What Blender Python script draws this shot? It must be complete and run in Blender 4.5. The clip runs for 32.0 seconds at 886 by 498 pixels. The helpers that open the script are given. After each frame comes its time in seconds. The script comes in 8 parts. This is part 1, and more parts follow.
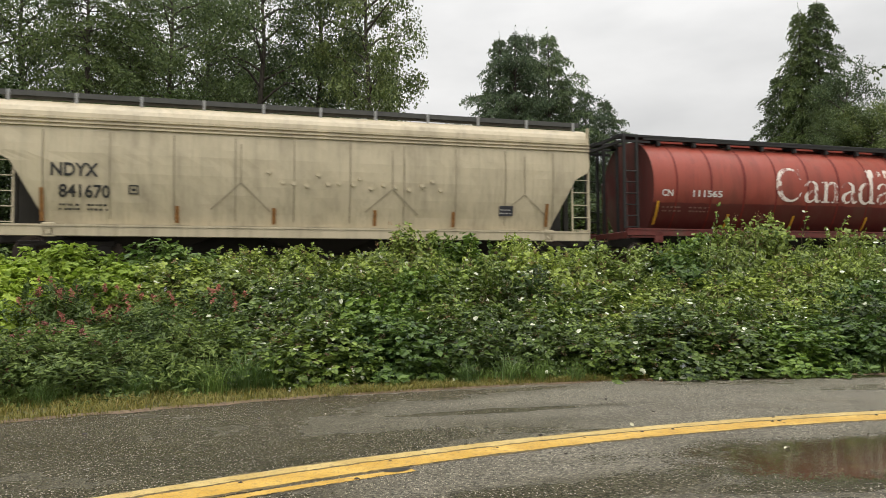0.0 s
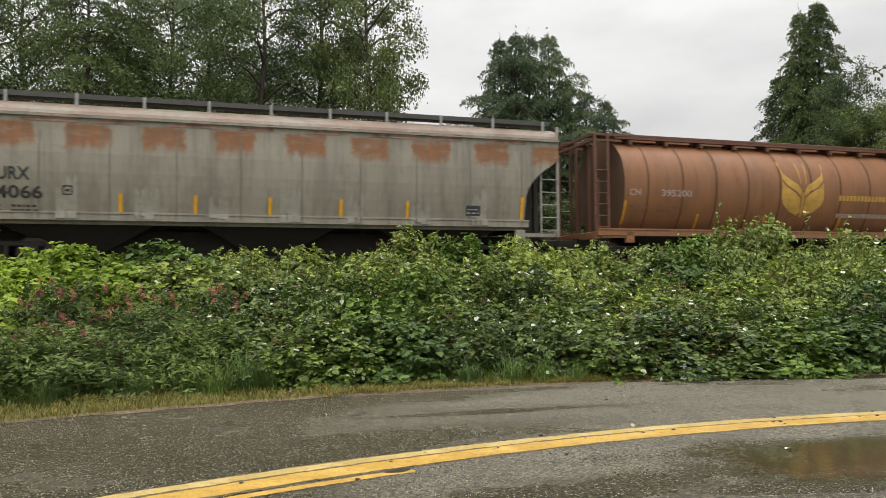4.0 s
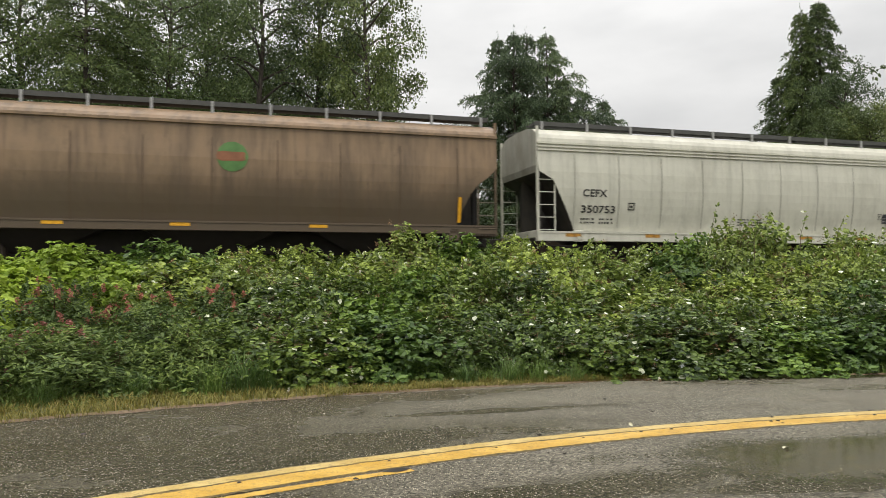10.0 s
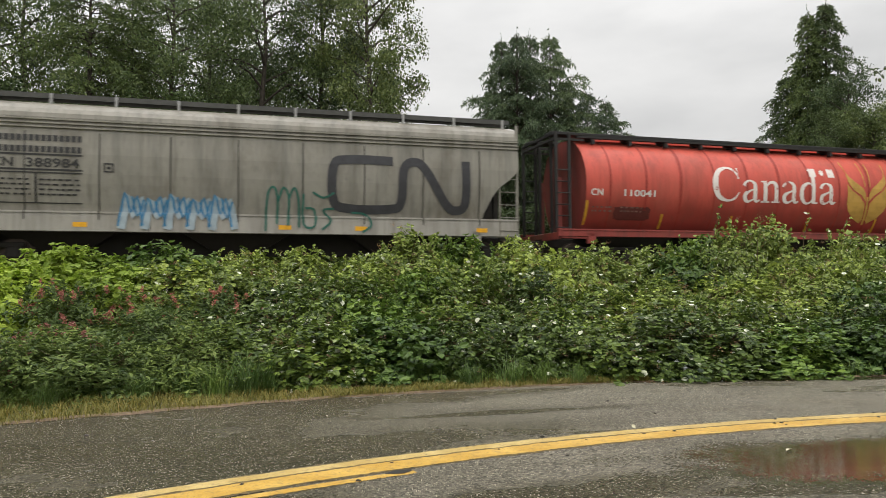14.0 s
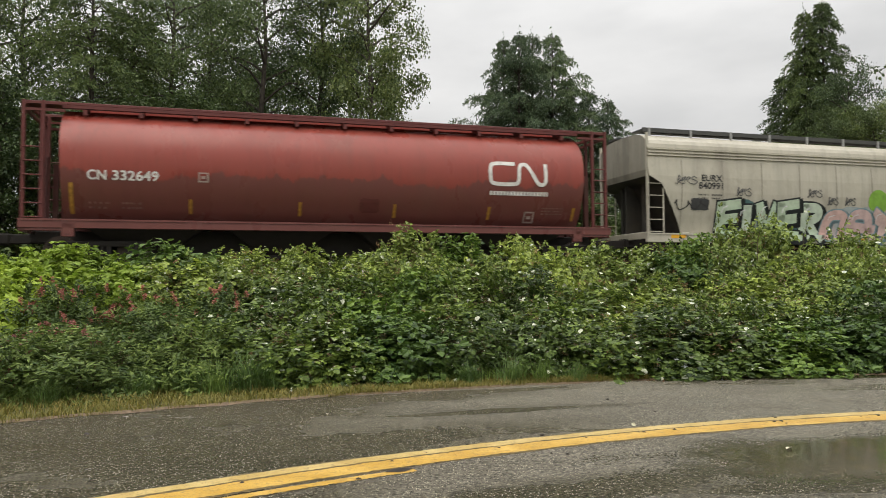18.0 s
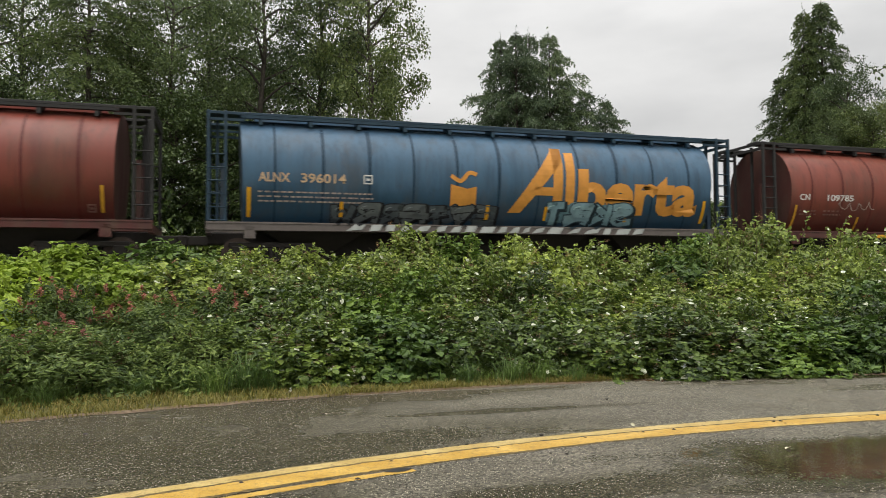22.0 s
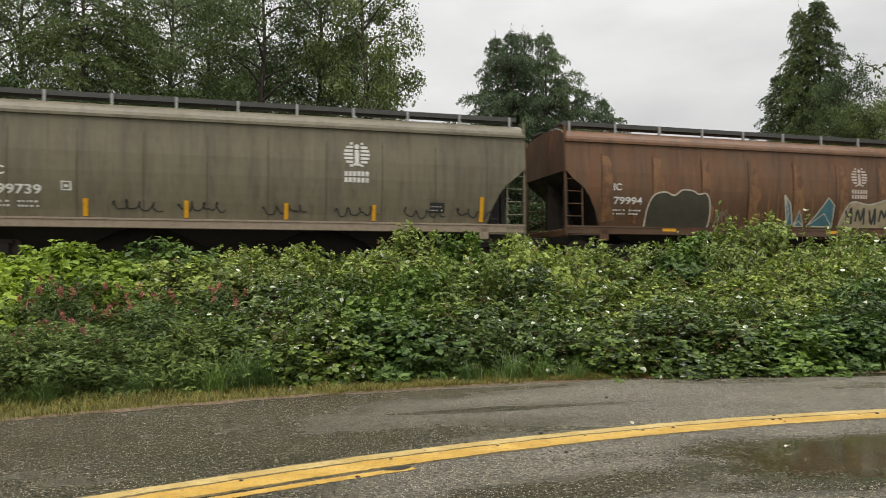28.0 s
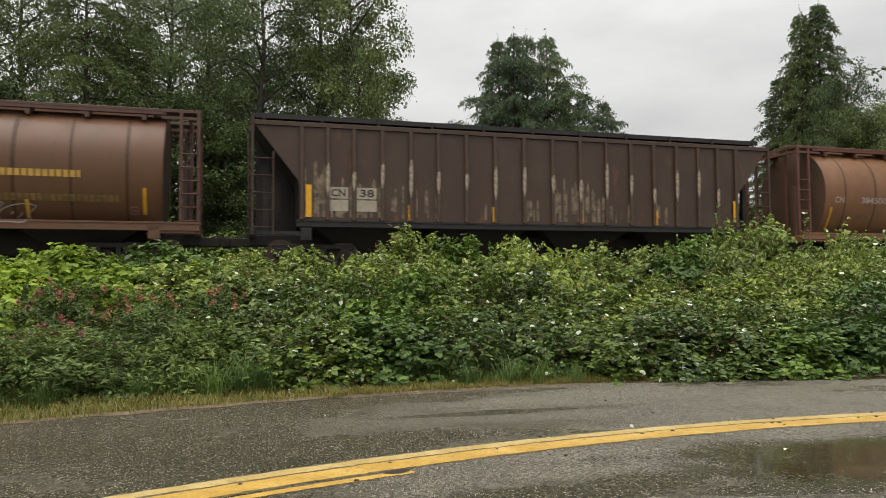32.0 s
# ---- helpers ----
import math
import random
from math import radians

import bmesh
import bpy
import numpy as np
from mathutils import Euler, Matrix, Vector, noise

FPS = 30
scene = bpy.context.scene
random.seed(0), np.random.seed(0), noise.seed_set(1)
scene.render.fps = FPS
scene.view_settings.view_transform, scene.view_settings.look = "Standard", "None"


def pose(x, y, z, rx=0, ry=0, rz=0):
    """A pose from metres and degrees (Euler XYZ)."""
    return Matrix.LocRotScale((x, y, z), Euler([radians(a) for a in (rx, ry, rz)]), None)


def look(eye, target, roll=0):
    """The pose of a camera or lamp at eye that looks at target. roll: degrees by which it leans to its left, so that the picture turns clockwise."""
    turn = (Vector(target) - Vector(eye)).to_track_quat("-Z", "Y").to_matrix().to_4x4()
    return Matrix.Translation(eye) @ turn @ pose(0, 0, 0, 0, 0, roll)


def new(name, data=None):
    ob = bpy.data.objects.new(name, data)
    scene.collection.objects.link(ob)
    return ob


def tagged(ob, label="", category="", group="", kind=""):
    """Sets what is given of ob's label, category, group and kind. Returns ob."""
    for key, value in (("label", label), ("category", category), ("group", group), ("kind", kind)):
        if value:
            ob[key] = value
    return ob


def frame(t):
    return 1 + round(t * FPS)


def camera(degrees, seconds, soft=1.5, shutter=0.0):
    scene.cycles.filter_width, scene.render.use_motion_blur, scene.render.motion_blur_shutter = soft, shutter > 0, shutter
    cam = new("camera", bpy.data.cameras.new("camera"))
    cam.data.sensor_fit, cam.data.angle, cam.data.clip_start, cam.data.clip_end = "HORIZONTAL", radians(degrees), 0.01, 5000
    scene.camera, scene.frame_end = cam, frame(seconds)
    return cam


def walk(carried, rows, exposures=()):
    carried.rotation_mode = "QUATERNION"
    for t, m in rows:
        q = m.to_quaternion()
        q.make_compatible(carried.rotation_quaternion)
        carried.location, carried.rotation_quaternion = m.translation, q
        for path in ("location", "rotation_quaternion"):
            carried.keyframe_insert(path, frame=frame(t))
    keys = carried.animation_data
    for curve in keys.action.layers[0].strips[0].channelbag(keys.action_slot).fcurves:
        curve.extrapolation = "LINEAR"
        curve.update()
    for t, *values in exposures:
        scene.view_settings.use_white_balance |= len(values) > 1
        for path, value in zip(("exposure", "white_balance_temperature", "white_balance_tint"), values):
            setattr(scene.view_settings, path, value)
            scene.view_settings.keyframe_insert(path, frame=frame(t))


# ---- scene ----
# ---- camera and its path ----
SECONDS = 32.0
EYE = (0.0, 0.0, 1.66)
cam = camera(61.8, SECONDS, soft=0.8, shutter=0.12)
# seconds, degrees turned left, degrees tilted up, of a phone held nearly still
SWAY = [
    (0.0, 0.0, 0.0), (0.5, 0.048, 0.0), (1.0, -0.009, 0.0), (1.5, 0.019, 0.0), (2.0, 0.048, 0.01),
    (2.5, 0.048, 0.066), (3.0, 0.048, 0.057), (3.5, 0.057, 0.057), (5.5, 0.048, -0.068), (6.0, 0.048, -0.009),
    (6.5, 0.057, 0.0), (7.0, 0.048, 0.0), (7.5, 0.115, 0.0), (8.0, 0.029, 0.0), (8.5, -0.019, -0.059),
    (9.0, -0.22, 0.085), (9.5, -0.153, 0.143), (10.0, -0.085, 0.0), (10.5, -0.019, 0.066), (11.0, 0.048, 0.066),
    (11.5, 0.067, 0.114), (12.0, 0.057, 0.192), (12.5, 0.086, 0.047), (13.0, 0.154, 0.047), (13.5, 0.182, 0.076),
    (14.0, 0.115, 0.133), (14.5, 0.076, 0.133), (16.5, -0.009, 0.152), (17.0, 0.057, 0.211), (17.5, 0.105, 0.076),
    (18.0, 0.124, 0.01), (18.5, 0.067, 0.095), (19.0, -0.076, 0.142), (19.5, -0.066, 0.152), (20.0, -0.037, 0.114),
    (20.5, -0.066, 0.085), (21.0, -0.057, 0.076), (21.5, -0.047, 0.066), (22.0, 0.067, 0.01), (22.5, -0.009, 0.057),
    (23.0, -0.009, 0.01), (23.5, -0.085, 0.0), (24.0, -0.134, 0.019), (24.5, -0.153, 0.066), (25.0, -0.076, -0.059),
    (25.5, -0.085, 0.0), (27.5, -0.019, -0.068), (28.0, 0.048, -0.126), (28.5, -0.01, -0.059), (29.0, 0.028, 0.001),
    (29.5, -0.019, 0.066), (30.0, 0.01, 0.01), (30.5, -0.143, 0.0), (31.0, -0.219, 0.029), (31.5, -0.124, 0.094),
    (32.0, -0.019, 0.114)]


def aim(left, up):
    a, b = radians(left), radians(2.58 + up)
    way = Vector((-math.sin(a) * math.cos(b), math.cos(a) * math.cos(b), math.sin(b)))
    return look(EYE, Vector(EYE) + way * 10, -0.5)


walk(cam, [(t, aim(left, up)) for t, left, up in SWAY],
     [(t, stops, 6620, 10) for t, stops in ((0, 0.04), (6, 0.05), (11, 0.07), (13, -0.01), (20, -0.04), (22, -0.06), (24, -0.09), (28, -0.06), (32, -0.08))])

# ---- the line: track and train in numbers ----
PHI = 0.28999          # the track's turn from the view's right
COS, SIN = math.cos(PHI), math.sin(PHI)
NEAR = 21.547          # the train's near side, straight ahead
GRADE, RAIL = -0.00203, 2.045
SPEED, SLOW = 18.7226, -0.09126
HALF = 1.6
# the trailing end of each car at the start, along the track
ENDS = [4.8, 22.66, 41.08, 59.32, 77.89, 95.48, 113.69, 130.8, 148.84, 166.76, 184.41, 202.12, 220.03, 237.81, 255.45,
        273.04, 291.4, 309.77, 327.69, 345.44, 363.91, 381.87, 399.92, 417.89, 435.98, 453.88, 472.95, 491.08, 509.42, 527.41,
        545.66, 563.99, 582.06]
GAP = 1.32             # between the ends of two coupled cars


def on_track(u, off=0.0, z=0.0):
    """A point u metres along the track, off metres beyond its middle line, z over the rails."""
    o = HALF + off
    return Vector((u * COS - o * SIN, NEAR + u * SIN + o * COS, RAIL + GRADE * u + z))


def track_pose(u):
    p = on_track(u)
    return pose(p.x, p.y, p.z, 0, -math.degrees(math.atan(GRADE)), math.degrees(PHI))


# ---- world and light ----
world = bpy.data.worlds.new("world")
scene.world = world
world.use_nodes = True
wn, wl = world.node_tree.nodes, world.node_tree.links
wn.clear()
w_out = wn.new("ShaderNodeOutputWorld")
w_bg = wn.new("ShaderNodeBackground")
w_sky = wn.new("ShaderNodeTexSky")
w_sky.sky_type, w_sky.sun_disc = "NISHITA", False
w_sky.sun_elevation, w_sky.sun_rotation = radians(58), radians(140)
w_co = wn.new("ShaderNodeTexCoord")
w_map = wn.new("ShaderNodeMapping")
w_map.inputs["Scale"].default_value = (1.0, 1.0, 2.6)
w_noise = wn.new("ShaderNodeTexNoise")
w_noise.inputs["Scale"].default_value, w_noise.inputs["Detail"].default_value = 2.6, 5
w_noise.inputs["Roughness"].default_value = 0.5
w_ramp = wn.new("ShaderNodeValToRGB")
w_ramp.color_ramp.elements[0].position, w_ramp.color_ramp.elements[0].color = 0.32, (5.35, 5.4, 5.42, 1)
w_ramp.color_ramp.elements[1].position, w_ramp.color_ramp.elements[1].color = 0.72, (8.0, 8.0, 7.95, 1)
w_mix = wn.new("ShaderNodeMix")
w_mix.data_type = "RGBA"
w_mix.inputs[0].default_value = 0.95
wl.new(w_co.outputs["Generated"], w_map.inputs["Vector"])
wl.new(w_map.outputs[0], w_noise.inputs["Vector"])
wl.new(w_noise.outputs["Fac"], w_ramp.inputs["Fac"])
wl.new(w_sky.outputs[0], w_mix.inputs[6])
wl.new(w_ramp.outputs[0], w_mix.inputs[7])
# an overcast sky is brightest overhead
w_sep = wn.new("ShaderNodeSeparateXYZ")
w_lift = wn.new("ShaderNodeMapRange")
w_lift.inputs["From Min"].default_value, w_lift.inputs["From Max"].default_value = 0.0, 1.0
w_lift.inputs["To Min"].default_value, w_lift.inputs["To Max"].default_value = 0.79, 3.3
w_all = wn.new("ShaderNodeVectorMath")
w_all.operation = "SCALE"
wl.new(w_co.outputs["Generated"], w_sep.inputs[0])
w_pow = wn.new("ShaderNodeMath")
w_pow.operation = "POWER"
w_pow.use_clamp = True
w_pow.inputs[1].default_value = 2.2
wl.new(w_sep.outputs[2], w_pow.inputs[0])
wl.new(w_pow.outputs[0], w_lift.inputs["Value"])
wl.new(w_mix.outputs[2], w_all.inputs[0])
wl.new(w_lift.outputs[0], w_all.inputs["Scale"])
wl.new(w_all.outputs[0], w_bg.inputs["Color"])
wl.new(w_bg.outputs[0], w_out.inputs["Surface"])
w_bg.inputs["Strength"].default_value = 0.132

sun = new("sun", bpy.data.lights.new("sun", "SUN"))
sun.data.energy, sun.data.angle, sun.data.color = 1.5, radians(50), (1.0, 0.94, 0.84)
sun.matrix_world = look((0, 0, 60), (14, 30, 0))

# ---- materials ----


class Nodes:
    """A small builder for one procedural material."""

    def __init__(self, name):
        self.mat = bpy.data.materials.new(name)
        self.mat.use_nodes = True
        self.t = self.mat.node_tree
        self.bsdf = self.t.nodes["Principled BSDF"]
        self.coord = self.t.nodes.new("ShaderNodeTexCoord")

    def link(self, a, b):
        self.t.links.new(a, b)

    def mapped(self, scale, space="Object"):
        m = self.t.nodes.new("ShaderNodeMapping")
        m.inputs["Scale"].default_value = scale
        self.link(self.coord.outputs[space], m.inputs["Vector"])
        return m.outputs[0]

    def noise(self, scale, detail=4, rough=0.55, stretch=(1, 1, 1), seed=0.0):
        n = self.t.nodes.new("ShaderNodeTexNoise")
        n.noise_dimensions = "4D"
        n.inputs["W"].default_value = seed
        n.inputs["Scale"].default_value, n.inputs["Detail"].default_value = scale, detail
        n.inputs["Roughness"].default_value = rough
        self.link(self.mapped(stretch), n.inputs["Vector"])
        return n.outputs["Fac"]

    def ramp(self, fac, a, b, low=0.0, high=1.0):
        r = self.t.nodes.new("ShaderNodeMapRange")
        r.inputs["From Min"].default_value, r.inputs["From Max"].default_value = a, b
        r.inputs["To Min"].default_value, r.inputs["To Max"].default_value = low, high
        r.interpolation_type = "SMOOTHSTEP"
        self.link(fac, r.inputs["Value"])
        return r.outputs[0]

    def mix(self, fac, a, b, blend="MIX"):
        m = self.t.nodes.new("ShaderNodeMix")
        m.data_type, m.blend_type = "RGBA", blend
        for value, socket in ((fac, m.inputs[0]), (a, m.inputs[6]), (b, m.inputs[7])):
            if isinstance(value, (tuple, list)):
                socket.default_value = (*value, 1)
            elif isinstance(value, (int, float)):
                socket.default_value = value
            else:
                self.link(value, socket)
        return m.outputs[2]

    def math(self, op, a, b):
        m = self.t.nodes.new("ShaderNodeMath")
        m.operation = op
        for value, socket in ((a, m.inputs[0]), (b, m.inputs[1])):
            if isinstance(value, (int, float)):
                socket.default_value = value
            else:
                self.link(value, socket)
        return m.outputs[0]

    def bump(self, height, strength, distance):
        b = self.t.nodes.new("ShaderNodeBump")
        b.inputs["Strength"].default_value, b.inputs["Distance"].default_value = strength, distance
        self.link(height, b.inputs["Height"])
        self.link(b.outputs[0], self.bsdf.inputs["Normal"])

    def set(self, color=None, rough=None, metal=None):
        for value, name in ((color, "Base Color"), (rough, "Roughness"), (metal, "Metallic")):
            if value is None:
                continue
            socket = self.bsdf.inputs[name]
            if isinstance(value, (tuple, list)):
                socket.default_value = (*value, 1)
            elif isinstance(value, (int, float)):
                socket.default_value = value
            else:
                self.link(value, socket)
        return self.mat


def paint(name, color, grime=0.5, rust=0.15, rough=0.38, seed=0.0, fade=0.5, pale_top=0.0, lower=None, scorched=None):
    """Weathered car paint: faded patches, soot streaks running down, rust specks."""
    n = Nodes(name)
    dark = tuple(c * 0.45 + 0.012 for c in color)
    pale = tuple(min(0.8, c * 1.22 + 0.012) for c in color)
    light = tuple(min(0.7, v * 1.3 + w * pale_top) for v, w in zip(color, (0.05, 0.035, 0.022)))
    if pale_top:
        color = tuple(v * (1 - 0.45 * pale_top) + w * pale_top for v, w in zip(color, (0.012, 0.01, 0.008)))
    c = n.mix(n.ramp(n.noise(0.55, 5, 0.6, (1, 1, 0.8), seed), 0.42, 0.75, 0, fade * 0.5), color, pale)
    if pale_top:
        # upper sheets painted lighter, lower ones darker, for sky sheen and grime; ragged limit
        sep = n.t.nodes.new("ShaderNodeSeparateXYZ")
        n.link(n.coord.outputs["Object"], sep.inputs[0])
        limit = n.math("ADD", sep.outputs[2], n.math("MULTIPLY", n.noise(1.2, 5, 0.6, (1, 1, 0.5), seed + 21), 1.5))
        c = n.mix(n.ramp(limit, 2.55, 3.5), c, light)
    if lower:
        # another coat or dirt below a dripping or even limit: height, unevenness, colour, softness
        sep = n.t.nodes.new("ShaderNodeSeparateXYZ")
        n.link(n.coord.outputs["Object"], sep.inputs[0])
        drip = n.math("MULTIPLY", n.math("SUBTRACT", n.noise(1.6, 6, 0.7, (1, 1, 0.16), seed + 31), 0.5), 2.4 * lower[1])
        wave = n.math("MULTIPLY", n.math("SUBTRACT", n.noise(0.35, 3, 0.5, (1, 1, 0.3), seed + 37), 0.5), 1.2 * lower[1])
        at = n.math("ADD", sep.outputs[2], n.math("ADD", drip, wave))
        soft = lower[3] if len(lower) > 3 else 0.03
        c = n.mix(n.ramp(at, lower[0] - soft, lower[0] + soft), lower[2], c)
    streak = n.ramp(n.noise(2.4, 5, 0.65, (1, 1, 0.1), seed + 3), 0.43, 0.72, 0, grime)
    c = n.mix(streak, c, dark)
    if scorched:
        # a row of bare rusted spots, one on each sheet: first middle, pitch, half width, lower and upper limit
        x0, pitch, half, z0, z1 = scorched
        sep = n.t.nodes.new("ShaderNodeSeparateXYZ")
        n.link(n.coord.outputs["Object"], sep.inputs[0])
        wobble = n.math("MULTIPLY", n.math("SUBTRACT", n.noise(2.2, 7, 0.7, (1, 1, 0.7), seed + 41), 0.5), 0.75)
        off = n.math("ADD", n.math("PINGPONG", n.math("SUBTRACT", sep.outputs[0], x0), pitch / 2), wobble)
        down = n.math("ADD", sep.outputs[2], n.math("MULTIPLY", n.math("SUBTRACT", n.noise(2.6, 7, 0.75, (1, 1, 0.25), seed + 43), 0.5), 1.1))
        spot = n.math("MULTIPLY", n.ramp(off, half - 0.07, half + 0.06, 1, 0), n.ramp(down, z0 - 0.08, z0 + 0.22))
        spot = n.math("MULTIPLY", spot, n.ramp(n.math("ADD", sep.outputs[2], n.math("MULTIPLY", wobble, 0.35)), z1 - 0.06, z1 + 0.05, 1, 0))
        spot = n.math("MULTIPLY", spot, n.ramp(sep.outputs[0], x0 - pitch / 2, x0 - pitch / 2 + 0.1))
        spot = n.math("MULTIPLY", spot, n.ramp(n.noise(3.0, 7, 0.72, (0.4, 0.4, 1.6), seed + 47), 0.3, 0.52, 0.35, 0.95))
        c = n.mix(spot, c, n.mix(n.noise(5, 5, 0.7, (1, 1, 0.5), seed + 49), (0.15, 0.05, 0.016), (0.29, 0.13, 0.05)))
        flush = n.math("MULTIPLY", n.ramp(sep.outputs[2], 3.95, 4.0), n.ramp(n.noise(1.4, 6, 0.7, (0.5, 1, 1), seed + 53), 0.36, 0.6, 0.1, 0.75))
        c = n.mix(flush, c, (0.2, 0.105, 0.075))
    c = n.mix(n.ramp(n.noise(0.9, 6, 0.7, (1, 1, 0.55), seed + 5), 0.44, 0.74, 0, grime * 0.75), c, (0.10, 0.078, 0.052))
    rusty = n.ramp(n.noise(1.7, 8, 0.72, (1, 1, 0.4), seed + 9), 0.70 - rust * 0.4, 0.80 - rust * 0.3, 0, min(1, rust * 2.4))
    c = n.mix(rusty, c, (0.17, 0.068, 0.032))
    run = n.ramp(n.noise(7, 6, 0.7, (1, 1, 0.05), seed + 13), 0.5, 0.68, 0, grime * 0.7)
    c = n.mix(run, c, tuple(0.6 * d + 0.4 * s for d, s in zip(dark, (0.09, 0.07, 0.045))))
    blot = n.ramp(n.noise(3.2, 7, 0.75, (1, 1, 0.7), seed + 17), 0.55, 0.7, 0, grime * 0.6)
    c = n.mix(blot, c, dark)
    fine = n.noise(40, 3, 0.6)
    c = n.mix(n.ramp(fine, 0.4, 0.8, 0, 0.16), c, dark)
    r = n.ramp(n.noise(1.3, 4, 0.6, (1, 1, 0.3), seed + 2), 0.3, 0.75, rough - 0.08, rough + 0.16)
    n.bump(n.noise(1.1, 3, 0.5, (1, 1, 0.7), seed), 0.25, 0.03)
    n.bsdf.inputs["Specular IOR Level"].default_value = 0.34
    return n.set(c, r)


def worn_white(name, color, under, low=0.47, high=0.56):
    """Lettering paint flaked away in spots to the coat below."""
    n = Nodes(name)
    c = n.mix(n.ramp(n.noise(3.5, 8, 0.72, (1, 1, 0.6), 5), low, high), color, under)
    n.bump(n.noise(30, 3, 0.6), 0.2, 0.004)
    return n.set(c, 0.5)


def plain(name, color, rough=0.5, metal=0.0, vary=0.25, scale=6.0):
    n = Nodes(name)
    dark = tuple(c * (1 - vary) * 0.7 for c in color)
    c = n.mix(n.ramp(n.noise(scale, 5, 0.6), 0.35, 0.75, 0, vary * 2), color, dark)
    n.bump(n.noise(scale * 6, 3, 0.6), 0.15, 0.004)
    n.bsdf.inputs["Specular IOR Level"].default_value = 0.34
    return n.set(c, rough, metal)


def leafy(name, low, high, tip=None, gloss=0.42, sheer=0.32):
    """Leaves: two greens, spread leaf by leaf, wet and a little see-through."""
    n = Nodes(name)
    geo = n.t.nodes.new("ShaderNodeNewGeometry")
    c = n.mix(geo.outputs["Random Per Island"], low, high)
    patch = n.ramp(n.noise(0.8, 3, 0.5), 0.4, 0.7, 0, 0.3)
    c = n.mix(patch, c, tuple(0.6 * a + 0.4 * b for a, b in zip(low, high)))
    info = n.t.nodes.new("ShaderNodeObjectInfo")
    c = n.mix(1.0, c, n.mix(info.outputs["Random"], (0.66, 0.7, 0.8), (1.26, 1.2, 1.1)), "MULTIPLY")
    if tip:
        few = n.ramp(geo.outputs["Random Per Island"], 0.974, 0.982, 0, 1)
        c = n.mix(few, c, tip)
    n.bsdf.inputs["Transmission Weight"].default_value = 0.0
    n.bsdf.inputs["Subsurface Weight"].default_value = 0.0
    trans = n.t.nodes.new("ShaderNodeBsdfTranslucent")
    n.link(c, trans.inputs["Color"])
    both = n.t.nodes.new("ShaderNodeMixShader")
    both.inputs[0].default_value = sheer
    n.bsdf.inputs["Specular IOR Level"].default_value = 0.3
    n.link(n.bsdf.outputs[0], both.inputs[1])
    n.link(trans.outputs[0], both.inputs[2])
    n.link(both.outputs[0], n.t.nodes["Material Output"].inputs["Surface"])
    return n.set(c, gloss)


BLACK = plain("soot_black", (0.022, 0.021, 0.02), 0.6)
UNDER = plain("underframe_grime", (0.024, 0.02, 0.017), 0.75)
WHEEL = plain("wheel_steel", (0.08, 0.06, 0.05), 0.5, 0.6)
BOARD = plain("walkway_steel", (0.075, 0.075, 0.07), 0.6, 0.2)
GALV = plain("galvanised_bracket", (0.33, 0.33, 0.32), 0.5, 0.3)
YELLOW = plain("reflector_yellow", (0.72, 0.36, 0.02), 0.4, 0, 0.2, 9)
DULLYELLOW = plain("grimy_yellow", (0.6, 0.31, 0.03), 0.5, 0, 0.3, 6)
FAINT = plain("faint_lettering", (0.24, 0.13, 0.11), 0.6, 0, 0.5, 5)
AMBER = plain("worn_yellow", (0.46, 0.23, 0.04), 0.5, 0, 0.5, 9)
RUSTY = plain("rust_strip", (0.26, 0.12, 0.035), 0.7, 0, 0.4, 9)
WHITE = plain("white_lettering", (0.72, 0.70, 0.66), 0.5, 0, 0.3, 5)
FADED = plain("faded_lettering", (0.42, 0.34, 0.30), 0.6, 0, 0.4, 5)
DULLWHITE = plain("dull_lettering", (0.34, 0.25, 0.22), 0.6, 0, 0.6, 5)
INK = plain("black_lettering", (0.03, 0.03, 0.03), 0.5, 0, 0.2, 5)
GOLD = plain("gold_lettering", (0.52, 0.31, 0.07), 0.5, 0, 0.3, 3)
DULLGOLD = plain("worn_gold", (0.21, 0.07, 0.028), 0.55, 0, 0.4, 3)
ORANGE = plain("orange_lettering", (0.66, 0.29, 0.055), 0.45, 0, 0.25, 3)

# ---- building helpers ----


def mesh_of(name, bm, material, smooth=False):
    me = bpy.data.meshes.new(name)
    bm.to_mesh(me)
    bm.free()
    me.materials.append(material)
    if smooth:
        me.polygons.foreach_set("use_smooth", [True] * len(me.polygons))
    return me


def put(name, me, parent=None, m=None, label=""):
    ob = new(name, me)
    if parent:
        ob.parent = parent
    if m is not None:
        ob.matrix_basis = m
    return tagged(ob, label)


def part(name, bm, material, parent, label="", m=None, smooth=False):
    return put(name, mesh_of(name, bm, material, smooth), parent, m, label)


def raw(name, verts, faces, material, smooth=False):
    me = bpy.data.meshes.new(name)
    me.from_pydata(verts, [], faces)
    me.materials.append(material)
    if smooth:
        me.polygons.foreach_set("use_smooth", [True] * len(me.polygons))
    me.update()
    return me


def box(bm, x0, x1, y0, y1, z0, z1, bevel=0.0):
    made = bmesh.ops.create_cube(bm, size=1, matrix=Matrix.Translation(((x0 + x1) / 2, (y0 + y1) / 2, (z0 + z1) / 2))
                                 @ Matrix.Diagonal((abs(x1 - x0), abs(y1 - y0), abs(z1 - z0), 1)))
    if bevel:
        edges = list({e for v in made["verts"] for e in v.link_edges})
        bmesh.ops.bevel(bm, geom=edges, offset=bevel, segments=1, affect="EDGES")
    return bm


def boxed(*args, bevel=0.0):
    return box(bmesh.new(), *args, bevel=bevel)


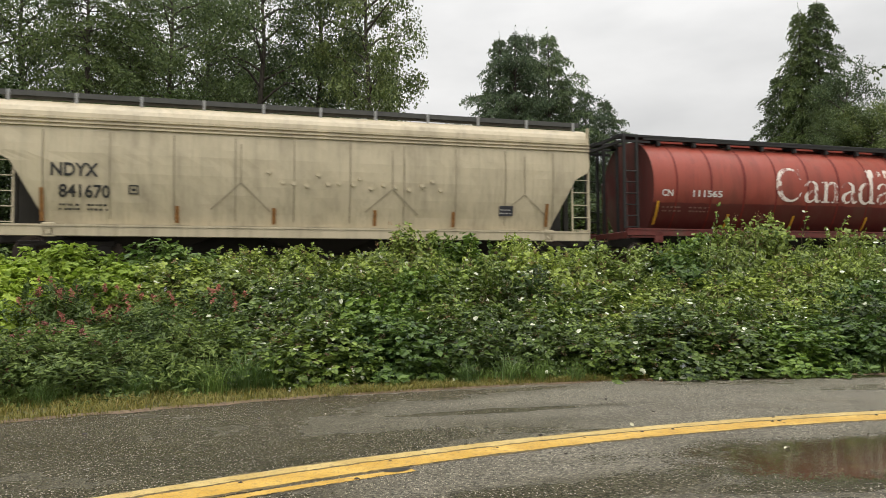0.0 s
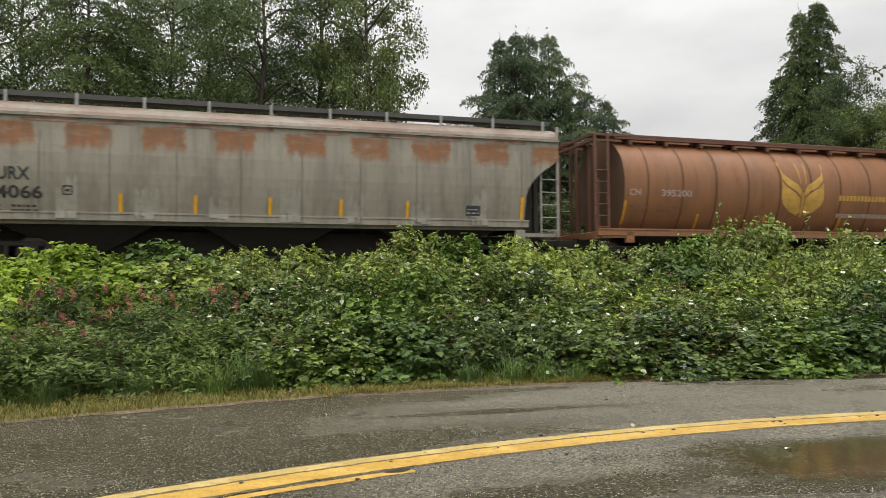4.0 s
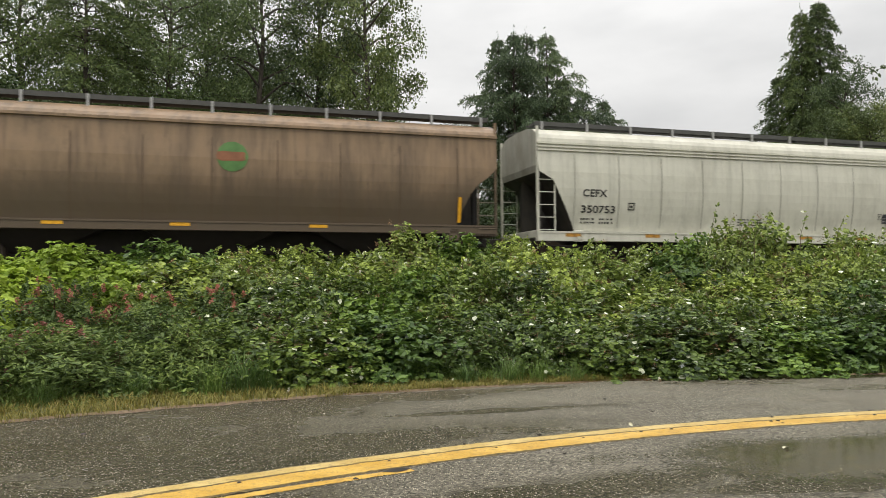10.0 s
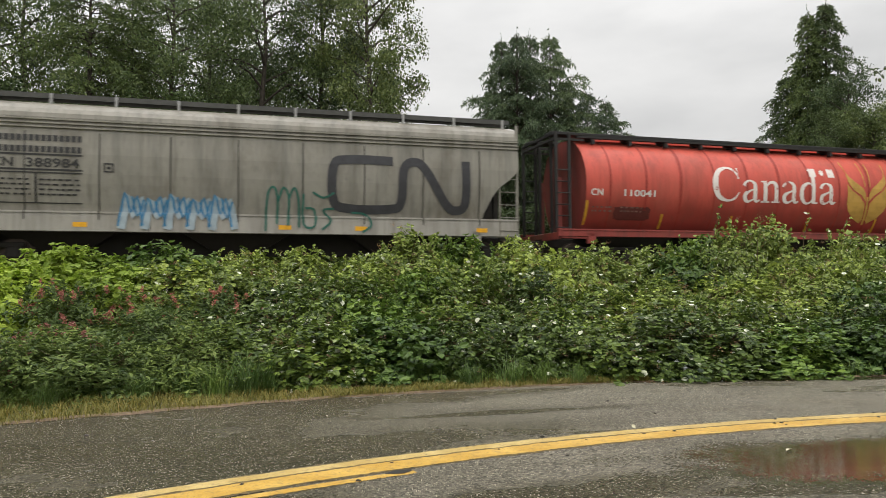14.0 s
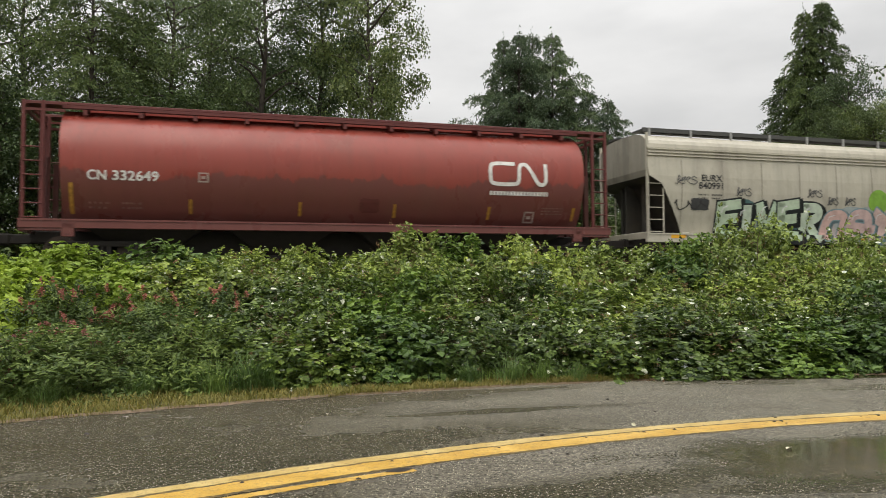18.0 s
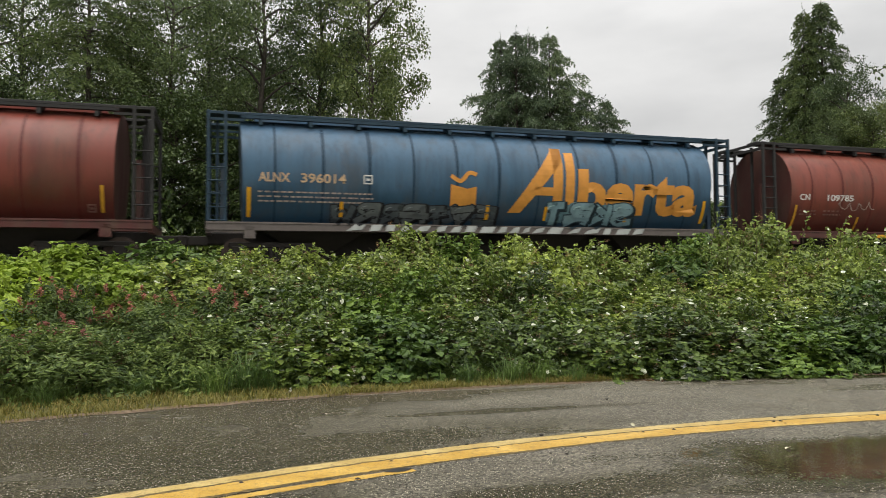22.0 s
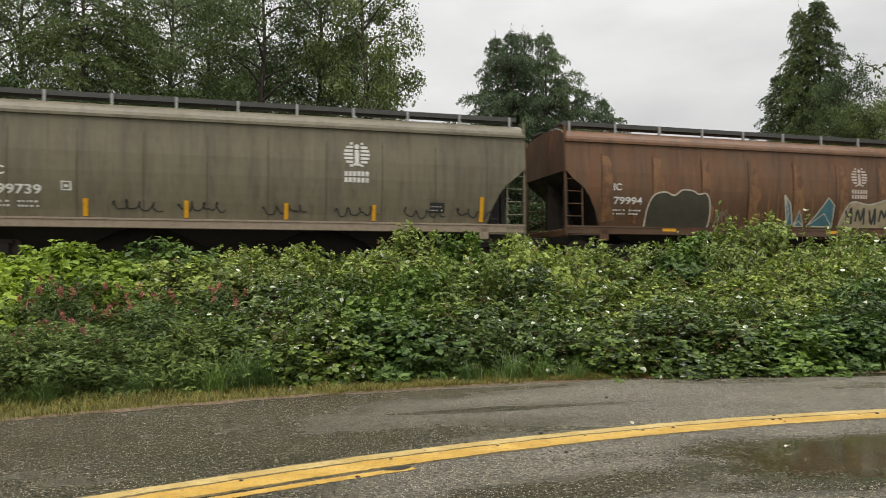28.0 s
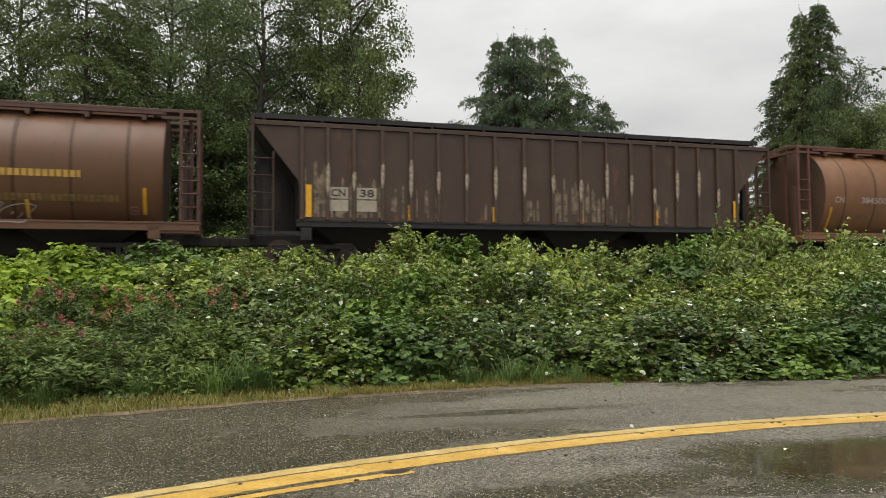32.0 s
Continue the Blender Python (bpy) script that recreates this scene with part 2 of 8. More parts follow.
def rod(bm, a, b, r, sides=6):
    a, b = Vector(a), Vector(b)
    turn = (b - a).to_track_quat("Z", "Y").to_matrix().to_4x4()
    bmesh.ops.create_cone(bm, cap_ends=True, segments=sides, radius1=r, radius2=r, depth=(b - a).length,
                          matrix=Matrix.Translation((a + b) / 2) @ turn)
    return bm


def empty(name, m):
    ob = new(name)
    ob.matrix_basis = m
    ob.empty_display_size = 0.3
    return ob


CACHE = {}


def shared(key, make):
    if key not in CACHE:
        CACHE[key] = make()
    return CACHE[key]


# ---- ground, road, track ----
def asphalt():
    n = Nodes("wet_asphalt")
    grain = n.noise(130, 2, 0.6)
    chips = n.t.nodes.new("ShaderNodeTexVoronoi")
    chips.inputs["Scale"].default_value = 52
    n.link(n.mapped((1, 1, 1)), chips.inputs["Vector"])
    c = n.mix(n.ramp(chips.outputs["Color"], 0.15, 0.95), (0.053, 0.0475, 0.036), (0.315, 0.285, 0.216))
    bright = n.t.nodes.new("ShaderNodeTexVoronoi")
    bright.inputs["Scale"].default_value = 62
    n.link(n.mapped((1, 1, 1)), bright.inputs["Vector"])
    sep_c = n.t.nodes.new("ShaderNodeSeparateColor")
    n.link(bright.outputs["Color"], sep_c.inputs[0])
    speck = n.math("MULTIPLY", n.ramp(sep_c.outputs[0], 0.8, 0.83), n.ramp(bright.outputs["Distance"], 0.3, 0.42, 1.0, 0.0))
    hole = n.math("MULTIPLY", n.ramp(sep_c.outputs[1], 0.7, 0.8), n.ramp(bright.outputs["Distance"], 0.2, 0.5, 1.0, 0.0))
    c = n.mix(n.math("MULTIPLY", hole, 0.9), c, (0.014, 0.012, 0.01))
    c = n.mix(n.ramp(grain, 0.62, 0.78, 0, 0.5), c, (0.42, 0.39, 0.33))
    big = n.noise(0.35, 5, 0.6, (1, 1.8, 1), 4)
    c = n.mix(n.ramp(big, 0.42, 0.66, 0, 0.35), c, (0.075, 0.067, 0.048))
    # soaked hollows: one wide, one long and shallow, one along the far gutter
    sep = n.t.nodes.new("ShaderNodeSeparateXYZ")
    n.link(n.coord.outputs["Object"], sep.inputs[0])
    ragged = n.noise(1.1, 5, 0.6, (1, 1, 1), 8)
    pools = None
    soaked = None
    for cx, cy, rx, ry, turn in ((-4.8, 7.6, 5.0, 3.0, 0.45), (-1.6, 7.4, 3.6, 1.0, 0.4), (-2.5, 10.2, 4.0, 0.8, 0.3), (1.2, 6.0, 2.6, 0.45, 0.35), (-0.8, 10.9, 3.4, 0.35, 0.3), (3.6, 6.1, 2.6, 0.3, 0.1), (0.6, 9.6, 2.2, 0.2, 0.25), (-3.0, 5.5, 2.6, 1.1, 0.3)):
        dx, dy = n.math("SUBTRACT", sep.outputs[0], cx), n.math("SUBTRACT", sep.outputs[1], cy)
        a = n.math("ADD", n.math("MULTIPLY", dx, math.cos(turn) / rx), n.math("MULTIPLY", dy, math.sin(turn) / rx))
        b = n.math("SUBTRACT", n.math("MULTIPLY", dy, math.cos(turn) / ry), n.math("MULTIPLY", dx, math.sin(turn) / ry))
        d = n.math("ADD", n.math("MULTIPLY", a, a), n.math("MULTIPLY", b, b))
        d = n.math("ADD", d, n.math("MULTIPLY", n.math("SUBTRACT", ragged, 0.5), 2.0))
        wet = n.ramp(d, 0.1, 1.5, 1.0, 0.0)
        soaked = wet if soaked is None else n.math("MAXIMUM", soaked, wet)
    c = n.mix(n.math("MULTIPLY", soaked, 0.9), c, n.mix(1.0, c, (0.38, 0.365, 0.27), "MULTIPLY"))
    for cx, cy, rx, ry, turn in ((4.25, 7.1, 2.6, 0.85, 0.14), (5.6, 12.72, 4.2, 0.34, 0.06), (1.6, 12.55, 1.6, 0.14, 0.02)):
        dx, dy = n.math("SUBTRACT", sep.outputs[0], cx), n.math("SUBTRACT", sep.outputs[1], cy)
        a = n.math("ADD", n.math("MULTIPLY", dx, math.cos(turn) / rx), n.math("MULTIPLY", dy, math.sin(turn) / rx))
        b = n.math("SUBTRACT", n.math("MULTIPLY", dy, math.cos(turn) / ry), n.math("MULTIPLY", dx, math.sin(turn) / ry))
        d = n.math("ADD", n.math("MULTIPLY", a, a), n.math("MULTIPLY", b, b))
        d = n.math("ADD", d, n.math("MULTIPLY", n.math("SUBTRACT", ragged, 0.5), 2.6))
        d = n.math("ADD", d, n.math("MULTIPLY", n.math("SUBTRACT", sep_c.outputs[2], 0.5), 0.55))
        wet = n.ramp(d, 0.2, 1.35, 1.0, 0.0)
        pools = wet if pools is None else n.math("MAXIMUM", pools, wet)
    damp = n.ramp(n.noise(0.5, 5, 0.62, (0.5, 1.9, 1), 17), 0.52, 0.68, 0, 1)
    c = n.mix(n.math("MULTIPLY", damp, 0.6), c, n.mix(1.0, c, (0.55, 0.53, 0.43), "MULTIPLY"))
    c = n.mix(n.math("MULTIPLY", speck, n.ramp(soaked, 0, 1, 1.0, 0.8)), c, (0.74, 0.68, 0.53))
    c = n.mix(n.math("MULTIPLY", pools, 0.9), c, n.mix(n.ramp(n.noise(7, 6, 0.7, (1, 1, 1), 23), 0.45, 0.7), (0.02, 0.018, 0.008), (0.075, 0.056, 0.02)))
    dry = n.ramp(n.noise(0.8, 4, 0.6, (1, 1, 1), 2), 0.35, 0.7, 0.36, 0.52)
    rough = n.math("MULTIPLY", n.math("MULTIPLY", dry, n.ramp(damp, 0, 1, 1.0, 0.6)), n.ramp(n.math("ADD", n.math("MULTIPLY", soaked, 0.45), pools), 0.0, 0.85, 1.0, 0.1))
    height = n.math("MULTIPLY", n.math("ADD", grain, chips.outputs["Distance"]), n.ramp(pools, 0.2, 0.85, 1.0, 0.008))
    n.bump(height, 1.0, 0.018)
    n.link(n.ramp(pools, 0.3, 0.8, 0.25, 0.2), n.bsdf.inputs["Specular IOR Level"])
    return n.set(c, rough)


def soil():
    n = Nodes("soil_and_litter")
    c = n.mix(n.ramp(n.noise(3, 6, 0.65), 0.3, 0.7), (0.035, 0.045, 0.018), (0.10, 0.085, 0.045))
    c = n.mix(n.ramp(n.noise(30, 4, 0.6), 0.55, 0.75, 0, 0.7), c, (0.16, 0.13, 0.08))
    n.bump(n.noise(18, 5, 0.6), 0.8, 0.03)
    return n.set(c, 0.85)


def gravel():
    n = Nodes("ballast")
    v = n.t.nodes.new("ShaderNodeTexVoronoi")
    v.inputs["Scale"].default_value = 16
    n.link(n.mapped((1, 1, 1)), v.inputs["Vector"])
    c = n.mix(n.ramp(v.outputs["Color"], 0.1, 0.9), (0.06, 0.055, 0.05), (0.19, 0.18, 0.165))
    n.bump(v.outputs["Distance"], 1.0, 0.05)
    return n.set(c, 0.85)


def line_paint(name, low, high):
    n = Nodes(name)
    c = n.mix(n.ramp(n.noise(2.2, 5, 0.6), 0.4, 0.7), low, high)
    worn = n.ramp(n.noise(13, 8, 0.75, (1, 1, 1), 3), 0.5, 0.66, 0, 0.75)
    c = n.mix(worn, c, (0.16, 0.105, 0.04))
    c = n.mix(n.ramp(n.noise(60, 4, 0.7, (1, 1, 1), 6), 0.56, 0.66, 0, 0.8), c, (0.09, 0.065, 0.035))
    n.bump(n.noise(110, 2, 0.6), 0.6, 0.008)
    return n.set(c, 0.42)


ASPHALT, SOIL, BALLAST = asphalt(), soil(), gravel()
LINE = line_paint("road_yellow", (0.46, 0.265, 0.03), (0.62, 0.4, 0.085))
PALE_LINE = line_paint("bleached_road_yellow", (0.43, 0.3, 0.085), (0.56, 0.43, 0.17))

EDGE_C, EDGE_R = (8.1, -12.66), 25.6          # far edge of the road
LINE_C, LINE_R = (9.3, -11.0), 20.72          # far edge of the centre line


def ground_height(w):
    """Height of the ground at w metres from the camera, square to the track."""
    stops = [(-400, -0.03), (13.4, -0.03), (15.5, 0.5), (18.2, 1.45), (19.3, 1.62), (25.2, 1.62), (26.6, 1.0), (31, 0.75), (420, 0.75)]
    for (a, za), (b, zb) in zip(stops, stops[1:]):
        if w <= b:
            return za + (zb - za) * max(0, w - a) / (b - a)
    return stops[-1][1]


def build_ground():
    ws = [-1500, -400, -60, -20, 0, 8, 10, 12, 13.4, 14.4, 15.5, 17, 18.2, 19.3, 22, 25.2, 26.6, 29, 31, 45, 90, 420, 2500]
    us = [-2500, -700, -300, -120, -60, -30, -15, 0, 15, 30, 60, 120, 300, 700, 2500]
    verts, faces = [], []
    for w in ws:
        for u in us:
            rise = GRADE * max(-600, min(600, u)) * max(0, min(1, (w - 13.4) / 5.9))
            verts.append((u * COS - w * SIN, u * SIN + w * COS, ground_height(w) + rise + 0.12 * noise.noise((u * 0.3, w * 0.7, 0)) * (13.5 < w < 19)))
    k = len(us)
    for i in range(len(ws) - 1):
        for j in range(k - 1):
            a = i * k + j
            faces.append((a, a + 1, a + k + 1, a + k))
    return put("ground", raw("ground", verts, faces, SOIL, True))


tagged(build_ground(), "dark damp soil and leaf litter rising to a railway bank", "ground", kind="structure")


def ring(center, r0, r1, a0, a1, steps, z, ragged=0.0, inner=0.0):
    """A flat strip along an arc about center; angles in degrees."""
    verts, faces = [], []
    for i in range(steps + 1):
        a = radians(a0 + (a1 - a0) * i / steps)
        wob = ragged * noise.noise((i * 0.37, 1.7, r1))
        for r in (r0 + inner * (noise.noise((i * 0.9, 8.1, r0)) + noise.noise((i * 0.13, 3.3, r0))), r1 + wob):
            verts.append((center[0] + r * math.cos(a), center[1] + r * math.sin(a), z))
    for i in range(steps):
        faces.append((2 * i, 2 * i + 1, 2 * i + 3, 2 * i + 2))
    return verts, faces


def build_road():
    bm = bmesh.new()
    verts, faces = ring(EDGE_C, EDGE_R - 9.2, EDGE_R, 200, 20, 420, 0.0, 0.10)
    made = [bm.verts.new(v) for v in verts]
    for f in faces:
        bm.faces.new([made[i] for i in reversed(f)])
    rim = [e for e in bm.edges if e.is_boundary]
    got = bmesh.ops.extrude_edge_only(bm, edges=rim)
    for v in got["geom"]:
        if isinstance(v, bmesh.types.BMVert):
            v.co.z -= 0.08
    bmesh.ops.recalc_face_normals(bm, faces=bm.faces)
    return part("road", bm, ASPHALT, None)


def dirt_edge():
    """Washed-up soil and grit along the far edge of the asphalt."""
    n = Nodes("washed_dirt")
    c = n.mix(n.ramp(n.noise(14, 5, 0.65), 0.35, 0.7), (0.085, 0.052, 0.028), (0.22, 0.155, 0.09))
    c = n.mix(n.ramp(n.noise(60, 3, 0.6), 0.6, 0.75, 0, 0.8), c, (0.4, 0.33, 0.22))
    n.bump(n.noise(50, 4, 0.6), 0.9, 0.02)
    verts, faces = [], []
    for i in range(300):
        a = radians(175 - i * 0.36)
        r0 = EDGE_R - 0.1 - 0.16 * noise.noise((i * 0.21, 0.3, 0)) - 0.05 * noise.noise((i * 0.9, 5, 0))
        r1 = EDGE_R + 0.2 + 0.1 * noise.noise((i * 0.3, 9, 0))
        for r, z in ((r0, 0.003), ((r0 + r1) / 2, 0.018), (r1, -0.02)):
            verts.append((EDGE_C[0] + r * math.cos(a), EDGE_C[1] + r * math.sin(a), z))
    for i in range(299):
        for k in (0, 1):
            a = 3 * i + k
            faces.append((a, a + 3, a + 4, a + 1))
    return put("dirt_edge", raw("dirt_edge", verts, faces, n.set(c, 0.8), True))


tagged(dirt_edge(), "brown washed-up dirt along the asphalt edge", "dirt", kind="structure")
tagged(build_road(), "wet grey asphalt road bending past a bramble hedge", "road", kind="structure")


def stripe(name, r0, r1, a0, a1, label, mat=LINE):
    verts, faces = ring(LINE_C, r0, r1, a0, a1, 1100, 0.005, 0.02, 0.02)
    ob = put(name, raw(name, verts, [tuple(reversed(f)) for f in faces], mat))
    return tagged(ob, label, "road marking", kind="structure")


OLD = plain("old_road_yellow", (0.17, 0.12, 0.045), 0.55, 0, 0.7, 14)


def old_line(r0, r1, a0, a1, z, label):
    """Remains of an earlier coat, with ragged edges."""
    verts, faces = ring(LINE_C, LINE_R - r0, LINE_R - r1, a0, a1, 900, z, 0.05, 0.04)
    tagged(put("old_road_line", raw("old_road_line", verts, [tuple(reversed(f)) for f in faces], OLD)), label, "road marking", kind="structure")


old_line(0.54, -0.02, 190, 30, 0.0028, "dirty remains of an older yellow line")
stripe("road_line", LINE_R - 0.165, LINE_R, 190, 30, "bleached solid yellow centre line on wet asphalt", PALE_LINE)
stripe("road_line", LINE_R - 0.49, LINE_R - 0.205, 190, 30, "worn solid yellow centre line on wet asphalt")
stripe("road_line", LINE_R - 0.70, LINE_R - 0.585, 125.6, 118.5, "ragged end of an older yellow line on asphalt")


def build_track():
    bm = bmesh.new()
    for u in range(-700, 700, 20):
        a, b = on_track(u, -1.9, -0.38), on_track(u + 20, -1.9, -0.38)
        c, d = on_track(u + 20, 1.9, -0.38), on_track(u, 1.9, -0.38)
        e, f = on_track(u, -3.3, -0.75), on_track(u + 20, -3.3, -0.75)
        g, h = on_track(u, 3.3, -0.75), on_track(u + 20, 3.3, -0.75)
        for quad in ((a, b, c, d), (e, f, b, a), (d, c, h, g)):
            bm.faces.new([bm.verts.new(p) for p in quad])
    bmesh.ops.remove_doubles(bm, verts=bm.verts, dist=0.001)
    tagged(part("ballast_bed", bm, BALLAST, None), "grey crushed stone ballast under the track", "ballast", kind="structure")
    tie = mesh_of("sleeper", boxed(-0.115, 0.115, -1.28, 1.28, -0.36, -0.2, bevel=0.012), plain("creosoted_wood", (0.06, 0.045, 0.032), 0.8))
    for i in range(110):
        u = -26 + i * 0.52
        tagged(put("sleeper", tie, None, track_pose(u)), "dark creosoted timber sleeper in ballast", "sleeper", "sleepers of the track")
    steel = plain("rail_steel", (0.14, 0.09, 0.065), 0.5, 0.7)
    for side in (-0.75, 0.75):
        bm = bmesh.new()
        box(bm, -600, 600, side - 0.035, side + 0.035, -0.045, 0.0, 0.006)
        box(bm, -600, 600, side - 0.01, side + 0.01, -0.17, -0.045)
        box(bm, -600, 600, side - 0.07, side + 0.07, -0.2, -0.17)
        tagged(part("rail", bm, steel, None, m=track_pose(0)), "rusty steel rail with a worn bright head", "rail", "rails of the track", "structure")


build_track()

# ---- the freight cars ----
def profile_of(kind):
    """Half-width and height, from the sill up to the roof's middle."""
    if kind == "tank":
        pts = []
        for i in range(19):
            a = radians(-52 + i * 7.6)
            pts.append((0.02 + 1.58 * math.cos(a) ** 0.92 if math.cos(a) > 0 else 0, 2.86 + (1.98 if a < 0 else 1.46) * math.sin(a)))
        pts = [(y, z) for y, z in pts if z < 4.24]
        return pts + [(0.62, 4.25), (0.0, 4.30)]
    if kind == "rib":
        return [(1.50, 1.42 + i * 0.22) for i in range(12)] + [(1.50, 4.02), (1.56, 4.03), (1.56, 4.14), (1.50, 4.15), (0.9, 4.30), (0.0, 4.34)]
    lower = [(1.36, 1.18), (1.42, 1.5), (1.475, 1.75), (1.52, 2.0), (1.555, 2.25), (1.58, 2.5), (1.59, 2.75), (1.595, 3.0), (1.585, 3.2), (1.57, 3.4), (1.56, 3.58)]
    if kind == "ledge":
        rim = []
        for z in (3.64, 3.74, 3.84):
            rim += [(1.55, z), (1.60, z + 0.012), (1.60, z + 0.052), (1.55, z + 0.064)]
        return lower + rim + [(1.555, 3.92), (1.535, 4.04), (1.47, 4.16), (1.34, 4.28), (1.12, 4.38), (0.8, 4.44), (0, 4.47)]
    return lower + [(1.555, 3.75), (1.55, 3.9), (1.62, 3.91), (1.62, 3.985), (1.55, 4.0), (1.51, 4.09), (1.4, 4.2), (1.2, 4.32), (0.9, 4.4), (0, 4.45)]


# where the side posts of a ribbed car stand
RIBS = [s * x for s in (-1, 1) for x in (0.475, 1.41, 2.32, 3.19, 4.02, 4.86, 5.68, 6.42, 7.14)]
RIBS.sort()
CUTS = {"round": [(1.18, 1.12), (2.35, 1.08), (2.7, 0.86), (3.05, 0.48), (3.32, 0.0)],
        "slant": [(1.18, 1.3), (1.4, 1.22), (2.75, 0.5), (2.9, 0.28), (3.02, 0.0)],
        "bow": [(1.18, 1.24), (1.75, 1.06), (2.2, 0.84), (2.6, 0.52), (2.9, 0.0)],
        "rib": [(1.42, 1.32), (2.48, 1.3), (2.55, 1.24), (4.12, 0.03)],
        "tank": [(1.2, 0.98), (3.0, 0.93), (4.3, 0.88)]}


def table(stops, z):
    if z <= stops[0][0]:
        return stops[0][1]
    for (a, va), (b, vb) in zip(stops, stops[1:]):
        if z <= b:
            return va + (vb - va) * (z - a) / (b - a)
    return stops[-1][1]


def half_width(kind, z):
    prof = shared(("profile", kind), lambda: profile_of(kind))
    best = 0.0
    for (ya, za), (yb, zb) in zip(prof, prof[1:]):
        if za <= z <= zb and zb > za:
            best = max(best, ya + (yb - ya) * (z - za) / (zb - za))
    return best or 1.5


def shell(length, kind, cut, seed, dents):
    """The closed body: sides, roof and the sloping end sheets; returns the side mesh and the two end meshes."""
    prof = shared(("profile", kind), lambda: profile_of(kind))
    cols = 64
    side, ends = bmesh.new(), []
    rows = prof + [(-y, z) for y, z in reversed(prof[:-1])]
    grid = []
    for y, z in rows:
        x1 = length / 2 - table(CUTS[cut], z)
        line = []
        for i in range(cols + 1):
            x = -x1 + 2 * x1 * i / cols
            push = dents * (noise.noise((x * 1.3 + seed * 7, z * 1.5, y)) + 0.6 * noise.noise((x * 3.1, z * 2.7, seed + y))) - dents * 1.3 if abs(y) > 0.4 else 0
            line.append(side.verts.new((x, y + (push if y > 0 else -push), z)))
        grid.append(line)
    for a, b in zip(grid, grid[1:]):
        for i in range(cols):
            side.faces.new((a[i], b[i], b[i + 1], a[i + 1]))
    n = len(prof)
    for sgn in (-1, 1):
        end = bmesh.new()
        wall = bmesh.new()
        for (ya, za), (yb, zb) in zip(prof, prof[1:]):
            xa, xb = (sgn * (length / 2 - table(CUTS[cut], z) - 0.004) for z in (za, zb))
            to = wall if za >= CUTS[cut][-1][0] - 0.12 and cut != "tank" else end
            q = [to.verts.new(p) for p in ((xa, -ya, za), (xb, -yb, zb), (xb, yb, zb), (xa, ya, za))]
            to.faces.new(q if sgn > 0 else list(reversed(q)))
        for to in (end, wall):
            bmesh.ops.remove_doubles(to, verts=to.verts, dist=0.0005)
            bmesh.ops.recalc_face_normals(to, faces=to.faces)
        ends.append((end, wall))
    bmesh.ops.recalc_face_normals(side, faces=side.faces)
    return side, ends


def add_ladder(car, m, h, width, mat, rungs=5):
    """A side ladder: one stile, and under it the other stile and each rung."""
    stile = shared(("stile", h, mat.name), lambda: mesh_of("ladder", boxed(-0.022, 0.022, -0.02, 0.02, 0, h, bevel=0.006), mat))
    rung = shared(("rung", width, mat.name), lambda: mesh_of("rung", rod(bmesh.new(), (0, 0, 0), (width, 0, 0), 0.014), mat))
    lad = put("ladder", stile, car, m)
    put("stile", stile, lad, pose(width, 0, 0))
    for i in range(rungs):
        put("rung", rung, lad, pose(0, -0.03, 0.2 + i * (h - 0.4) / (rungs - 1)))
    return lad


def bay(length, top, low):
    """One discharge hopper: a tapering pan with an outlet frame."""
    bm = bmesh.new()
    a = [(-length / 2, -1.3, top), (length / 2, -1.3, top), (length / 2, 1.3, top), (-length / 2, 1.3, top)]
    b = [(-0.42, -0.55, low), (0.42, -0.55, low), (0.42, 0.55, low), (-0.42, 0.55, low)]
    va, vb = [bm.verts.new(p) for p in a], [bm.verts.new(p) for p in b]
    for i in range(4):
        j = (i + 1) % 4
        bm.faces.new((va[i], va[j], vb[j], vb[i]))
    bm.faces.new(vb)
    box(bm, -0.5, 0.5, -0.65, 0.65, low - 0.1, low, 0.01)
    return bm


def wheel_mesh():
    bm = bmesh.new()
    for r, y0, y1 in ((0.42, -0.065, 0.065), (0.455, 0.065, 0.095), (0.13, -0.1, 0.1)):
        bmesh.ops.create_cone(bm, cap_ends=True, segments=28, radius1=r, radius2=r, depth=y1 - y0,
                              matrix=Matrix.Translation((0, (y0 + y1) / 2, 0)) @ Matrix.Rotation(radians(90), 4, "X"))
    return mesh_of("wheel", bm, WHEEL)


def side_frame_mesh():
    bm = bmesh.new()
    box(bm, -1.15, 1.15, -0.07, 0.07, 0.62, 0.76, 0.02)
    box(bm, -0.62, 0.62, -0.07, 0.07, 0.22, 0.34, 0.02)
    for s in (-1, 1):
        box(bm, s * 0.9 - 0.17, s * 0.9 + 0.17, -0.1, 0.1, 0.36, 0.66, 0.03)
        box(bm, s * 0.3 - 0.06, s * 0.3 + 0.06, -0.07, 0.07, 0.3, 0.66)
        rod(bm, (s * 0.6, 0, 0.28), (s * 0.85, 0, 0.62), 0.07)
    for x in (-0.14, 0, 0.14):
        rod(bm, (x, 0, 0.34), (x, 0, 0.62), 0.06, 8)
    return mesh_of("side_frame", bm, UNDER)


def add_truck(car, x):
    bolster = shared("bolster", lambda: mesh_of("truck", boxed(-0.2, 0.2, -1.0, 1.0, 0.5, 0.78, bevel=0.03), UNDER))
    truck = put("truck", bolster, car, pose(x, 0, 0))
    for y in (-1.0, 1.0):
        put("side_frame", shared("frame", side_frame_mesh), truck, pose(0, y, 0))
    for wx in (-0.9, 0.9):
        for y, turn in ((-0.78, 0), (0.78, 180)):
            put("wheel", shared("wheel", wheel_mesh), truck, pose(wx, y, 0.455, 0, 0, turn))
    return truck


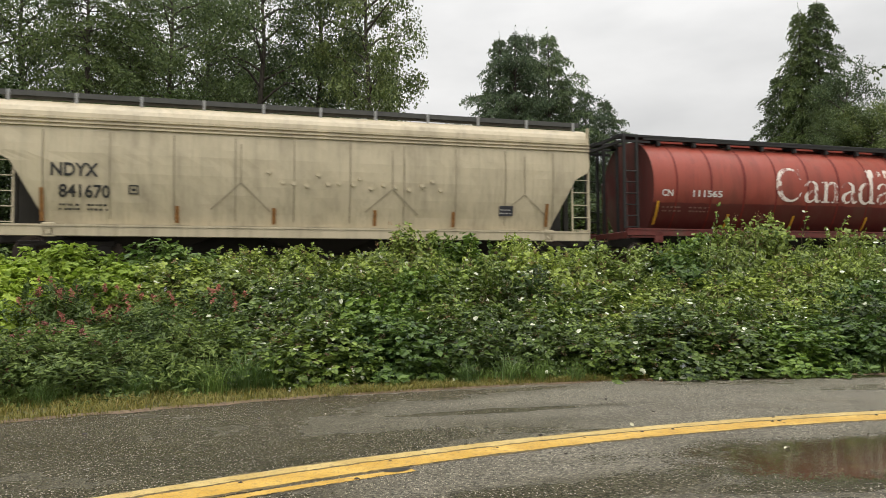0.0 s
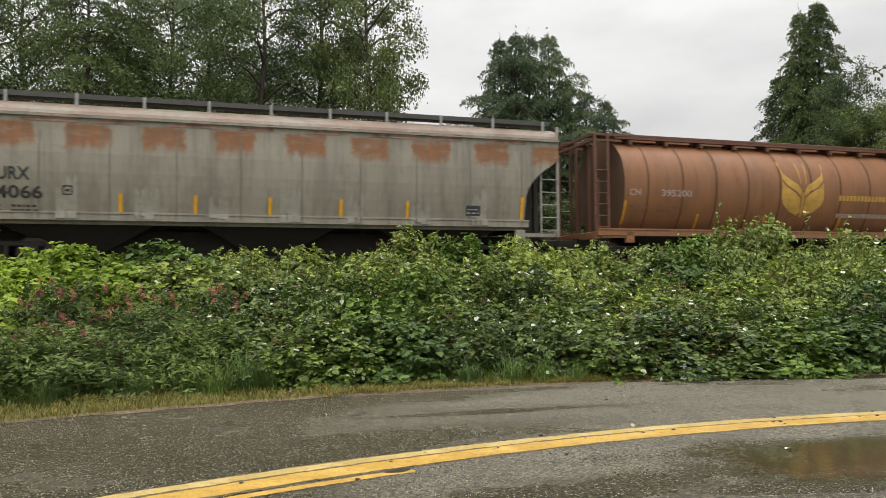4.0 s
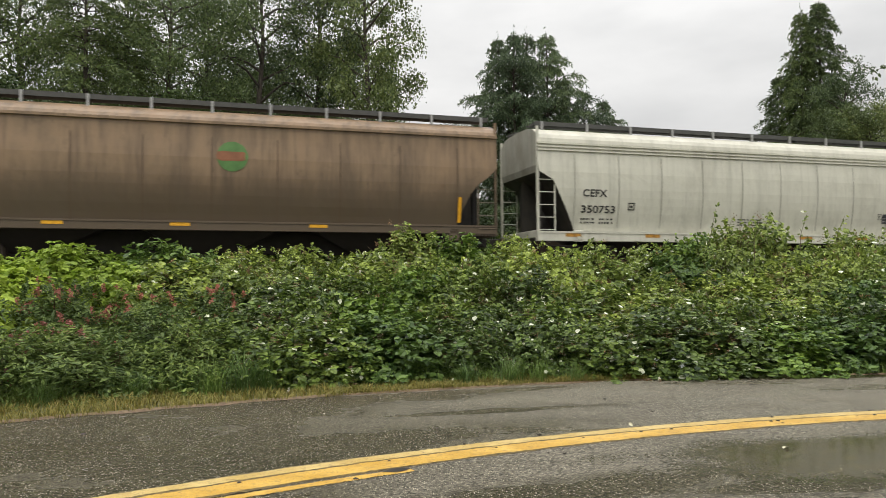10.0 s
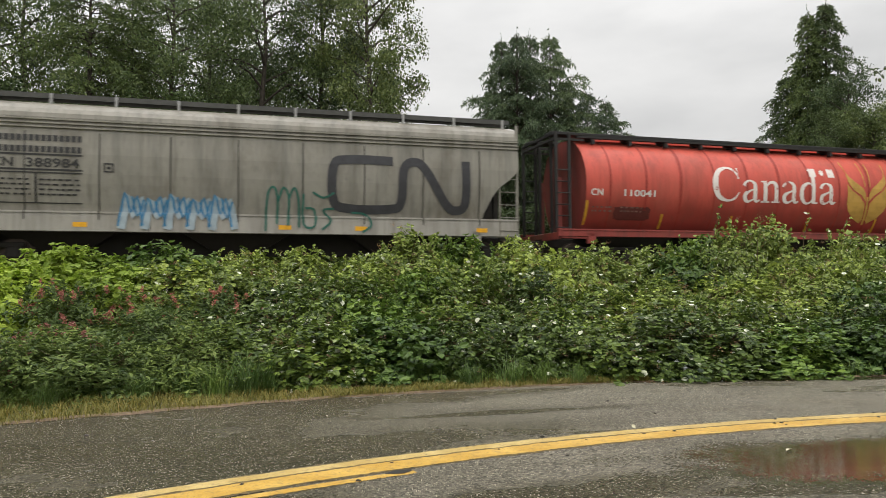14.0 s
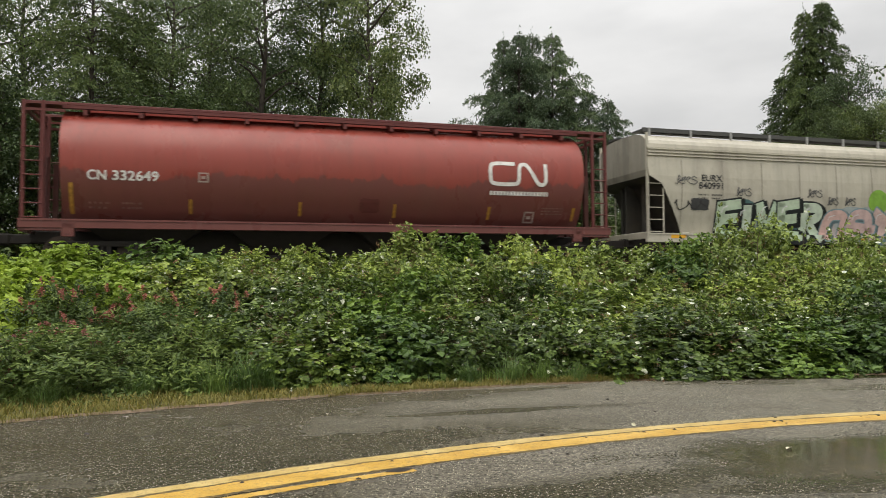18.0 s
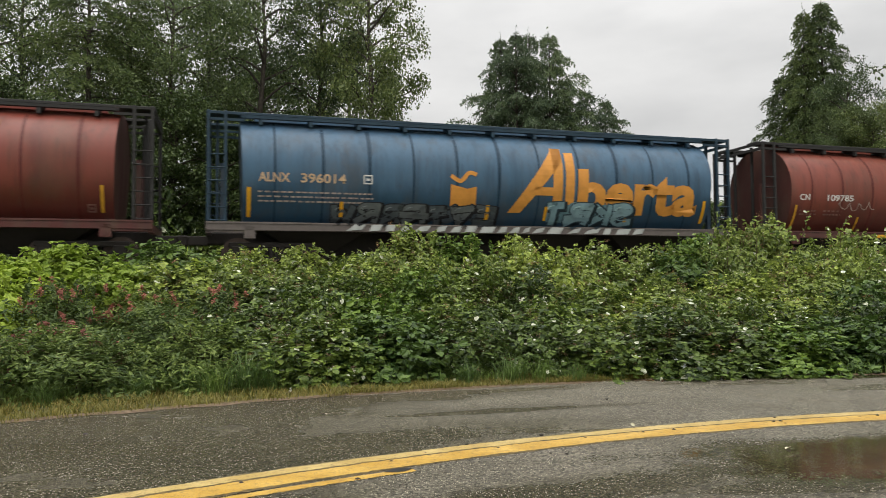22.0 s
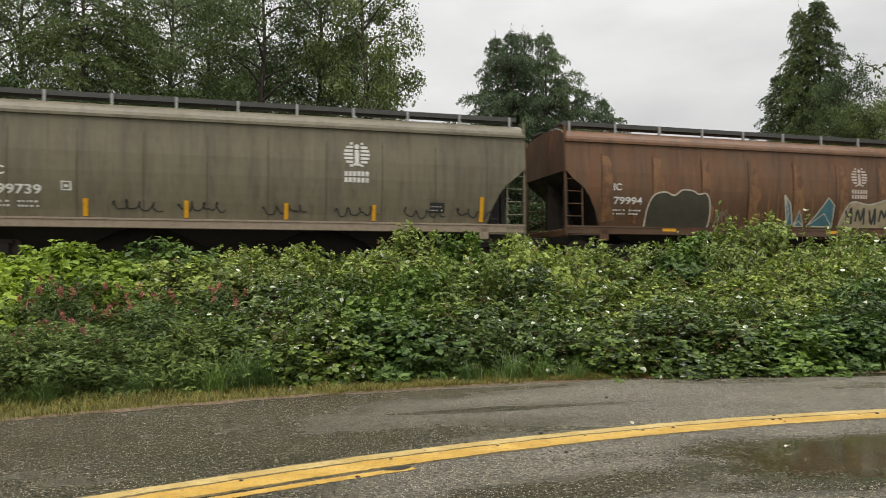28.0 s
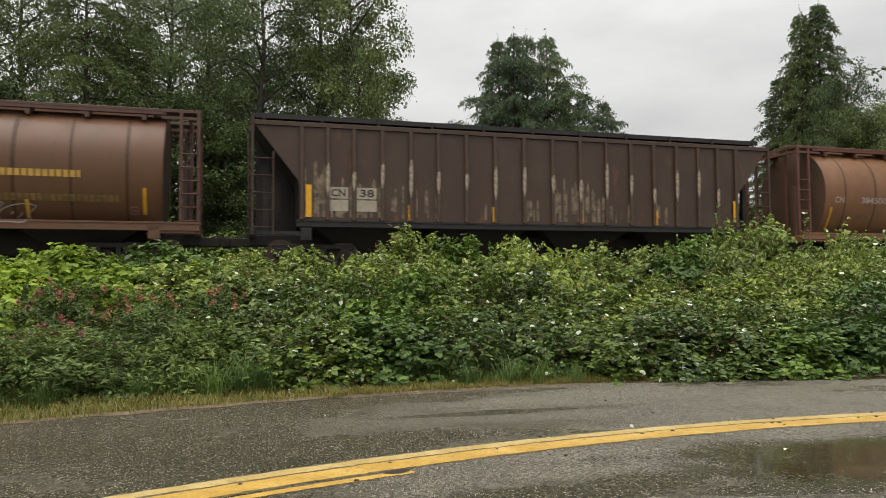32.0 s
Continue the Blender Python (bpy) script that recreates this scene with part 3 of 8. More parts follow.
def coupler_mesh():
    bm = bmesh.new()
    box(bm, -0.1, 0.55, -0.1, 0.1, 0.72, 0.98, 0.02)
    box(bm, 0.5, 0.78, -0.17, 0.17, 0.68, 1.0, 0.05)
    return mesh_of("coupler", bm, UNDER)


# -- things painted on the near side --
SILL = {"top": 1.3}

def lay(bm, kind, lift=0.006):
    """Bends a flat drawing (x along the car, y up) on to the car's near side."""
    zs = [v.co.y for v in bm.verts]
    if not zs:
        return bm
    if kind != "rib":
        z = math.floor(min(zs) / 0.16) * 0.16 + 0.16
        while z < max(zs):
            bmesh.ops.bisect_plane(bm, geom=bm.verts[:] + bm.edges[:] + bm.faces[:], plane_co=(0, z, 0), plane_no=(0, 1, 0), dist=1e-5)
            z += 0.16
    if min(zs) < SILL["top"] < max(zs):
        bmesh.ops.bisect_plane(bm, geom=bm.verts[:] + bm.edges[:] + bm.faces[:], plane_co=(0, SILL["top"], 0), plane_no=(0, 1, 0), dist=1e-5)
        bmesh.ops.bisect_plane(bm, geom=bm.verts[:] + bm.edges[:] + bm.faces[:], plane_co=(0, SILL["top"] + 0.01, 0), plane_no=(0, 1, 0), dist=1e-5)
    for v in bm.verts:
        x, z = v.co.x, v.co.y
        hw = max(1.555, half_width(kind, max(1.45, z))) if z <= SILL["top"] + 0.001 else half_width(kind, max(1.2, min(4.2, z)))
        v.co = Vector((x, -(hw + lift), z))
    bmesh.ops.recalc_face_normals(bm, faces=bm.faces)
    return bm


def words(text, x, z, high, wide, bold=0.0):
    """Letters as a flat mesh, from (x, z), high metres tall and wide metres long."""
    cu = bpy.data.curves.new("letters", "FONT")
    cu.body, cu.size, cu.offset, cu.resolution_u = text, 1.0, bold, 3
    ob = bpy.data.objects.new("letters", cu)
    scene.collection.objects.link(ob)
    me = bpy.data.meshes.new_from_object(ob.evaluated_get(bpy.context.evaluated_depsgraph_get()))
    bm = bmesh.new()
    bm.from_mesh(me)
    bpy.data.objects.remove(ob)
    bpy.data.curves.remove(cu)
    bpy.data.meshes.remove(me)
    xs = [v.co.x for v in bm.verts]
    x0, span = min(xs), max(xs) - min(xs)
    for v in bm.verts:
        v.co = Vector((x + (v.co.x - x0) * wide / span, z + v.co.y * high / 0.69, 0))
    return bm


def poly(bm, pts):
    try:
        bm.faces.new([bm.verts.new((x, z, 0)) for x, z in pts])
    except ValueError:
        pass
    return bm


def bars(bm, x, z, wide, high, lines=1, gap=1.6, seed=0, breaks=4):
    """Writing that is not spelled out, as plain bars: a block a character where large, a block a word where small."""
    rnd = random.Random(seed)
    for i in range(lines):
        at, zz = x, z - i * high * gap
        while at < x + wide - 0.01:
            w = high * 0.66 if high > 0.1 else rnd.uniform(0.5, 1.0) * wide / breaks
            w = min(x + wide - at, w)
            if w > 0.015:
                poly(bm, [(at, zz), (at + w, zz), (at + w, zz + high), (at, zz + high)])
            at += w + (high * 0.22 if high > 0.1 else high * rnd.choice((0.6, 0.8, 1.6)))
    return bm


def stroke(bm, pts, width, smooth=8):
    """A ribbon of even width along a smooth curve through pts."""
    line = []
    ext = [pts[0]] + list(pts) + [pts[-1]]
    for i in range(1, len(ext) - 2):
        p0, p1, p2, p3 = (Vector(p) for p in ext[i - 1:i + 3])
        for k in range(smooth):
            t = k / smooth
            line.append(0.5 * ((2 * p1) + (p2 - p0) * t + (2 * p0 - 5 * p1 + 4 * p2 - p3) * t * t + (3 * p1 - p0 - 3 * p2 + p3) * t ** 3))
    line.append(Vector(pts[-1]))
    left, right = [], []
    for i, p in enumerate(line):
        d = line[min(i + 1, len(line) - 1)] - line[max(i - 1, 0)]
        d = d.normalized() if d.length > 1e-9 else Vector((1, 0))
        nrm = Vector((-d.y, d.x)) * width / 2
        left.append(bm.verts.new((*(p + nrm), 0)))
        right.append(bm.verts.new((*(p - nrm), 0)))
    for i in range(len(line) - 1):
        bm.faces.new((left[i], left[i + 1], right[i + 1], right[i]))
    return bm


def add_text(car, kind, text, x, z, high, wide, mat, bold=0.012, label="", lift=0.006):
    return part("lettering", lay(words(text, x, z, high, wide, bold), kind, lift), mat, car, label)


def add_bars(car, kind, x, z, wide, high, mat, lines=1, seed=0, breaks=4, gap=1.6):
    return tagged(part("small_print", lay(bars(bmesh.new(), x, z, wide, high * 0.72, lines, gap * 1.3, seed, breaks * 2), kind, 0.006), mat, car), kind="stuff")


def add_frame_mark(car, kind, x, z, size, mat):
    bm = bmesh.new()
    s, t = size, size * 0.14
    for a in ((x, z, x + s, z + t), (x, z + s - t, x + s, z + s), (x, z + t, x + t, z + s - t), (x + s - t, z + t, x + s, z + s - t),
              (x + s * 0.3, z + s * 0.35, x + s * 0.7, z + s * 0.62)):
        poly(bm, [(a[0], a[1]), (a[2], a[1]), (a[2], a[3]), (a[0], a[3])])
    part("data_stencil", lay(bm, kind, 0.006), mat, car)


def add_winding_mark(car, kind, x, z, wide, high, mat, label):
    """The railway's emblem, as one thick winding ribbon."""
    s = high
    pts = [(x + wide * 0.44, z + s * 0.93), (x + wide * 0.12, z + s * 0.93), (x + wide * 0.03, z + s * 0.8), (x + wide * 0.03, z + s * 0.22),
           (x + wide * 0.12, z + s * 0.07), (x + wide * 0.42, z + s * 0.07), (x + wide * 0.5, z + s * 0.2), (x + wide * 0.52, z + s * 0.8),
           (x + wide * 0.60, z + s * 0.93), (x + wide * 0.68, z + s * 0.78), (x + wide * 0.82, z + s * 0.2), (x + wide * 0.9, z + s * 0.07),
           (x + wide * 0.97, z + s * 0.22), (x + wide * 0.97, z + s * 0.98)]
    part("emblem", lay(stroke(bmesh.new(), pts, s * 0.16, 6), kind, 0.007), mat, car, label)


def wheat(x, z, wide, high, outline):
    """A wheat-ear emblem of two leaf pairs; a full shape or its outline."""
    def at(a, b):
        return (x + a * wide, z + b * high)
    left = [(0.0, 0.66), (0.1, 0.56), (0.3, 0.46), (0.44, 0.34), (0.46, 0.08), (0.4, 0.02), (0.2, 0.1), (0.05, 0.22), (0.0, 0.32)]
    upper = [(0.0, 0.92), (0.05, 0.8), (0.2, 0.70), (0.38, 0.60), (0.46, 0.50), (0.46, 0.38), (0.34, 0.48), (0.14, 0.57), (0.02, 0.69)]
    bm = bmesh.new()
    for shape in (left, upper):
        for mirror in (False, True):
            pts = [at(1 - a if mirror else a, b) for a, b in shape]
            if outline:
                stroke(bm, pts + pts[:1], wide * 0.03, 3)
            else:
                poly(bm, pts)
    if outline:
        stroke(bm, [at(0.5, 0.0), at(0.5, 1.0)], wide * 0.03, 2)
    else:
        poly(bm, [at(0.475, 0.0), at(0.525, 0.0), at(0.525, 0.45), at(0.475, 0.45)])
        for a, b in ((0.0, -0.03), (1.0, 1.03), (0.44, 0.4), (0.56, 0.6)):
            stroke(bm, [at(a, 0.62 if 0.1 < a < 0.9 else 0.9), at(b, 1.04)], wide * 0.022, 2)
    return bm


def flag(x, z, wide, high):
    bm = bmesh.new()
    for a in (0.0, 0.73):
        poly(bm, [(x + a * wide, z), (x + (a + 0.27) * wide, z), (x + (a + 0.27) * wide, z + high), (x + a * wide, z + high)])
    cx, cz, r = x + wide * 0.5, z + high * 0.5, high * 0.45
    star = []
    for i in range(14):
        a = radians(90 + i * 360 / 14)
        star.append((cx + math.cos(a) * r * (1 if i % 2 == 0 else 0.5), cz + math.sin(a) * r * (1 if i % 2 == 0 else 0.5)))
    poly(bm, star)
    return bm


SPRAY = {}


def spray(color, rough=0.45):
    key = tuple(round(c, 3) for c in color)
    if key not in SPRAY:
        SPRAY[key] = plain("spray_paint", color, rough, 0, 0.3, 4)
    return SPRAY[key]


def slab_shape(rnd, x, z, w, h):
    """One leaning slab of a sprayed piece: bowed sides, a slanted or rounded head."""
    lean, bow = rnd.uniform(-0.22, 0.3) * w, rnd.uniform(-0.1, 0.1) * w
    head = rnd.choice(((0.8, 1.0, 0.9), (1.0, 0.86, 1.0), (0.88, 1.04, 0.7), (0.98, 1.0, 0.98)))
    pts = [(x + 0.02 * w, z), (x + 0.5 * w, z + rnd.uniform(-0.03, 0.05) * h), (x + 0.98 * w, z + rnd.uniform(0, 0.1) * h)]
    pts += [(x + w + bow + lean * 0.5, z + 0.5 * h), (x + 0.95 * w + lean, z + head[2] * h)]
    pts += [(x + 0.5 * w + lean, z + head[1] * h), (x + 0.05 * w + lean, z + head[0] * h), (x - bow + lean * 0.5, z + 0.5 * h)]
    out, n = [], len(pts)
    if rnd.random() < 0.6:
        spike = rnd.choice((0, 3, 4, 5, 6))
        pts[spike] = (pts[spike][0] + rnd.uniform(-0.25, 0.3) * w, pts[spike][1] + rnd.uniform(-0.1, 0.22) * h)
        bite = rnd.choice((1, 3, 5, 7))
        cx, cz = x + 0.5 * w + lean * 0.5, z + 0.5 * h
        pts[bite] = (pts[bite][0] * 0.55 + cx * 0.45, pts[bite][1] * 0.55 + cz * 0.45)
        return pts
    for i in range(n):
        p0, p1, p2, p3 = (Vector(pts[(i + k) % n]) for k in (-1, 0, 1, 2))
        for k in range(3):
            t = k / 3
            q = 0.5 * ((2 * p1) + (p2 - p0) * t + (2 * p0 - 5 * p1 + 4 * p2 - p3) * t * t + (3 * p1 - p0 - 3 * p2 + p3) * t ** 3)
            out.append((q.x, q.y))
    return out


# bent and straight pen lines for sprayed characters, on a square of one by one
GLYPHS = [[[(0.12, 0.02), (0.1, 1.0)], [(0.08, 0.95), (0.9, 1.04)], [(0.1, 0.52), (0.8, 0.58)], [(0.06, 0.06), (0.95, 0.02)]],
          [[(0.5, 1.05), (0.42, -0.02)], [(0.2, 0.06), (0.75, 0.0)]],
          [[(0.02, 1.0), (0.45, 0.02)], [(0.45, 0.02), (0.95, 1.02)]],
          [[(0.14, 0.0), (0.12, 1.0)], [(0.1, 0.97), (0.75, 0.95), (0.82, 0.66), (0.2, 0.5)], [(0.35, 0.5), (0.98, -0.04)]],
          [[(0.05, 0.0), (0.2, 1.0)], [(0.2, 1.0), (0.5, 0.4)], [(0.5, 0.4), (0.82, 1.0)], [(0.82, 1.0), (0.96, 0.0)]],
          [[(0.1, 1.0), (0.14, 0.2), (0.5, 0.0), (0.85, 0.2), (0.88, 1.02)]],
          [[(0.9, 0.92), (0.4, 1.0), (0.12, 0.75), (0.5, 0.52), (0.88, 0.28), (0.55, 0.02), (0.05, 0.1)]],
          [[(0.12, 0.0), (0.12, 1.02)], [(0.85, 1.0), (0.2, 0.45)], [(0.35, 0.5), (0.95, -0.02)]],
          [[(0.02, 0.0), (0.45, 1.0)], [(0.45, 1.0), (0.92, 0.0)], [(0.2, 0.36), (0.78, 0.34)]],
          [[(0.06, 1.0), (0.96, 0.94)], [(0.52, 0.96), (0.46, -0.02)]]]


def wild(rnd):
    """A sprayed sign that is no letter: mirrored or turned over, with an added barb."""
    k = rnd.randrange(len(GLYPHS))
    over = k in (1, 2, 4, 5, 8, 9)
    lines = [[(a, 1 - b) if over else (1 - a, b) for a, b in line] for line in GLYPHS[k]]
    if rnd.random() < 0.5:
        e = rnd.uniform(0.2, 0.8)
        lines.append([(rnd.uniform(-0.1, 0.2), e), (rnd.uniform(0.85, 1.15), e + rnd.uniform(-0.3, 0.3))])
    return lines


def piece(car, kind, x, z, wide, high, count, fills, outline, seed, thin, label, order=()):
    """A sprayed piece of fat strokes, each with a cast edge, an outline and a fill."""
    rnd = random.Random(seed)
    step = wide / count
    fat = min(step * 0.38, high * 0.27)
    for i in range(count * 3):
        cx, cz, r = x + 0.1 * wide + 0.8 * wide * (i + 0.5) / (count * 3), z + high * rnd.uniform(0.35, 0.65), high * rnd.uniform(0.25, 0.42)
        if cz - r < z:
            cz = z + r
        spikes = rnd.randrange(7, 10)
        pts = []
        for k in range(spikes * 2):
            a = math.pi * k / spikes
            q = r * rnd.uniform(0.86, 1.04)
            pts.append((cx + q * math.cos(a) * 1.2, cz + q * math.sin(a)))
        blob = poly(bmesh.new(), pts)
        part("graffiti_cloud", lay(blob, kind, 0.007 + 0.0006 * (i % 4)), spray(fills[-1] if i % 3 else tuple(0.6 * a + 0.4 * b for a, b in zip(fills[-1], fills[0]))), car)
    for i in range(count):
        lines = GLYPHS[order[i]] if i < len(order) else wild(rnd)
        w, h = step * rnd.uniform(0.8, 0.98), (high - fat) * rnd.uniform(0.78, 0.95)
        x0, z0, lean = x + step * i + step * rnd.uniform(-0.06, 0.08), z + fat * 0.55, rnd.uniform(-0.08, 0.16) * step

        def at(a, b):
            return (x0 + a * w + lean * b, z0 + b * h)
        lift = 0.010 + 0.0035 * (i % 2)
        under, edge, body = bmesh.new(), bmesh.new(), bmesh.new()
        for line in lines:
            pts = [at(a, b) for a, b in line]
            for bm, grow, dx, dz in ((under, thin * 2.2, thin * 1.3, -thin * 0.9), (edge, thin * 1.5, 0, 0), (body, 0.0, 0, 0)):
                a, b = Vector(pts[0]), Vector(pts[1])
                d = (a - b).normalized() * (fat * 0.3 + grow * 0.5)
                e = (Vector(pts[-1]) - Vector(pts[-2])).normalized() * (fat * 0.3 + grow * 0.5)
                run = [tuple(a + d)] + pts[1:-1] + [tuple(Vector(pts[-1]) + e)]
                stroke(bm, [(p + dx, max(z, q + dz)) for p, q in run], fat + grow, 5)
        part("graffiti_shade", lay(under, kind, lift), spray(tuple(0.5 * c for c in outline)), car)
        part("graffiti_outline", lay(edge, kind, lift + 0.001), spray(outline), car)
        part("graffiti_shape", lay(body, kind, lift + 0.002), spray(fills[i % max(1, len(fills) - 1)]), car, label)
        label = ""
        shine = stroke(bmesh.new(), [at(0.15, 0.75), at(0.2, 0.9), at(0.4, 0.98)], thin * 0.5, 3)
        part("graffiti_glint", lay(shine, kind, lift + 0.003), spray(tuple(min(0.7, c * 1.5 + 0.15) for c in fills[0])), car)


def add_graffiti(car, kind, x, z, wide, high, count, fills, outline, seed, thin=0.05, label="", bubble=False, order=()):
    """A sprayed piece: leaning slabs with outlines, slits and glints; it spells nothing."""
    if fills and not bubble:
        piece(car, kind, x, z, wide, high, count, fills, outline, seed, thin, label, order)
        return
    rnd = random.Random(seed)
    step = wide / count
    for i in range(count):
        lift = 0.011 + 0.004 * (i % 3)
        w, h = step * rnd.uniform(0.95, 1.35), high * rnd.uniform(0.66, 1.0)
        x0, z0 = x + (i + 0.5) * step - w / 2, z + high * rnd.uniform(0.0, 0.1)
        if bubble:
            cx, cz, lobes, phase, shape = x0 + w / 2, z0 + h / 2, rnd.choice((3, 4, 5)), rnd.uniform(0, 6.28), []
            for k in range(24):
                a = 2 * math.pi * k / 24
                r = 0.5 + 0.09 * abs(math.cos(lobes * a / 2 + phase))
                shape.append((cx + w * r * math.cos(a), cz + h * r * math.sin(a)))
        else:
            shape = slab_shape(rnd, x0, z0, w, h)
        if fills:
            part("graffiti_shape", lay(poly(bmesh.new(), shape), kind, lift), spray(fills[i % max(1, len(fills) - 1)]), car, label)
            label = ""
        ink = stroke(bmesh.new(), shape + shape[:1], thin, 2)
        for _ in range(rnd.choice((1, 2, 2))):
            a, b = x0 + w * rnd.uniform(0.25, 0.75), z0 + h * rnd.uniform(0.2, 0.7)
            stroke(ink, [(a, b), (a + w * rnd.uniform(-0.1, 0.2), b + h * rnd.uniform(0.1, 0.2)), (a + w * rnd.uniform(0.0, 0.3), b + h * rnd.uniform(0.05, 0.3))], thin * 1.2, 4)
        part("graffiti_outline", lay(ink, kind, lift + 0.0015), spray(outline), car, label)
        label = ""
        if fills and rnd.random() < 0.7:
            a = x0 + w * rnd.uniform(0.6, 0.8)
            glint = stroke(bmesh.new(), [(a, z0 + h * 0.55), (a + w * 0.06, z0 + h * 0.72), (a, z0 + h * 0.88)], thin * 0.7, 3)
            part("graffiti_glint", lay(glint, kind, lift + 0.0025), spray(tuple(min(0.7, c * 1.5 + 0.15) for c in fills[0])), car)


# a looping signature in four strokes, on a square of one by one
LOOPS = [[(0.0, 0.12), (0.03, 0.0), (0.08, 0.06), (0.09, 0.5), (0.13, 0.92), (0.17, 1.0), (0.19, 0.8), (0.16, 0.4), (0.13, 0.1)],
         [(0.14, 0.3), (0.27, 0.55), (0.35, 0.74), (0.38, 0.6), (0.3, 0.42), (0.2, 0.32), (0.23, 0.1), (0.34, 0.04), (0.42, 0.16)],
         [(0.4, 0.08), (0.42, 0.8), (0.5, 0.76), (0.47, 0.46), (0.58, 0.84), (0.68, 0.72), (0.54, 0.45), (0.7, 0.08)],
         [(0.98, 0.72), (0.86, 0.95), (0.74, 0.66), (0.9, 0.5), (1.0, 0.28), (0.88, 0.04), (0.66, 0.1)]]


def add_signature(car, kind, x, z, wide, high, mat, width=0.05, label=""):
    for line in LOOPS:
        bm = stroke(bmesh.new(), [(x + wide * a, z + high * b) for a, b in line], width, 6)
        part("tag_stroke", lay(bm, kind, 0.009), mat, car, label)
        label = ""


def add_scrawl(car, kind, x, z, wide, high, mat, seed, width=0.035, loops=6):
    rnd = random.Random(seed)
    pts = []
    for i in range(loops * 6):
        t, ang = i / (loops * 6 - 1), i * math.pi / 3
        size = high * (0.32 + 0.18 * math.sin(i * 0.9 + seed))
        pts.append((x + wide * t + size * 0.55 * math.cos(ang) + rnd.uniform(-0.02, 0.02), z + high * 0.5 + size * math.sin(ang) + rnd.uniform(-0.1, 0.1) * high))
    part("tag", lay(stroke(bmesh.new(), pts, width, 6), kind, 0.009), mat, car)


def add_blob(car, kind, pts, fill, edge=None, width=0.05, lift=0.008, label=""):
    """A sprayed patch with a smooth rim and, with edge, a drawn outline."""
    n, rim = len(pts), []
    for i in range(n):
        p0, p1, p2, p3 = (Vector(pts[(i + k) % n]) for k in (-1, 0, 1, 2))
        for k in range(3):
            t = k / 3
            q = 0.5 * ((2 * p1) + (p2 - p0) * t + (2 * p0 - 5 * p1 + 4 * p2 - p3) * t * t + (3 * p1 - p0 - 3 * p2 + p3) * t ** 3)
            rim.append((q.x, q.y))
    face = poly(bmesh.new(), rim)
    bmesh.ops.triangulate(face, faces=face.faces[:])
    part("graffiti_shape", lay(face, kind, lift), fill, car, label)
    if edge:
        part("graffiti_outline", lay(stroke(bmesh.new(), rim + rim[:1], width, 1), kind, lift + 0.0006), edge, car)


def add_bubbles(car, kind, spots, fill, line, shade, label):
    """Overlapping sprayed bubbles, each with a thin rim and a thick coloured crescent below."""
    for i, (x, z, rx, rz) in enumerate(spots):
        def at(a, k=1.0):
            return (x + k * rx * math.cos(a), z + k * rz * math.sin(a))
        lift = 0.007 + 0.0012 * i
        add_blob(car, kind, [at(k * math.pi / 6) for k in range(12)], fill, line, 0.028, lift, "" if i else label)
        arc = [at(-2.4 + k * 0.42, 1.03) for k in range(7)]
        part("graffiti_shade", lay(stroke(bmesh.new(), arc, 0.075, 3), kind, lift + 0.0009), shade, car)


def add_patches(car, kind, spots, mat, name="paint_patch", label="", seed=0, lift=0.005):
    rnd = random.Random(seed)
    for x, z, wide, high in spots:
        pts = []
        for k in range(24):
            a = 2 * math.pi * k / 24
            sx, sz = (abs(math.cos(a)) ** 0.35) * math.copysign(1, math.cos(a)), (abs(math.sin(a)) ** 0.35) * math.copysign(1, math.sin(a))
            j = rnd.uniform(0.86, 1.0)
            pts.append((x + wide / 2 * (1 + sx * j), z + high / 2 * (1 + sz * j)))
        part(name, lay(poly(bmesh.new(), pts), kind, lift), mat, car, label)


def streaks(car, kind, x0, x1, z0, z1, mat, seed, name="worn_paint", label="", share=1.0, lift=0.004):
    """Upright runs side by side, of uneven width and height, with pointed heads."""
    rnd = random.Random(seed)
    bm, x = bmesh.new(), x0
    while x < x1:
        w = rnd.uniform(0.03, 0.11)
        if rnd.random() < share:
            top = z0 + (z1 - z0) * rnd.uniform(0.45, 1.0) ** 0.7
            low = z0 + (z1 - z0) * (rnd.uniform(0, 0.25) if rnd.random() < 0.35 else 0)
            poly(bm, [(x, low), (x + w, low), (x + w * rnd.uniform(0.9, 1.0), top - rnd.uniform(0.05, 0.2)), (x + w * rnd.uniform(0.3, 0.7), top), (x, top - rnd.uniform(0.05, 0.2))])
        x += w
    tagged(part(name, lay(bm, kind, lift), mat, car, label), kind="stuff")


def flake(outline):
    """A thin upright flake of another coat, by its outline."""
    bm = bmesh.new()
    face = bm.faces.new([bm.verts.new((x, -0.003, z)) for x, z in outline])
    out = bmesh.ops.extrude_face_region(bm, geom=[face])
    bmesh.ops.translate(bm, verts=[v for v in out["geom"] if isinstance(v, bmesh.types.BMVert)], vec=(0, 0.006, 0))
    bmesh.ops.recalc_face_normals(bm, faces=bm.faces)
    return bm


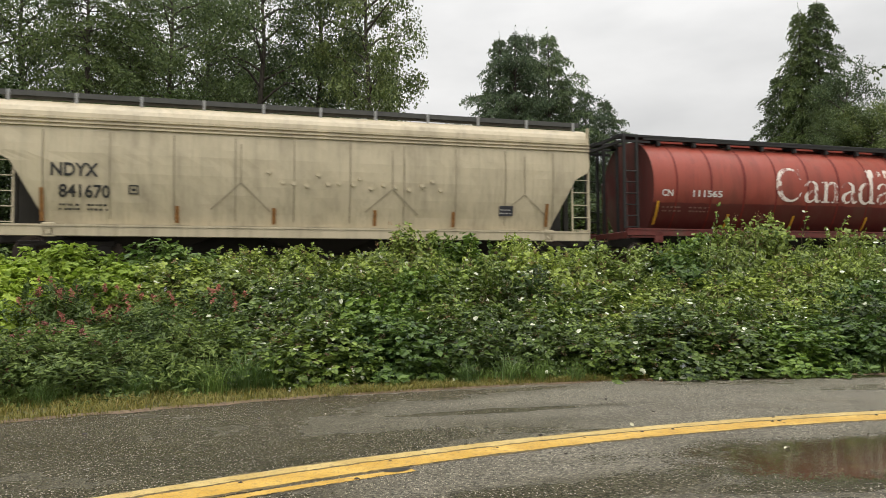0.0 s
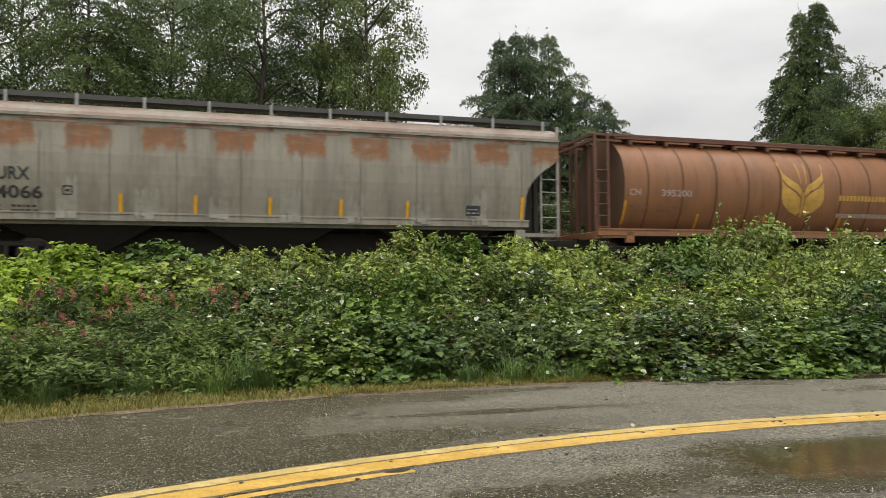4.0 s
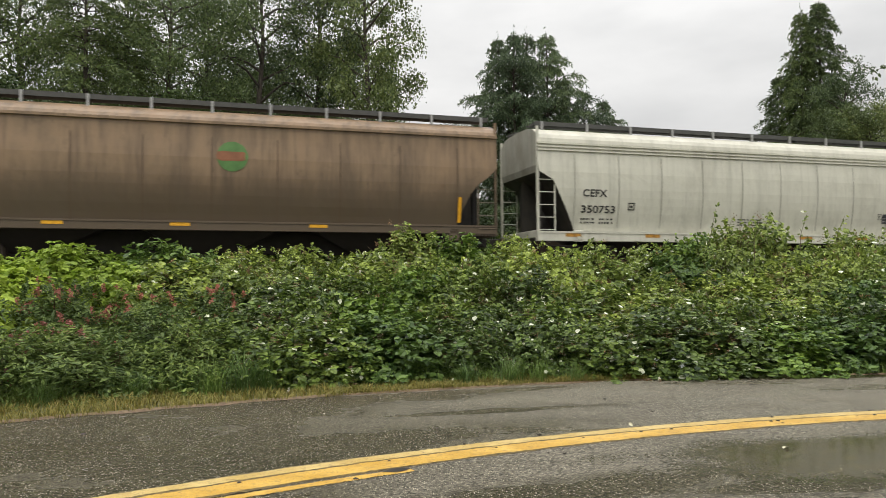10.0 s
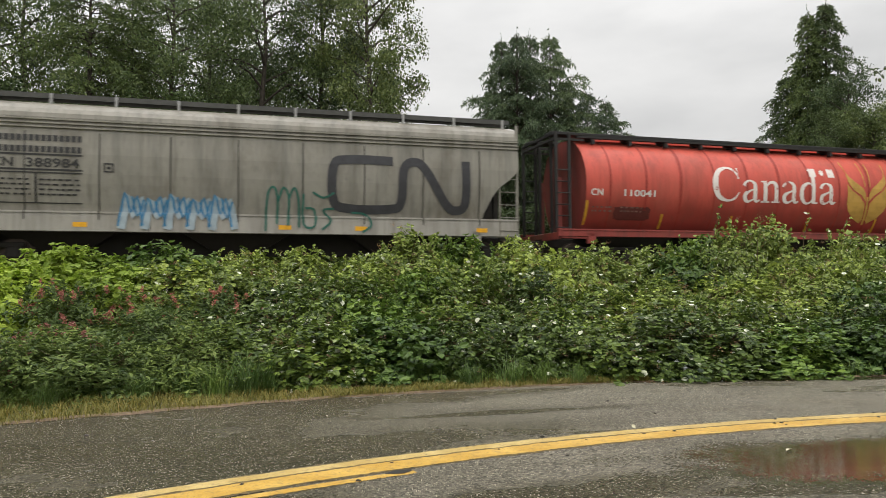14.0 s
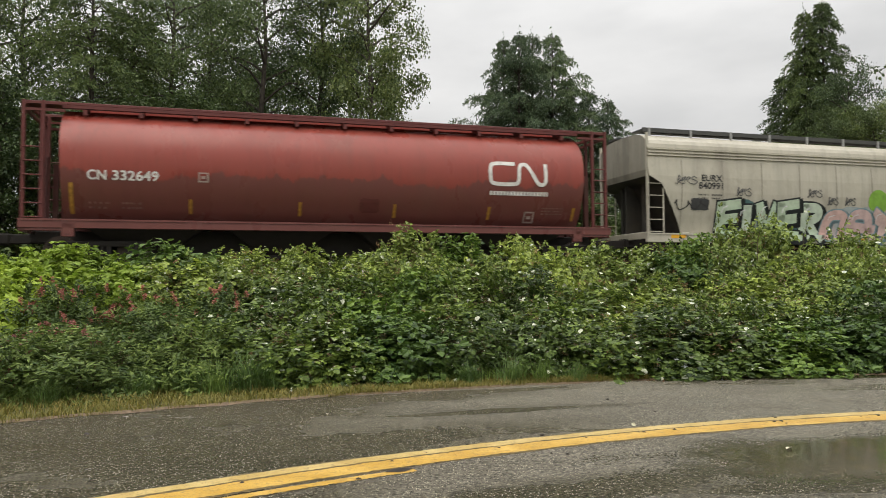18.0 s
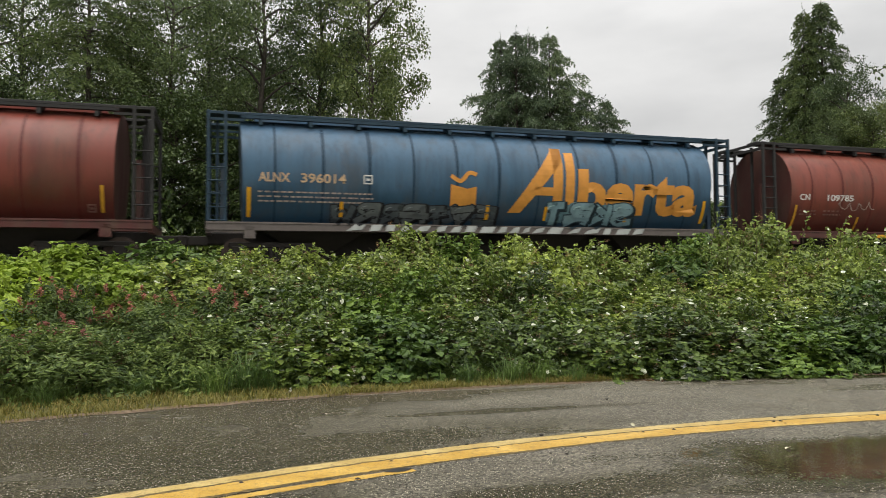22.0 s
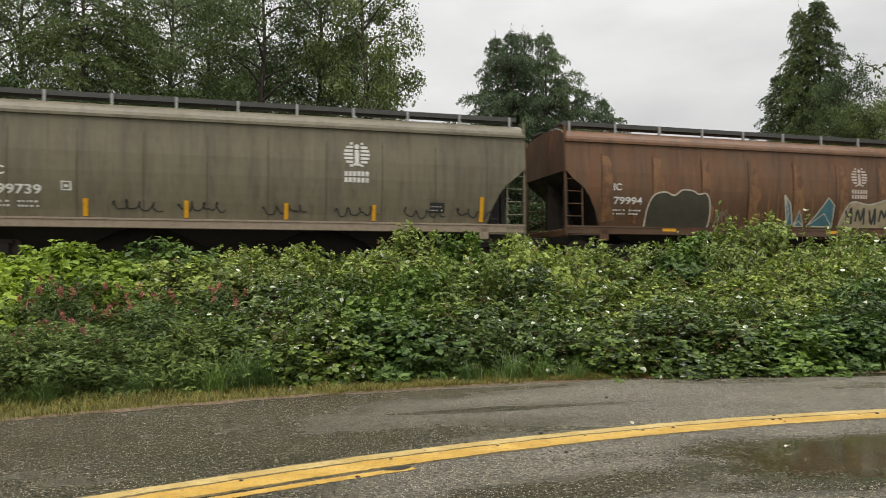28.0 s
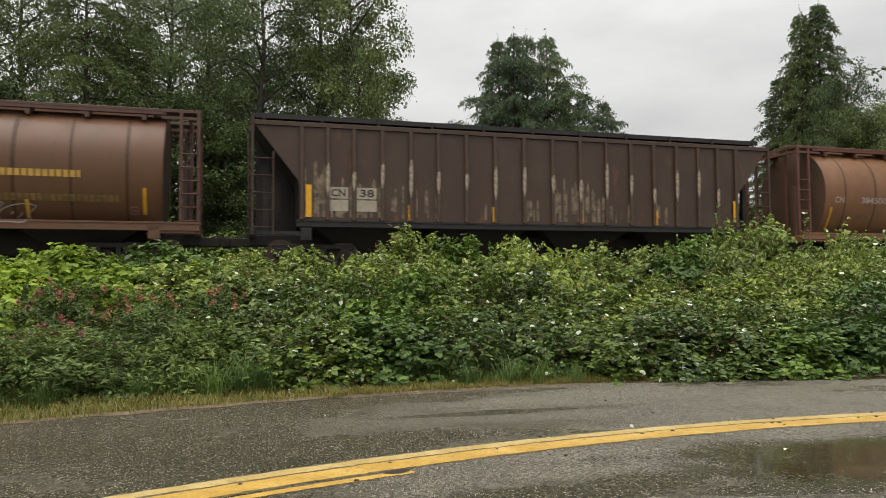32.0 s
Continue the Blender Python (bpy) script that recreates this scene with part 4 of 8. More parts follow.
def reflectors(car, kind, spots, mat=YELLOW):
    """Upright strips on the side, or flat ones on the sill where wider than high."""
    for x, z, wide, high in spots:
        me = shared(("reflector", wide, high, mat.name), lambda: mesh_of("reflector", boxed(-wide / 2, wide / 2, -0.004, 0.004, 0, high), mat))
        if kind == "tank":
            me = shared(("curved_reflector", wide, high, z, mat.name), lambda: mesh_of("reflector", lay(poly(bmesh.new(), [(-wide / 2, z), (wide / 2, z), (wide / 2, z + high), (-wide / 2, z + high)]), "tank", 0.014), mat))
            put("reflector", me, car, pose(x, 0, 0))
        elif high > wide:
            a, b = half_width(kind, max(1.3, z)), half_width(kind, z + high)
            lean = math.degrees(math.atan2(b - a, high))
            put("reflector", me, car, pose(x, -(a + 0.014 + max(0, 0.03 - abs(lean) * 0.001)), z, lean, 0, 0))
        else:
            put("reflector", me, car, pose(x, -1.534, z))


def build_car(number, kind, cut, color, label, category="freight car", trim=None, rough=0.4, grime=0.4, rust=0.12, dents=0.006,
              seams=10, seam_dark=0.5, sill=None, roof_gear=None, fade=0.5, deep_sill=False, pale_top=0.0, lower=None, scorched=None):
    lead = ENDS[number - 2] if number > 1 else ENDS[0] - 17.9
    length = ENDS[number - 1] - lead - GAP
    car = tagged(empty("freight_car", track_pose(ENDS[number - 1] - length / 2)), label, category, "cars of the freight train")
    skin = paint("car_paint", color, grime, rust, rough, number * 1.7, fade, pale_top, lower, scorched)
    edge = trim or skin
    side, ends = shell(length, kind, cut, number * 1.3, dents)
    part("body", side, skin, car, smooth=(kind == "tank"))
    # end colours darkened: grime on the sheets, and the shade they stand in
    darkened = paint("end_shade_grime", tuple(c * (0.42 if kind == "tank" else 0.05) + 0.008 for c in color), 0.7, 0.1, 0.6, number)
    dim = paint("shaded_wall_paint", tuple(c * 0.6 for c in color), min(1, grime + 0.3), rust, 0.55, number + 0.5)
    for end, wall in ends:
        part("slope_sheet", end, darkened, car)
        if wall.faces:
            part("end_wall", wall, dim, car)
        else:
            wall.free()
    if kind != "tank":
        # an added web plate under each slope sheet, dark to close the shaded opening
        stops = CUTS[cut]
        for s in (-1, 1):
            web = bmesh.new()
            outer = s * (length / 2 - 0.2)
            run = [(s * (length / 2 - v - 0.05), z) for z, v in stops if v > 0.2]
            pts = [(outer, 1.06), (s * (length / 2 - stops[0][1] - 0.05), 1.06)] + run + [(outer, stops[-1][0] - 0.15)]
            web.faces.new([web.verts.new((x, 0.15, z)) for x, z in pts])
            got = bmesh.ops.extrude_face_region(web, geom=web.faces[:])
            for v in got["geom"]:
                if isinstance(v, bmesh.types.BMVert):
                    v.co.y = 0.19
            bmesh.ops.recalc_face_normals(web, faces=web.faces)
            part("web_plate", web, darkened, car)
    inset = table(CUTS[cut], 1.4)
    low, top = {"tank": (1.06, 1.3), "rib": (1.22, 1.42), "round": (1.27, 1.5), "slant": (0.86, 1.16), "bow": (1.04, 1.3)}[cut]
    if deep_sill:
        low, top = 1.02, 1.54
    SILL["top"] = top
    sill_mat = sill or skin
    reach = length / 2 if kind == "tank" or cut in ("slant", "bow") else length / 2 - inset + 0.1
    for y in (-1.45, 1.45):
        bm = boxed(-reach, reach, y - 0.08, y + 0.08, low, top, bevel=0.012)
        box(bm, -reach, reach, y - 0.1, y + 0.1, top - 0.05, top - 0.004)
        part("side_sill", bm, sill_mat, car)
    # the lower middle box is added to darken the see-through gap under the car
    part("centre_sill", box(boxed(-length / 2, length / 2, -0.3, 0.3, 0.74, 1.06, bevel=0.02), -length / 2 + 3.2, length / 2 - 3.2, -0.34, 0.34, 0.46, 1.08), UNDER, car)
    for s in (-1, 1):
        bm = boxed(s * (length / 2 - 0.14), s * length / 2, -1.45, 1.45, 0.98, 1.2, bevel=0.01)
        box(bm, s * (length / 2 - inset - 0.05), s * (length / 2 - 0.14), -1.5, -1.42, 1.0, 1.1)
        box(bm, s * (length / 2 - inset - 0.05), s * (length / 2 - 0.14), 1.42, 1.5, 1.0, 1.1)
        part("end_platform", bm, sill_mat, car)
        pad = boxed(s * (length / 2 - inset - 0.32), s * (length / 2 - inset - 0.02), -1.53, -1.4, 0.84, 1.2, bevel=0.015)
        rod(pad, (s * (length / 2 - inset - 0.17), -1.545, 0.96), (s * (length / 2 - inset - 0.17), -1.5, 0.96), 0.06, 10)
        part("jacking_pad", pad, sill_mat, car)
        put("coupler", shared("coupler", coupler_mesh), car, pose(s * length / 2, 0, 0, 0, 0, 0 if s > 0 else 180))
        add_truck(car, s * (length / 2 - 1.75))
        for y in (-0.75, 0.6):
            part("bulkhead_brace", boxed(s * (length / 2 - 0.5), s * (length / 2 - 0.36), y, y + 0.15, 1.06, 3.0), darkened, car)
    bays = 4 if kind in ("tank", "rib") else 3
    span = (length - 2 * inset - 0.4) / bays
    for i in range(bays):
        me = shared(("bay", round(span, 1), top), lambda: mesh_of("hopper_bay", bay(span * 0.97, top, 0.42), UNDER))
        put("hopper_bay", me, car, pose(-span * bays / 2 + span * (i + 0.5), 0, 0))
    # walkway on the roof with its brackets
    if kind == "tank":
        gear = roof_gear or BLACK
        for y in (-0.82, 0.82):
            bm = boxed(-length / 2, length / 2, y - 0.26, y + 0.26, 4.32, 4.40, bevel=0.01)
            box(bm, -length / 2 + 0.9, length / 2 - 0.9, y - 0.27 if y < 0 else y + 0.22, y - 0.22 if y < 0 else y + 0.27, 4.24, 4.32)
            part("running_board", bm, gear, car)
        hang = shared(("hanger", gear.name), lambda: mesh_of("board_bracket", box(boxed(-0.04, 0.04, -0.3, 0.2, 4.17, 4.33), -0.05, 0.05, -0.42, -0.28, 4.06, 4.2), gear))
        for i in range(11):
            x = -length / 2 + 1.45 + i * (length - 2.9) / 10
            put("board_bracket", hang, car, pose(x, -0.72, 0))
            put("board_bracket", hang, car, pose(x, 0.72, 0, 0, 0, 180))
        for s in (-1, 1):
            for y in (-1.3, 1.3):
                post = shared(("end_post", gear.name), lambda: mesh_of("end_post", boxed(-0.045, 0.045, -0.045, 0.045, 1.1, 4.36, bevel=0.008), gear))
                for dx in (0.05, 0.5):
                    put("end_post", post, car, pose(s * (length / 2 - dx), y, 0))
                beam = shared(("end_beam", gear.name), lambda: mesh_of("end_beam", boxed(-0.5, 0.5, -0.03, 0.03, -0.035, 0.035), gear))
                for z in (4.30, 4.12):
                    put("end_beam", beam, car, pose(s * (length / 2 - 0.5), y, z))
                rung = shared(("tank_rung", gear.name), lambda: mesh_of("rung", rod(bmesh.new(), (-0.225, 0, 0), (0.225, 0, 0), 0.018), gear))
                for k in range(6):
                    put("rung", rung, car, pose(s * (length / 2 - 0.275), y * 1.04, 1.35 + k * 0.36))
            bm = bmesh.new()
            for z in (4.32, 4.14):
                box(bm, s * (length / 2 - 0.09), s * (length / 2 - 0.01), -1.3, 1.3, z - 0.04, z + 0.04)
            for y in (-0.45, 0.45):
                box(bm, s * (length / 2 - 0.32), s * (length / 2 - 0.24), y - 0.04, y + 0.04, 1.06, 4.3)
            part("end_frame", bm, gear, car)
        part("roof_hatch", boxed(-length / 2 + 1.3, length / 2 - 1.3, -0.35, 0.35, 4.28, 4.42, bevel=0.03), skin, car)
    else:
        gear = roof_gear or BOARD
        drop = 0.2 if kind == "rib" else 0.0
        for y in (-0.78, 0.78):
            bm = boxed(-length / 2 + 0.12, length / 2 - 0.12, y - 0.3, y + 0.3, 4.55 - drop, 4.6 - drop)
            e = y - 0.33 if y < 0 else y + 0.33
            box(bm, -length / 2 + 0.12, length / 2 - 0.12, e - 0.02, e + 0.02, 4.5 - drop, 4.635 - drop)
            part("running_board", bm, gear, car)
        bright = GALV if kind != "rib" else gear
        post = shared(("bracket", kind, bright.name), lambda: mesh_of("board_bracket", box(boxed(-0.035, 0.035, -0.05, 0.02, 4.26, 4.63), -0.05, 0.05, -0.12, 0.05, 4.20, 4.30), bright))
        for i in range(11):
            x = -length / 2 + 0.35 + i * (length - 0.7) / 10
            put("board_bracket", post, car, pose(x, -1.13, -drop))
            put("board_bracket", post, car, pose(x, 1.13, -drop, 0, 0, 180))
        part("roof_hatch", boxed(-length / 2 + 0.8, length / 2 - 0.8, -0.38, 0.38, 4.4 - drop * 0.6, 4.5 - drop * 0.6, bevel=0.03), skin, car)
        rail = edge if kind != "rib" else skin
        for s in (-1, 1):
            for y in (-1.5, 1.5):
                bm = bmesh.new()
                x = s * (length / 2 - 0.03)
                box(bm, x - 0.035, x + 0.035, y - 0.035, y + 0.035, 1.0, 4.4 if kind != "rib" else 4.3)
                part("corner_post", bm, rail, car)
                high = 1.95 if cut != "rib" else 2.3
                add_ladder(car, pose(x - (0.56 if s > 0 else 0), y * 1.01, 1.0), high, 0.56, rail)
    # seams, posts or hoops on the sides
    if kind == "rib":
        for x in RIBS:
            z0 = 1.42
            z1 = 4.02
            need = abs(x) - (length / 2 - 1.32)
            if need > 0:
                z0 = 2.5 + need * 1.28
            h = round(z1 - z0, 2)
            me = shared(("post", h, edge.name), lambda: mesh_of("side_post", boxed(-0.05, 0.05, -0.045, 0.045, 0, h, bevel=0.012), edge))
            for y in (-1.54, 1.54):
                put("side_post", me, car, pose(x, y, z0))
    elif kind == "tank":
        dark = plain("seam_grime", tuple(c * seam_dark for c in color), 0.55)
        for i in range(11 if seam_dark < 0.9 else 0):
            x = -length / 2 + 1.15 + (length - 2.3) * (i + 0.5) / 11
            hoop = shared(("hoop", dark.name, i % 3), lambda: mesh_of("hoop", lay(poly(bmesh.new(), [(-0.03, 1.32), (0.03, 1.32), (0.035 + 0.03 * (i % 3), 4.22), (-0.035, 4.22)]), "tank", 0.004), dark))
            put("hoop", hoop, car, pose(x, 0, 0))
    else:
        dark = plain("seam_grime", tuple(c * (1 - 0.8 * min(1, seam_dark)) for c in color), 0.5)
        for i in range(seams):
            x = -length / 2 + 1.25 + (length - 2.5) * i / (seams - 1)
            me = shared(("seam", kind, dark.name), lambda: mesh_of("seam", lay(poly(bmesh.new(), [(-0.016, 1.32), (0.016, 1.32), (0.016, 3.56), (-0.016, 3.56)]), kind, 0.005), dark))
            put("seam", me, car, pose(x, 0, 0))
    return car, length


def swelling(bm, pts, smooth=6):
    """A pen stroke through (x, y, width), thick and thin."""
    line = []
    ext = [pts[0]] + list(pts) + [pts[-1]]
    for i in range(1, len(ext) - 2):
        p0, p1, p2, p3 = (Vector(p) for p in ext[i - 1:i + 3])
        for k in range(smooth):
            t = k / smooth
            line.append(0.5 * ((2 * p1) + (p2 - p0) * t + (2 * p0 - 5 * p1 + 4 * p2 - p3) * t * t + (3 * p1 - p0 - 3 * p2 + p3) * t ** 3))
    line.append(Vector(pts[-1]))
    left, right = [], []
    for i, p in enumerate(line):
        d = (line[min(i + 1, len(line) - 1)] - line[max(i - 1, 0)]).to_2d()
        d = d.normalized() if d.length > 1e-9 else Vector((1, 0))
        w = max(0.02, p.z) / 2
        left.append(bm.verts.new((p.x - d.y * w, p.y + d.x * w, 0)))
        right.append(bm.verts.new((p.x + d.y * w, p.y - d.x * w, 0)))
    for i in range(len(line) - 1):
        bm.faces.new((left[i], left[i + 1], right[i + 1], right[i]))


# serif letters drawn with a broad pen: strokes of x, y and width, in units of the capital's height
PEN = {"C": (0.98, [[(0.86, 0.70, 0.03), (0.76, 0.90, 0.07), (0.52, 0.97, 0.07), (0.24, 0.84, 0.14), (0.13, 0.5, 0.19), (0.24, 0.16, 0.15), (0.52, 0.03, 0.07), (0.76, 0.1, 0.06), (0.9, 0.28, 0.03)],
                    [(0.86, 0.98, 0.05), (0.86, 0.66, 0.05)]]),
       "a": (0.60, [[(0.07, 0.46, 0.12), (0.12, 0.56, 0.08), (0.26, 0.62, 0.05), (0.40, 0.55, 0.10), (0.43, 0.42, 0.13), (0.43, 0.12, 0.13), (0.49, 0.03, 0.08), (0.59, 0.07, 0.04)],
                    [(0.42, 0.38, 0.04), (0.26, 0.32, 0.06), (0.11, 0.22, 0.12), (0.12, 0.07, 0.12), (0.24, 0.02, 0.06), (0.42, 0.12, 0.04)]]),
       "n": (0.70, [[(0.17, 0.0, 0.13), (0.17, 0.58, 0.13)], [(0.02, 0.60, 0.04), (0.22, 0.61, 0.05)], [(0.03, 0.02, 0.045), (0.31, 0.02, 0.045)],
                    [(0.2, 0.46, 0.04), (0.32, 0.58, 0.07), (0.45, 0.58, 0.10), (0.53, 0.44, 0.13), (0.53, 0.0, 0.13)], [(0.39, 0.02, 0.045), (0.67, 0.02, 0.045)]]),
       "d": (0.68, [[(0.50, 0.02, 0.13), (0.50, 1.0, 0.13)], [(0.36, 1.0, 0.045), (0.55, 1.01, 0.05)], [(0.48, 0.03, 0.05), (0.65, 0.03, 0.05)],
                    [(0.46, 0.54, 0.05), (0.32, 0.61, 0.06), (0.14, 0.5, 0.12), (0.09, 0.3, 0.14), (0.14, 0.1, 0.12), (0.3, 0.01, 0.06), (0.46, 0.1, 0.05)]])}


def country_name(x, z, high, wide):
    bm = bmesh.new()
    at, kern = 0.0, wide / (4.16 * high)
    for ch in "Canada":
        adv, strokes = PEN[ch]
        for line in strokes:
            swelling(bm, [(x + (at + a) * high * kern, z + b * high, w * high) for a, b, w in line])
        at += adv
    return bm


def canada_car(number, color, label, digits, text_mat=WHITE, emblem=None, second=None, **more):
    more.setdefault("seam_dark", 0.8)
    more.setdefault("sill", paint("sill_paint", tuple(c * 0.6 + 0.01 for c in color), 0.8, 0.2, 0.5, number))
    car, length = build_car(number, "tank", "tank", color, label, roof_gear=BLACK, **more)
    part("lettering", lay(country_name(-2.66, 2.28, 1.16, 5.05), "tank", 0.006), text_mat, car, "large serif country name")
    part("flag", lay(flag(1.32, 3.22, 1.06, 0.3), "tank", 0.006), text_mat, car)
    if emblem:
        part("wheat_emblem", lay(wheat(2.9, 1.62, 1.74, 2.12, False), "tank", 0.006), emblem, car, "wheat-ear emblem")
    if second:
        part("wheat_outline", lay(wheat(4.95, 1.64, 1.75, 2.1, True), "tank", 0.006), second, car)
    tank_marks(car, digits, DULLWHITE if number == 22 else WHITE)
    return car


def tank_marks(car, digits, mat, z=2.36, high=0.2, wide=1.12):
    add_text(car, "tank", "CN", -7.02, z, high, wide * 0.37, mat, 0.02)
    add_text(car, "tank", digits, -5.86, z, high, wide, mat, 0.02)
    add_bars(car, "tank", -6.95, 1.98, 0.7, 0.07, FAINT, 2, 3, 3, 1.8)
    add_bars(car, "tank", -5.95, 1.98, 0.75, 0.07, FAINT, 2, 5, 3, 1.8)
    add_frame_mark(car, "tank", 6.72, 1.5, 0.2, FAINT)
    reflectors(car, "tank", [(-7.14, 1.45, 0.09, 0.74), (7.08, 1.5, 0.09, 0.68)], DULLYELLOW)
    reflectors(car, "tank", [(x, 1.36, 0.09, 0.46) for x in (-4.4, -1.75, 1.4, 4.3)], DULLYELLOW)


def hopper_marks(car, kind, length, code, digits, mat, code_at, digits_at, plate=True):
    """Reporting mark and number; each place is x, z, width and height."""
    for text, (x, z, wide, high) in ((code, code_at), (digits, digits_at)):
        add_text(car, kind, text, x, z, high * 0.95, wide, mat, 0.02)
    x, z, wide, high = digits_at
    add_bars(car, kind, x, z - 0.22, wide * 0.4, 0.07, mat, 2, 4, 3, 1.7)
    add_bars(car, kind, x + wide * 0.55, z - 0.22, wide * 0.4, 0.07, mat, 2, 6, 3, 1.7)
    if not plate:
        return
    add_frame_mark(car, kind, x + wide + 0.45, z + 0.1, 0.24, mat)
    bm = bmesh.new()
    xx = length / 2 - 3.0
    poly(bm, [(xx, 1.6), (xx + 0.45, 1.6), (xx + 0.45, 1.9), (xx, 1.9)])
    part("data_plate", lay(bm, kind, 0.006), INK if mat is not INK else spray((0.05, 0.05, 0.06)), car)
    add_bars(car, kind, xx + 0.04, 1.66, 0.36, 0.05, WHITE, 2, 8, 3, -2.2)

# ---- the train, from its head ----
CARS = []
BEIGE, CREAM, PALE = (0.50, 0.43, 0.30), (0.49, 0.435, 0.32), (0.54, 0.53, 0.45)
BRIGHT = (0.42, 0.036, 0.024)


def keep(car):
    CARS.append(car)
    return car


def add_braces(car, tips, color):
    """Creases where an inner brace is welded on, their shadow drawn as dark lines: an upright that forks downwards."""
    dent = plain("brace_shadow", tuple(c * 0.62 for c in color), 0.55)
    for x, z in tips:
        for line in ([(x, 3.4), (x, z)], [(x, z), (x - 0.78, 1.62)], [(x, z), (x + 0.78, 1.58)]):
            part("brace_crease", lay(stroke(bmesh.new(), line, 0.032, 2), "ledge", 0.005), dent, car)


def car_1():
    car, n = build_car(1, "ledge", "slant", BEIGE, "beige ribless covered hopper car with dented sides", dents=0.016, rust=0.08)
    hopper_marks(car, "ledge", n, "NDYX", "841670", INK, (-6.85, 2.4, 1.1, 0.34), (-6.67, 1.86, 1.2, 0.33))
    reflectors(car, "ledge", [(x, 1.24, 0.1, 0.45) for x in (-3.83, -1.32, 1.5, 3.85)] + [(-7.06, 1.24, 0.1, 0.85), (6.84, 1.3, 0.1, 0.7)], RUSTY)
    add_braces(car, ((-2.2, 2.35), (2.0, 2.3), (6.1, 2.25)), BEIGE)
    knock = shared("knocker", lambda: mesh_of("dent_boss", rod(bmesh.new(), (0, -0.03, 0), (0, 0.03, 0), 0.06, 10), skin_like(BEIGE)))
    rnd = random.Random(5)
    for i in range(16):
        x, z = -1.5 + i * 0.33 + rnd.uniform(-0.1, 0.1), 2.35 + rnd.choice((0, 0.28)) + rnd.uniform(-0.08, 0.08)
        put("dent_boss", knock, car, pose(x, -half_width("ledge", z), z))
    keep(car)


def skin_like(color):
    return shared(("skin", color), lambda: plain("panel_paint", color, 0.45))


def car_2():
    # the dark lower tone partly paints in the hedge's reflection
    keep(canada_car(2, (0.2, 0.026, 0.018), "dark red cylindrical grain hopper car with white lettering", "111565", worn_white("flaked_white", (0.7, 0.62, 0.56), (0.26, 0.07, 0.05), 0.5, 0.56), spray((0.34, 0.12, 0.03)), spray((0.3, 0.1, 0.05)), grime=0.35, pale_top=0.9, lower=(2.16, 0.06, (0.085, 0.014, 0.012))))


def car_3():
    car, n = build_car(3, "rib", "rib", (0.105, 0.092, 0.078), "dark grey ribbed covered hopper car with white numbers", grime=0.6, rust=0.15, sill=BLACK)
    for text, x, z, w in (("CC", -6.33, 2.58, 0.53), ("48", -6.3, 2.13, 0.5), ("19", -5.5, 2.13, 0.45), ("49", -4.7, 2.1, 0.48)):
        add_text(car, "rib", text, x, z, 0.27, w, WHITE, 0.02)
    add_bars(car, "rib", -6.3, 1.95, 2.1, 0.06, FADED, 2, 4, 6, 2)
    for lines in ([[(0.6, 2.03), (0.77, 1.6), (0.9, 1.86), (1.03, 1.63), (1.22, 2.0)], [(0.6, 1.9), (1.2, 1.94)]],
                  [[(1.5, 1.68), (1.66, 2.06), (1.82, 1.8), (1.96, 2.07), (2.1, 1.72)], [(1.5, 1.72), (2.1, 1.7)]],
                  [[(2.52, 1.55), (2.5, 2.04)], [(2.46, 2.03), (2.84, 2.06)], [(2.5, 1.82), (2.74, 1.84)], [(2.5, 1.56), (2.76, 1.6)]]):
        for k, line in enumerate(lines):
            part("tag_stroke", lay(stroke(bmesh.new(), line, 0.075, 2), "rib", 0.006 + 0.001 * k), WHITE, car, "" if k else "white hand-sprayed capital letter")
    reflectors(car, "rib", [(x, 1.45, 0.1, 0.5) for x in (-4.12, -0.6, 3.06)] + [(-7.15, 1.45, 0.12, 0.8), (7.1, 1.45, 0.12, 0.8)])
    keep(car)


def car_4():
    car, n = build_car(4, "ledge", "round", CREAM, "cream covered hopper car with yellow sill markers", rust=0.05, grime=0.4)
    hopper_marks(car, "ledge", n, "CITX", "702726", INK, (-6.53, 2.68, 0.79, 0.27), (-6.53, 2.19, 1.22, 0.28))
    add_text(car, "ledge", "DO NOT HAMMER ON CAR", -1.4, 2.5, 0.12, 1.95, spray((0.6, 0.24, 0.19)), 0.0)
    add_bars(car, "ledge", 4.6, 2.62, 1.8, 0.05, INK, 2, 6, 5)
    reflectors(car, "ledge", [(x, 1.37, 0.55, 0.1) for x in (-6.4, -3.53, -1.31, 1.1, 3.24, 6.0)], AMBER)
    keep(car)


def car_5():
    car, n = build_car(5, "plain", "round", (0.265, 0.245, 0.2), "light grey covered hopper car with rust patches", rust=0.1, grime=0.62, scorched=(-6.45, 1.835, 0.54, 3.1, 3.76), trim=skin_like((0.32, 0.3, 0.27)))
    hopper_marks(car, "plain", n, "FURX", "844066", INK, (-6.86, 2.28, 0.92, 0.33), (-7.23, 1.82, 1.58, 0.32))
    pale = skin_like((0.31, 0.295, 0.25))
    for i in range(7):
        x = -5.35 + i * 1.86
        streaks(car, "plain", x, x + 0.42 + 0.1 * (i % 2), 1.32, 2.5 - 0.25 * (i % 3), pale, 60 + i, "clean_patch", "" if i else "pale washed streaks")
    reflectors(car, "plain", [(-7.45, 1.52, 0.1, 0.75), (7.4, 1.5, 0.1, 0.7)] + [(x, 1.5, 0.09, 0.5) for x in (-3.83, -1.98, -0.04, 1.91, 3.84)])
    add_roof_rust(car, n, (0.30, 0.19, 0.15))
    keep(car)


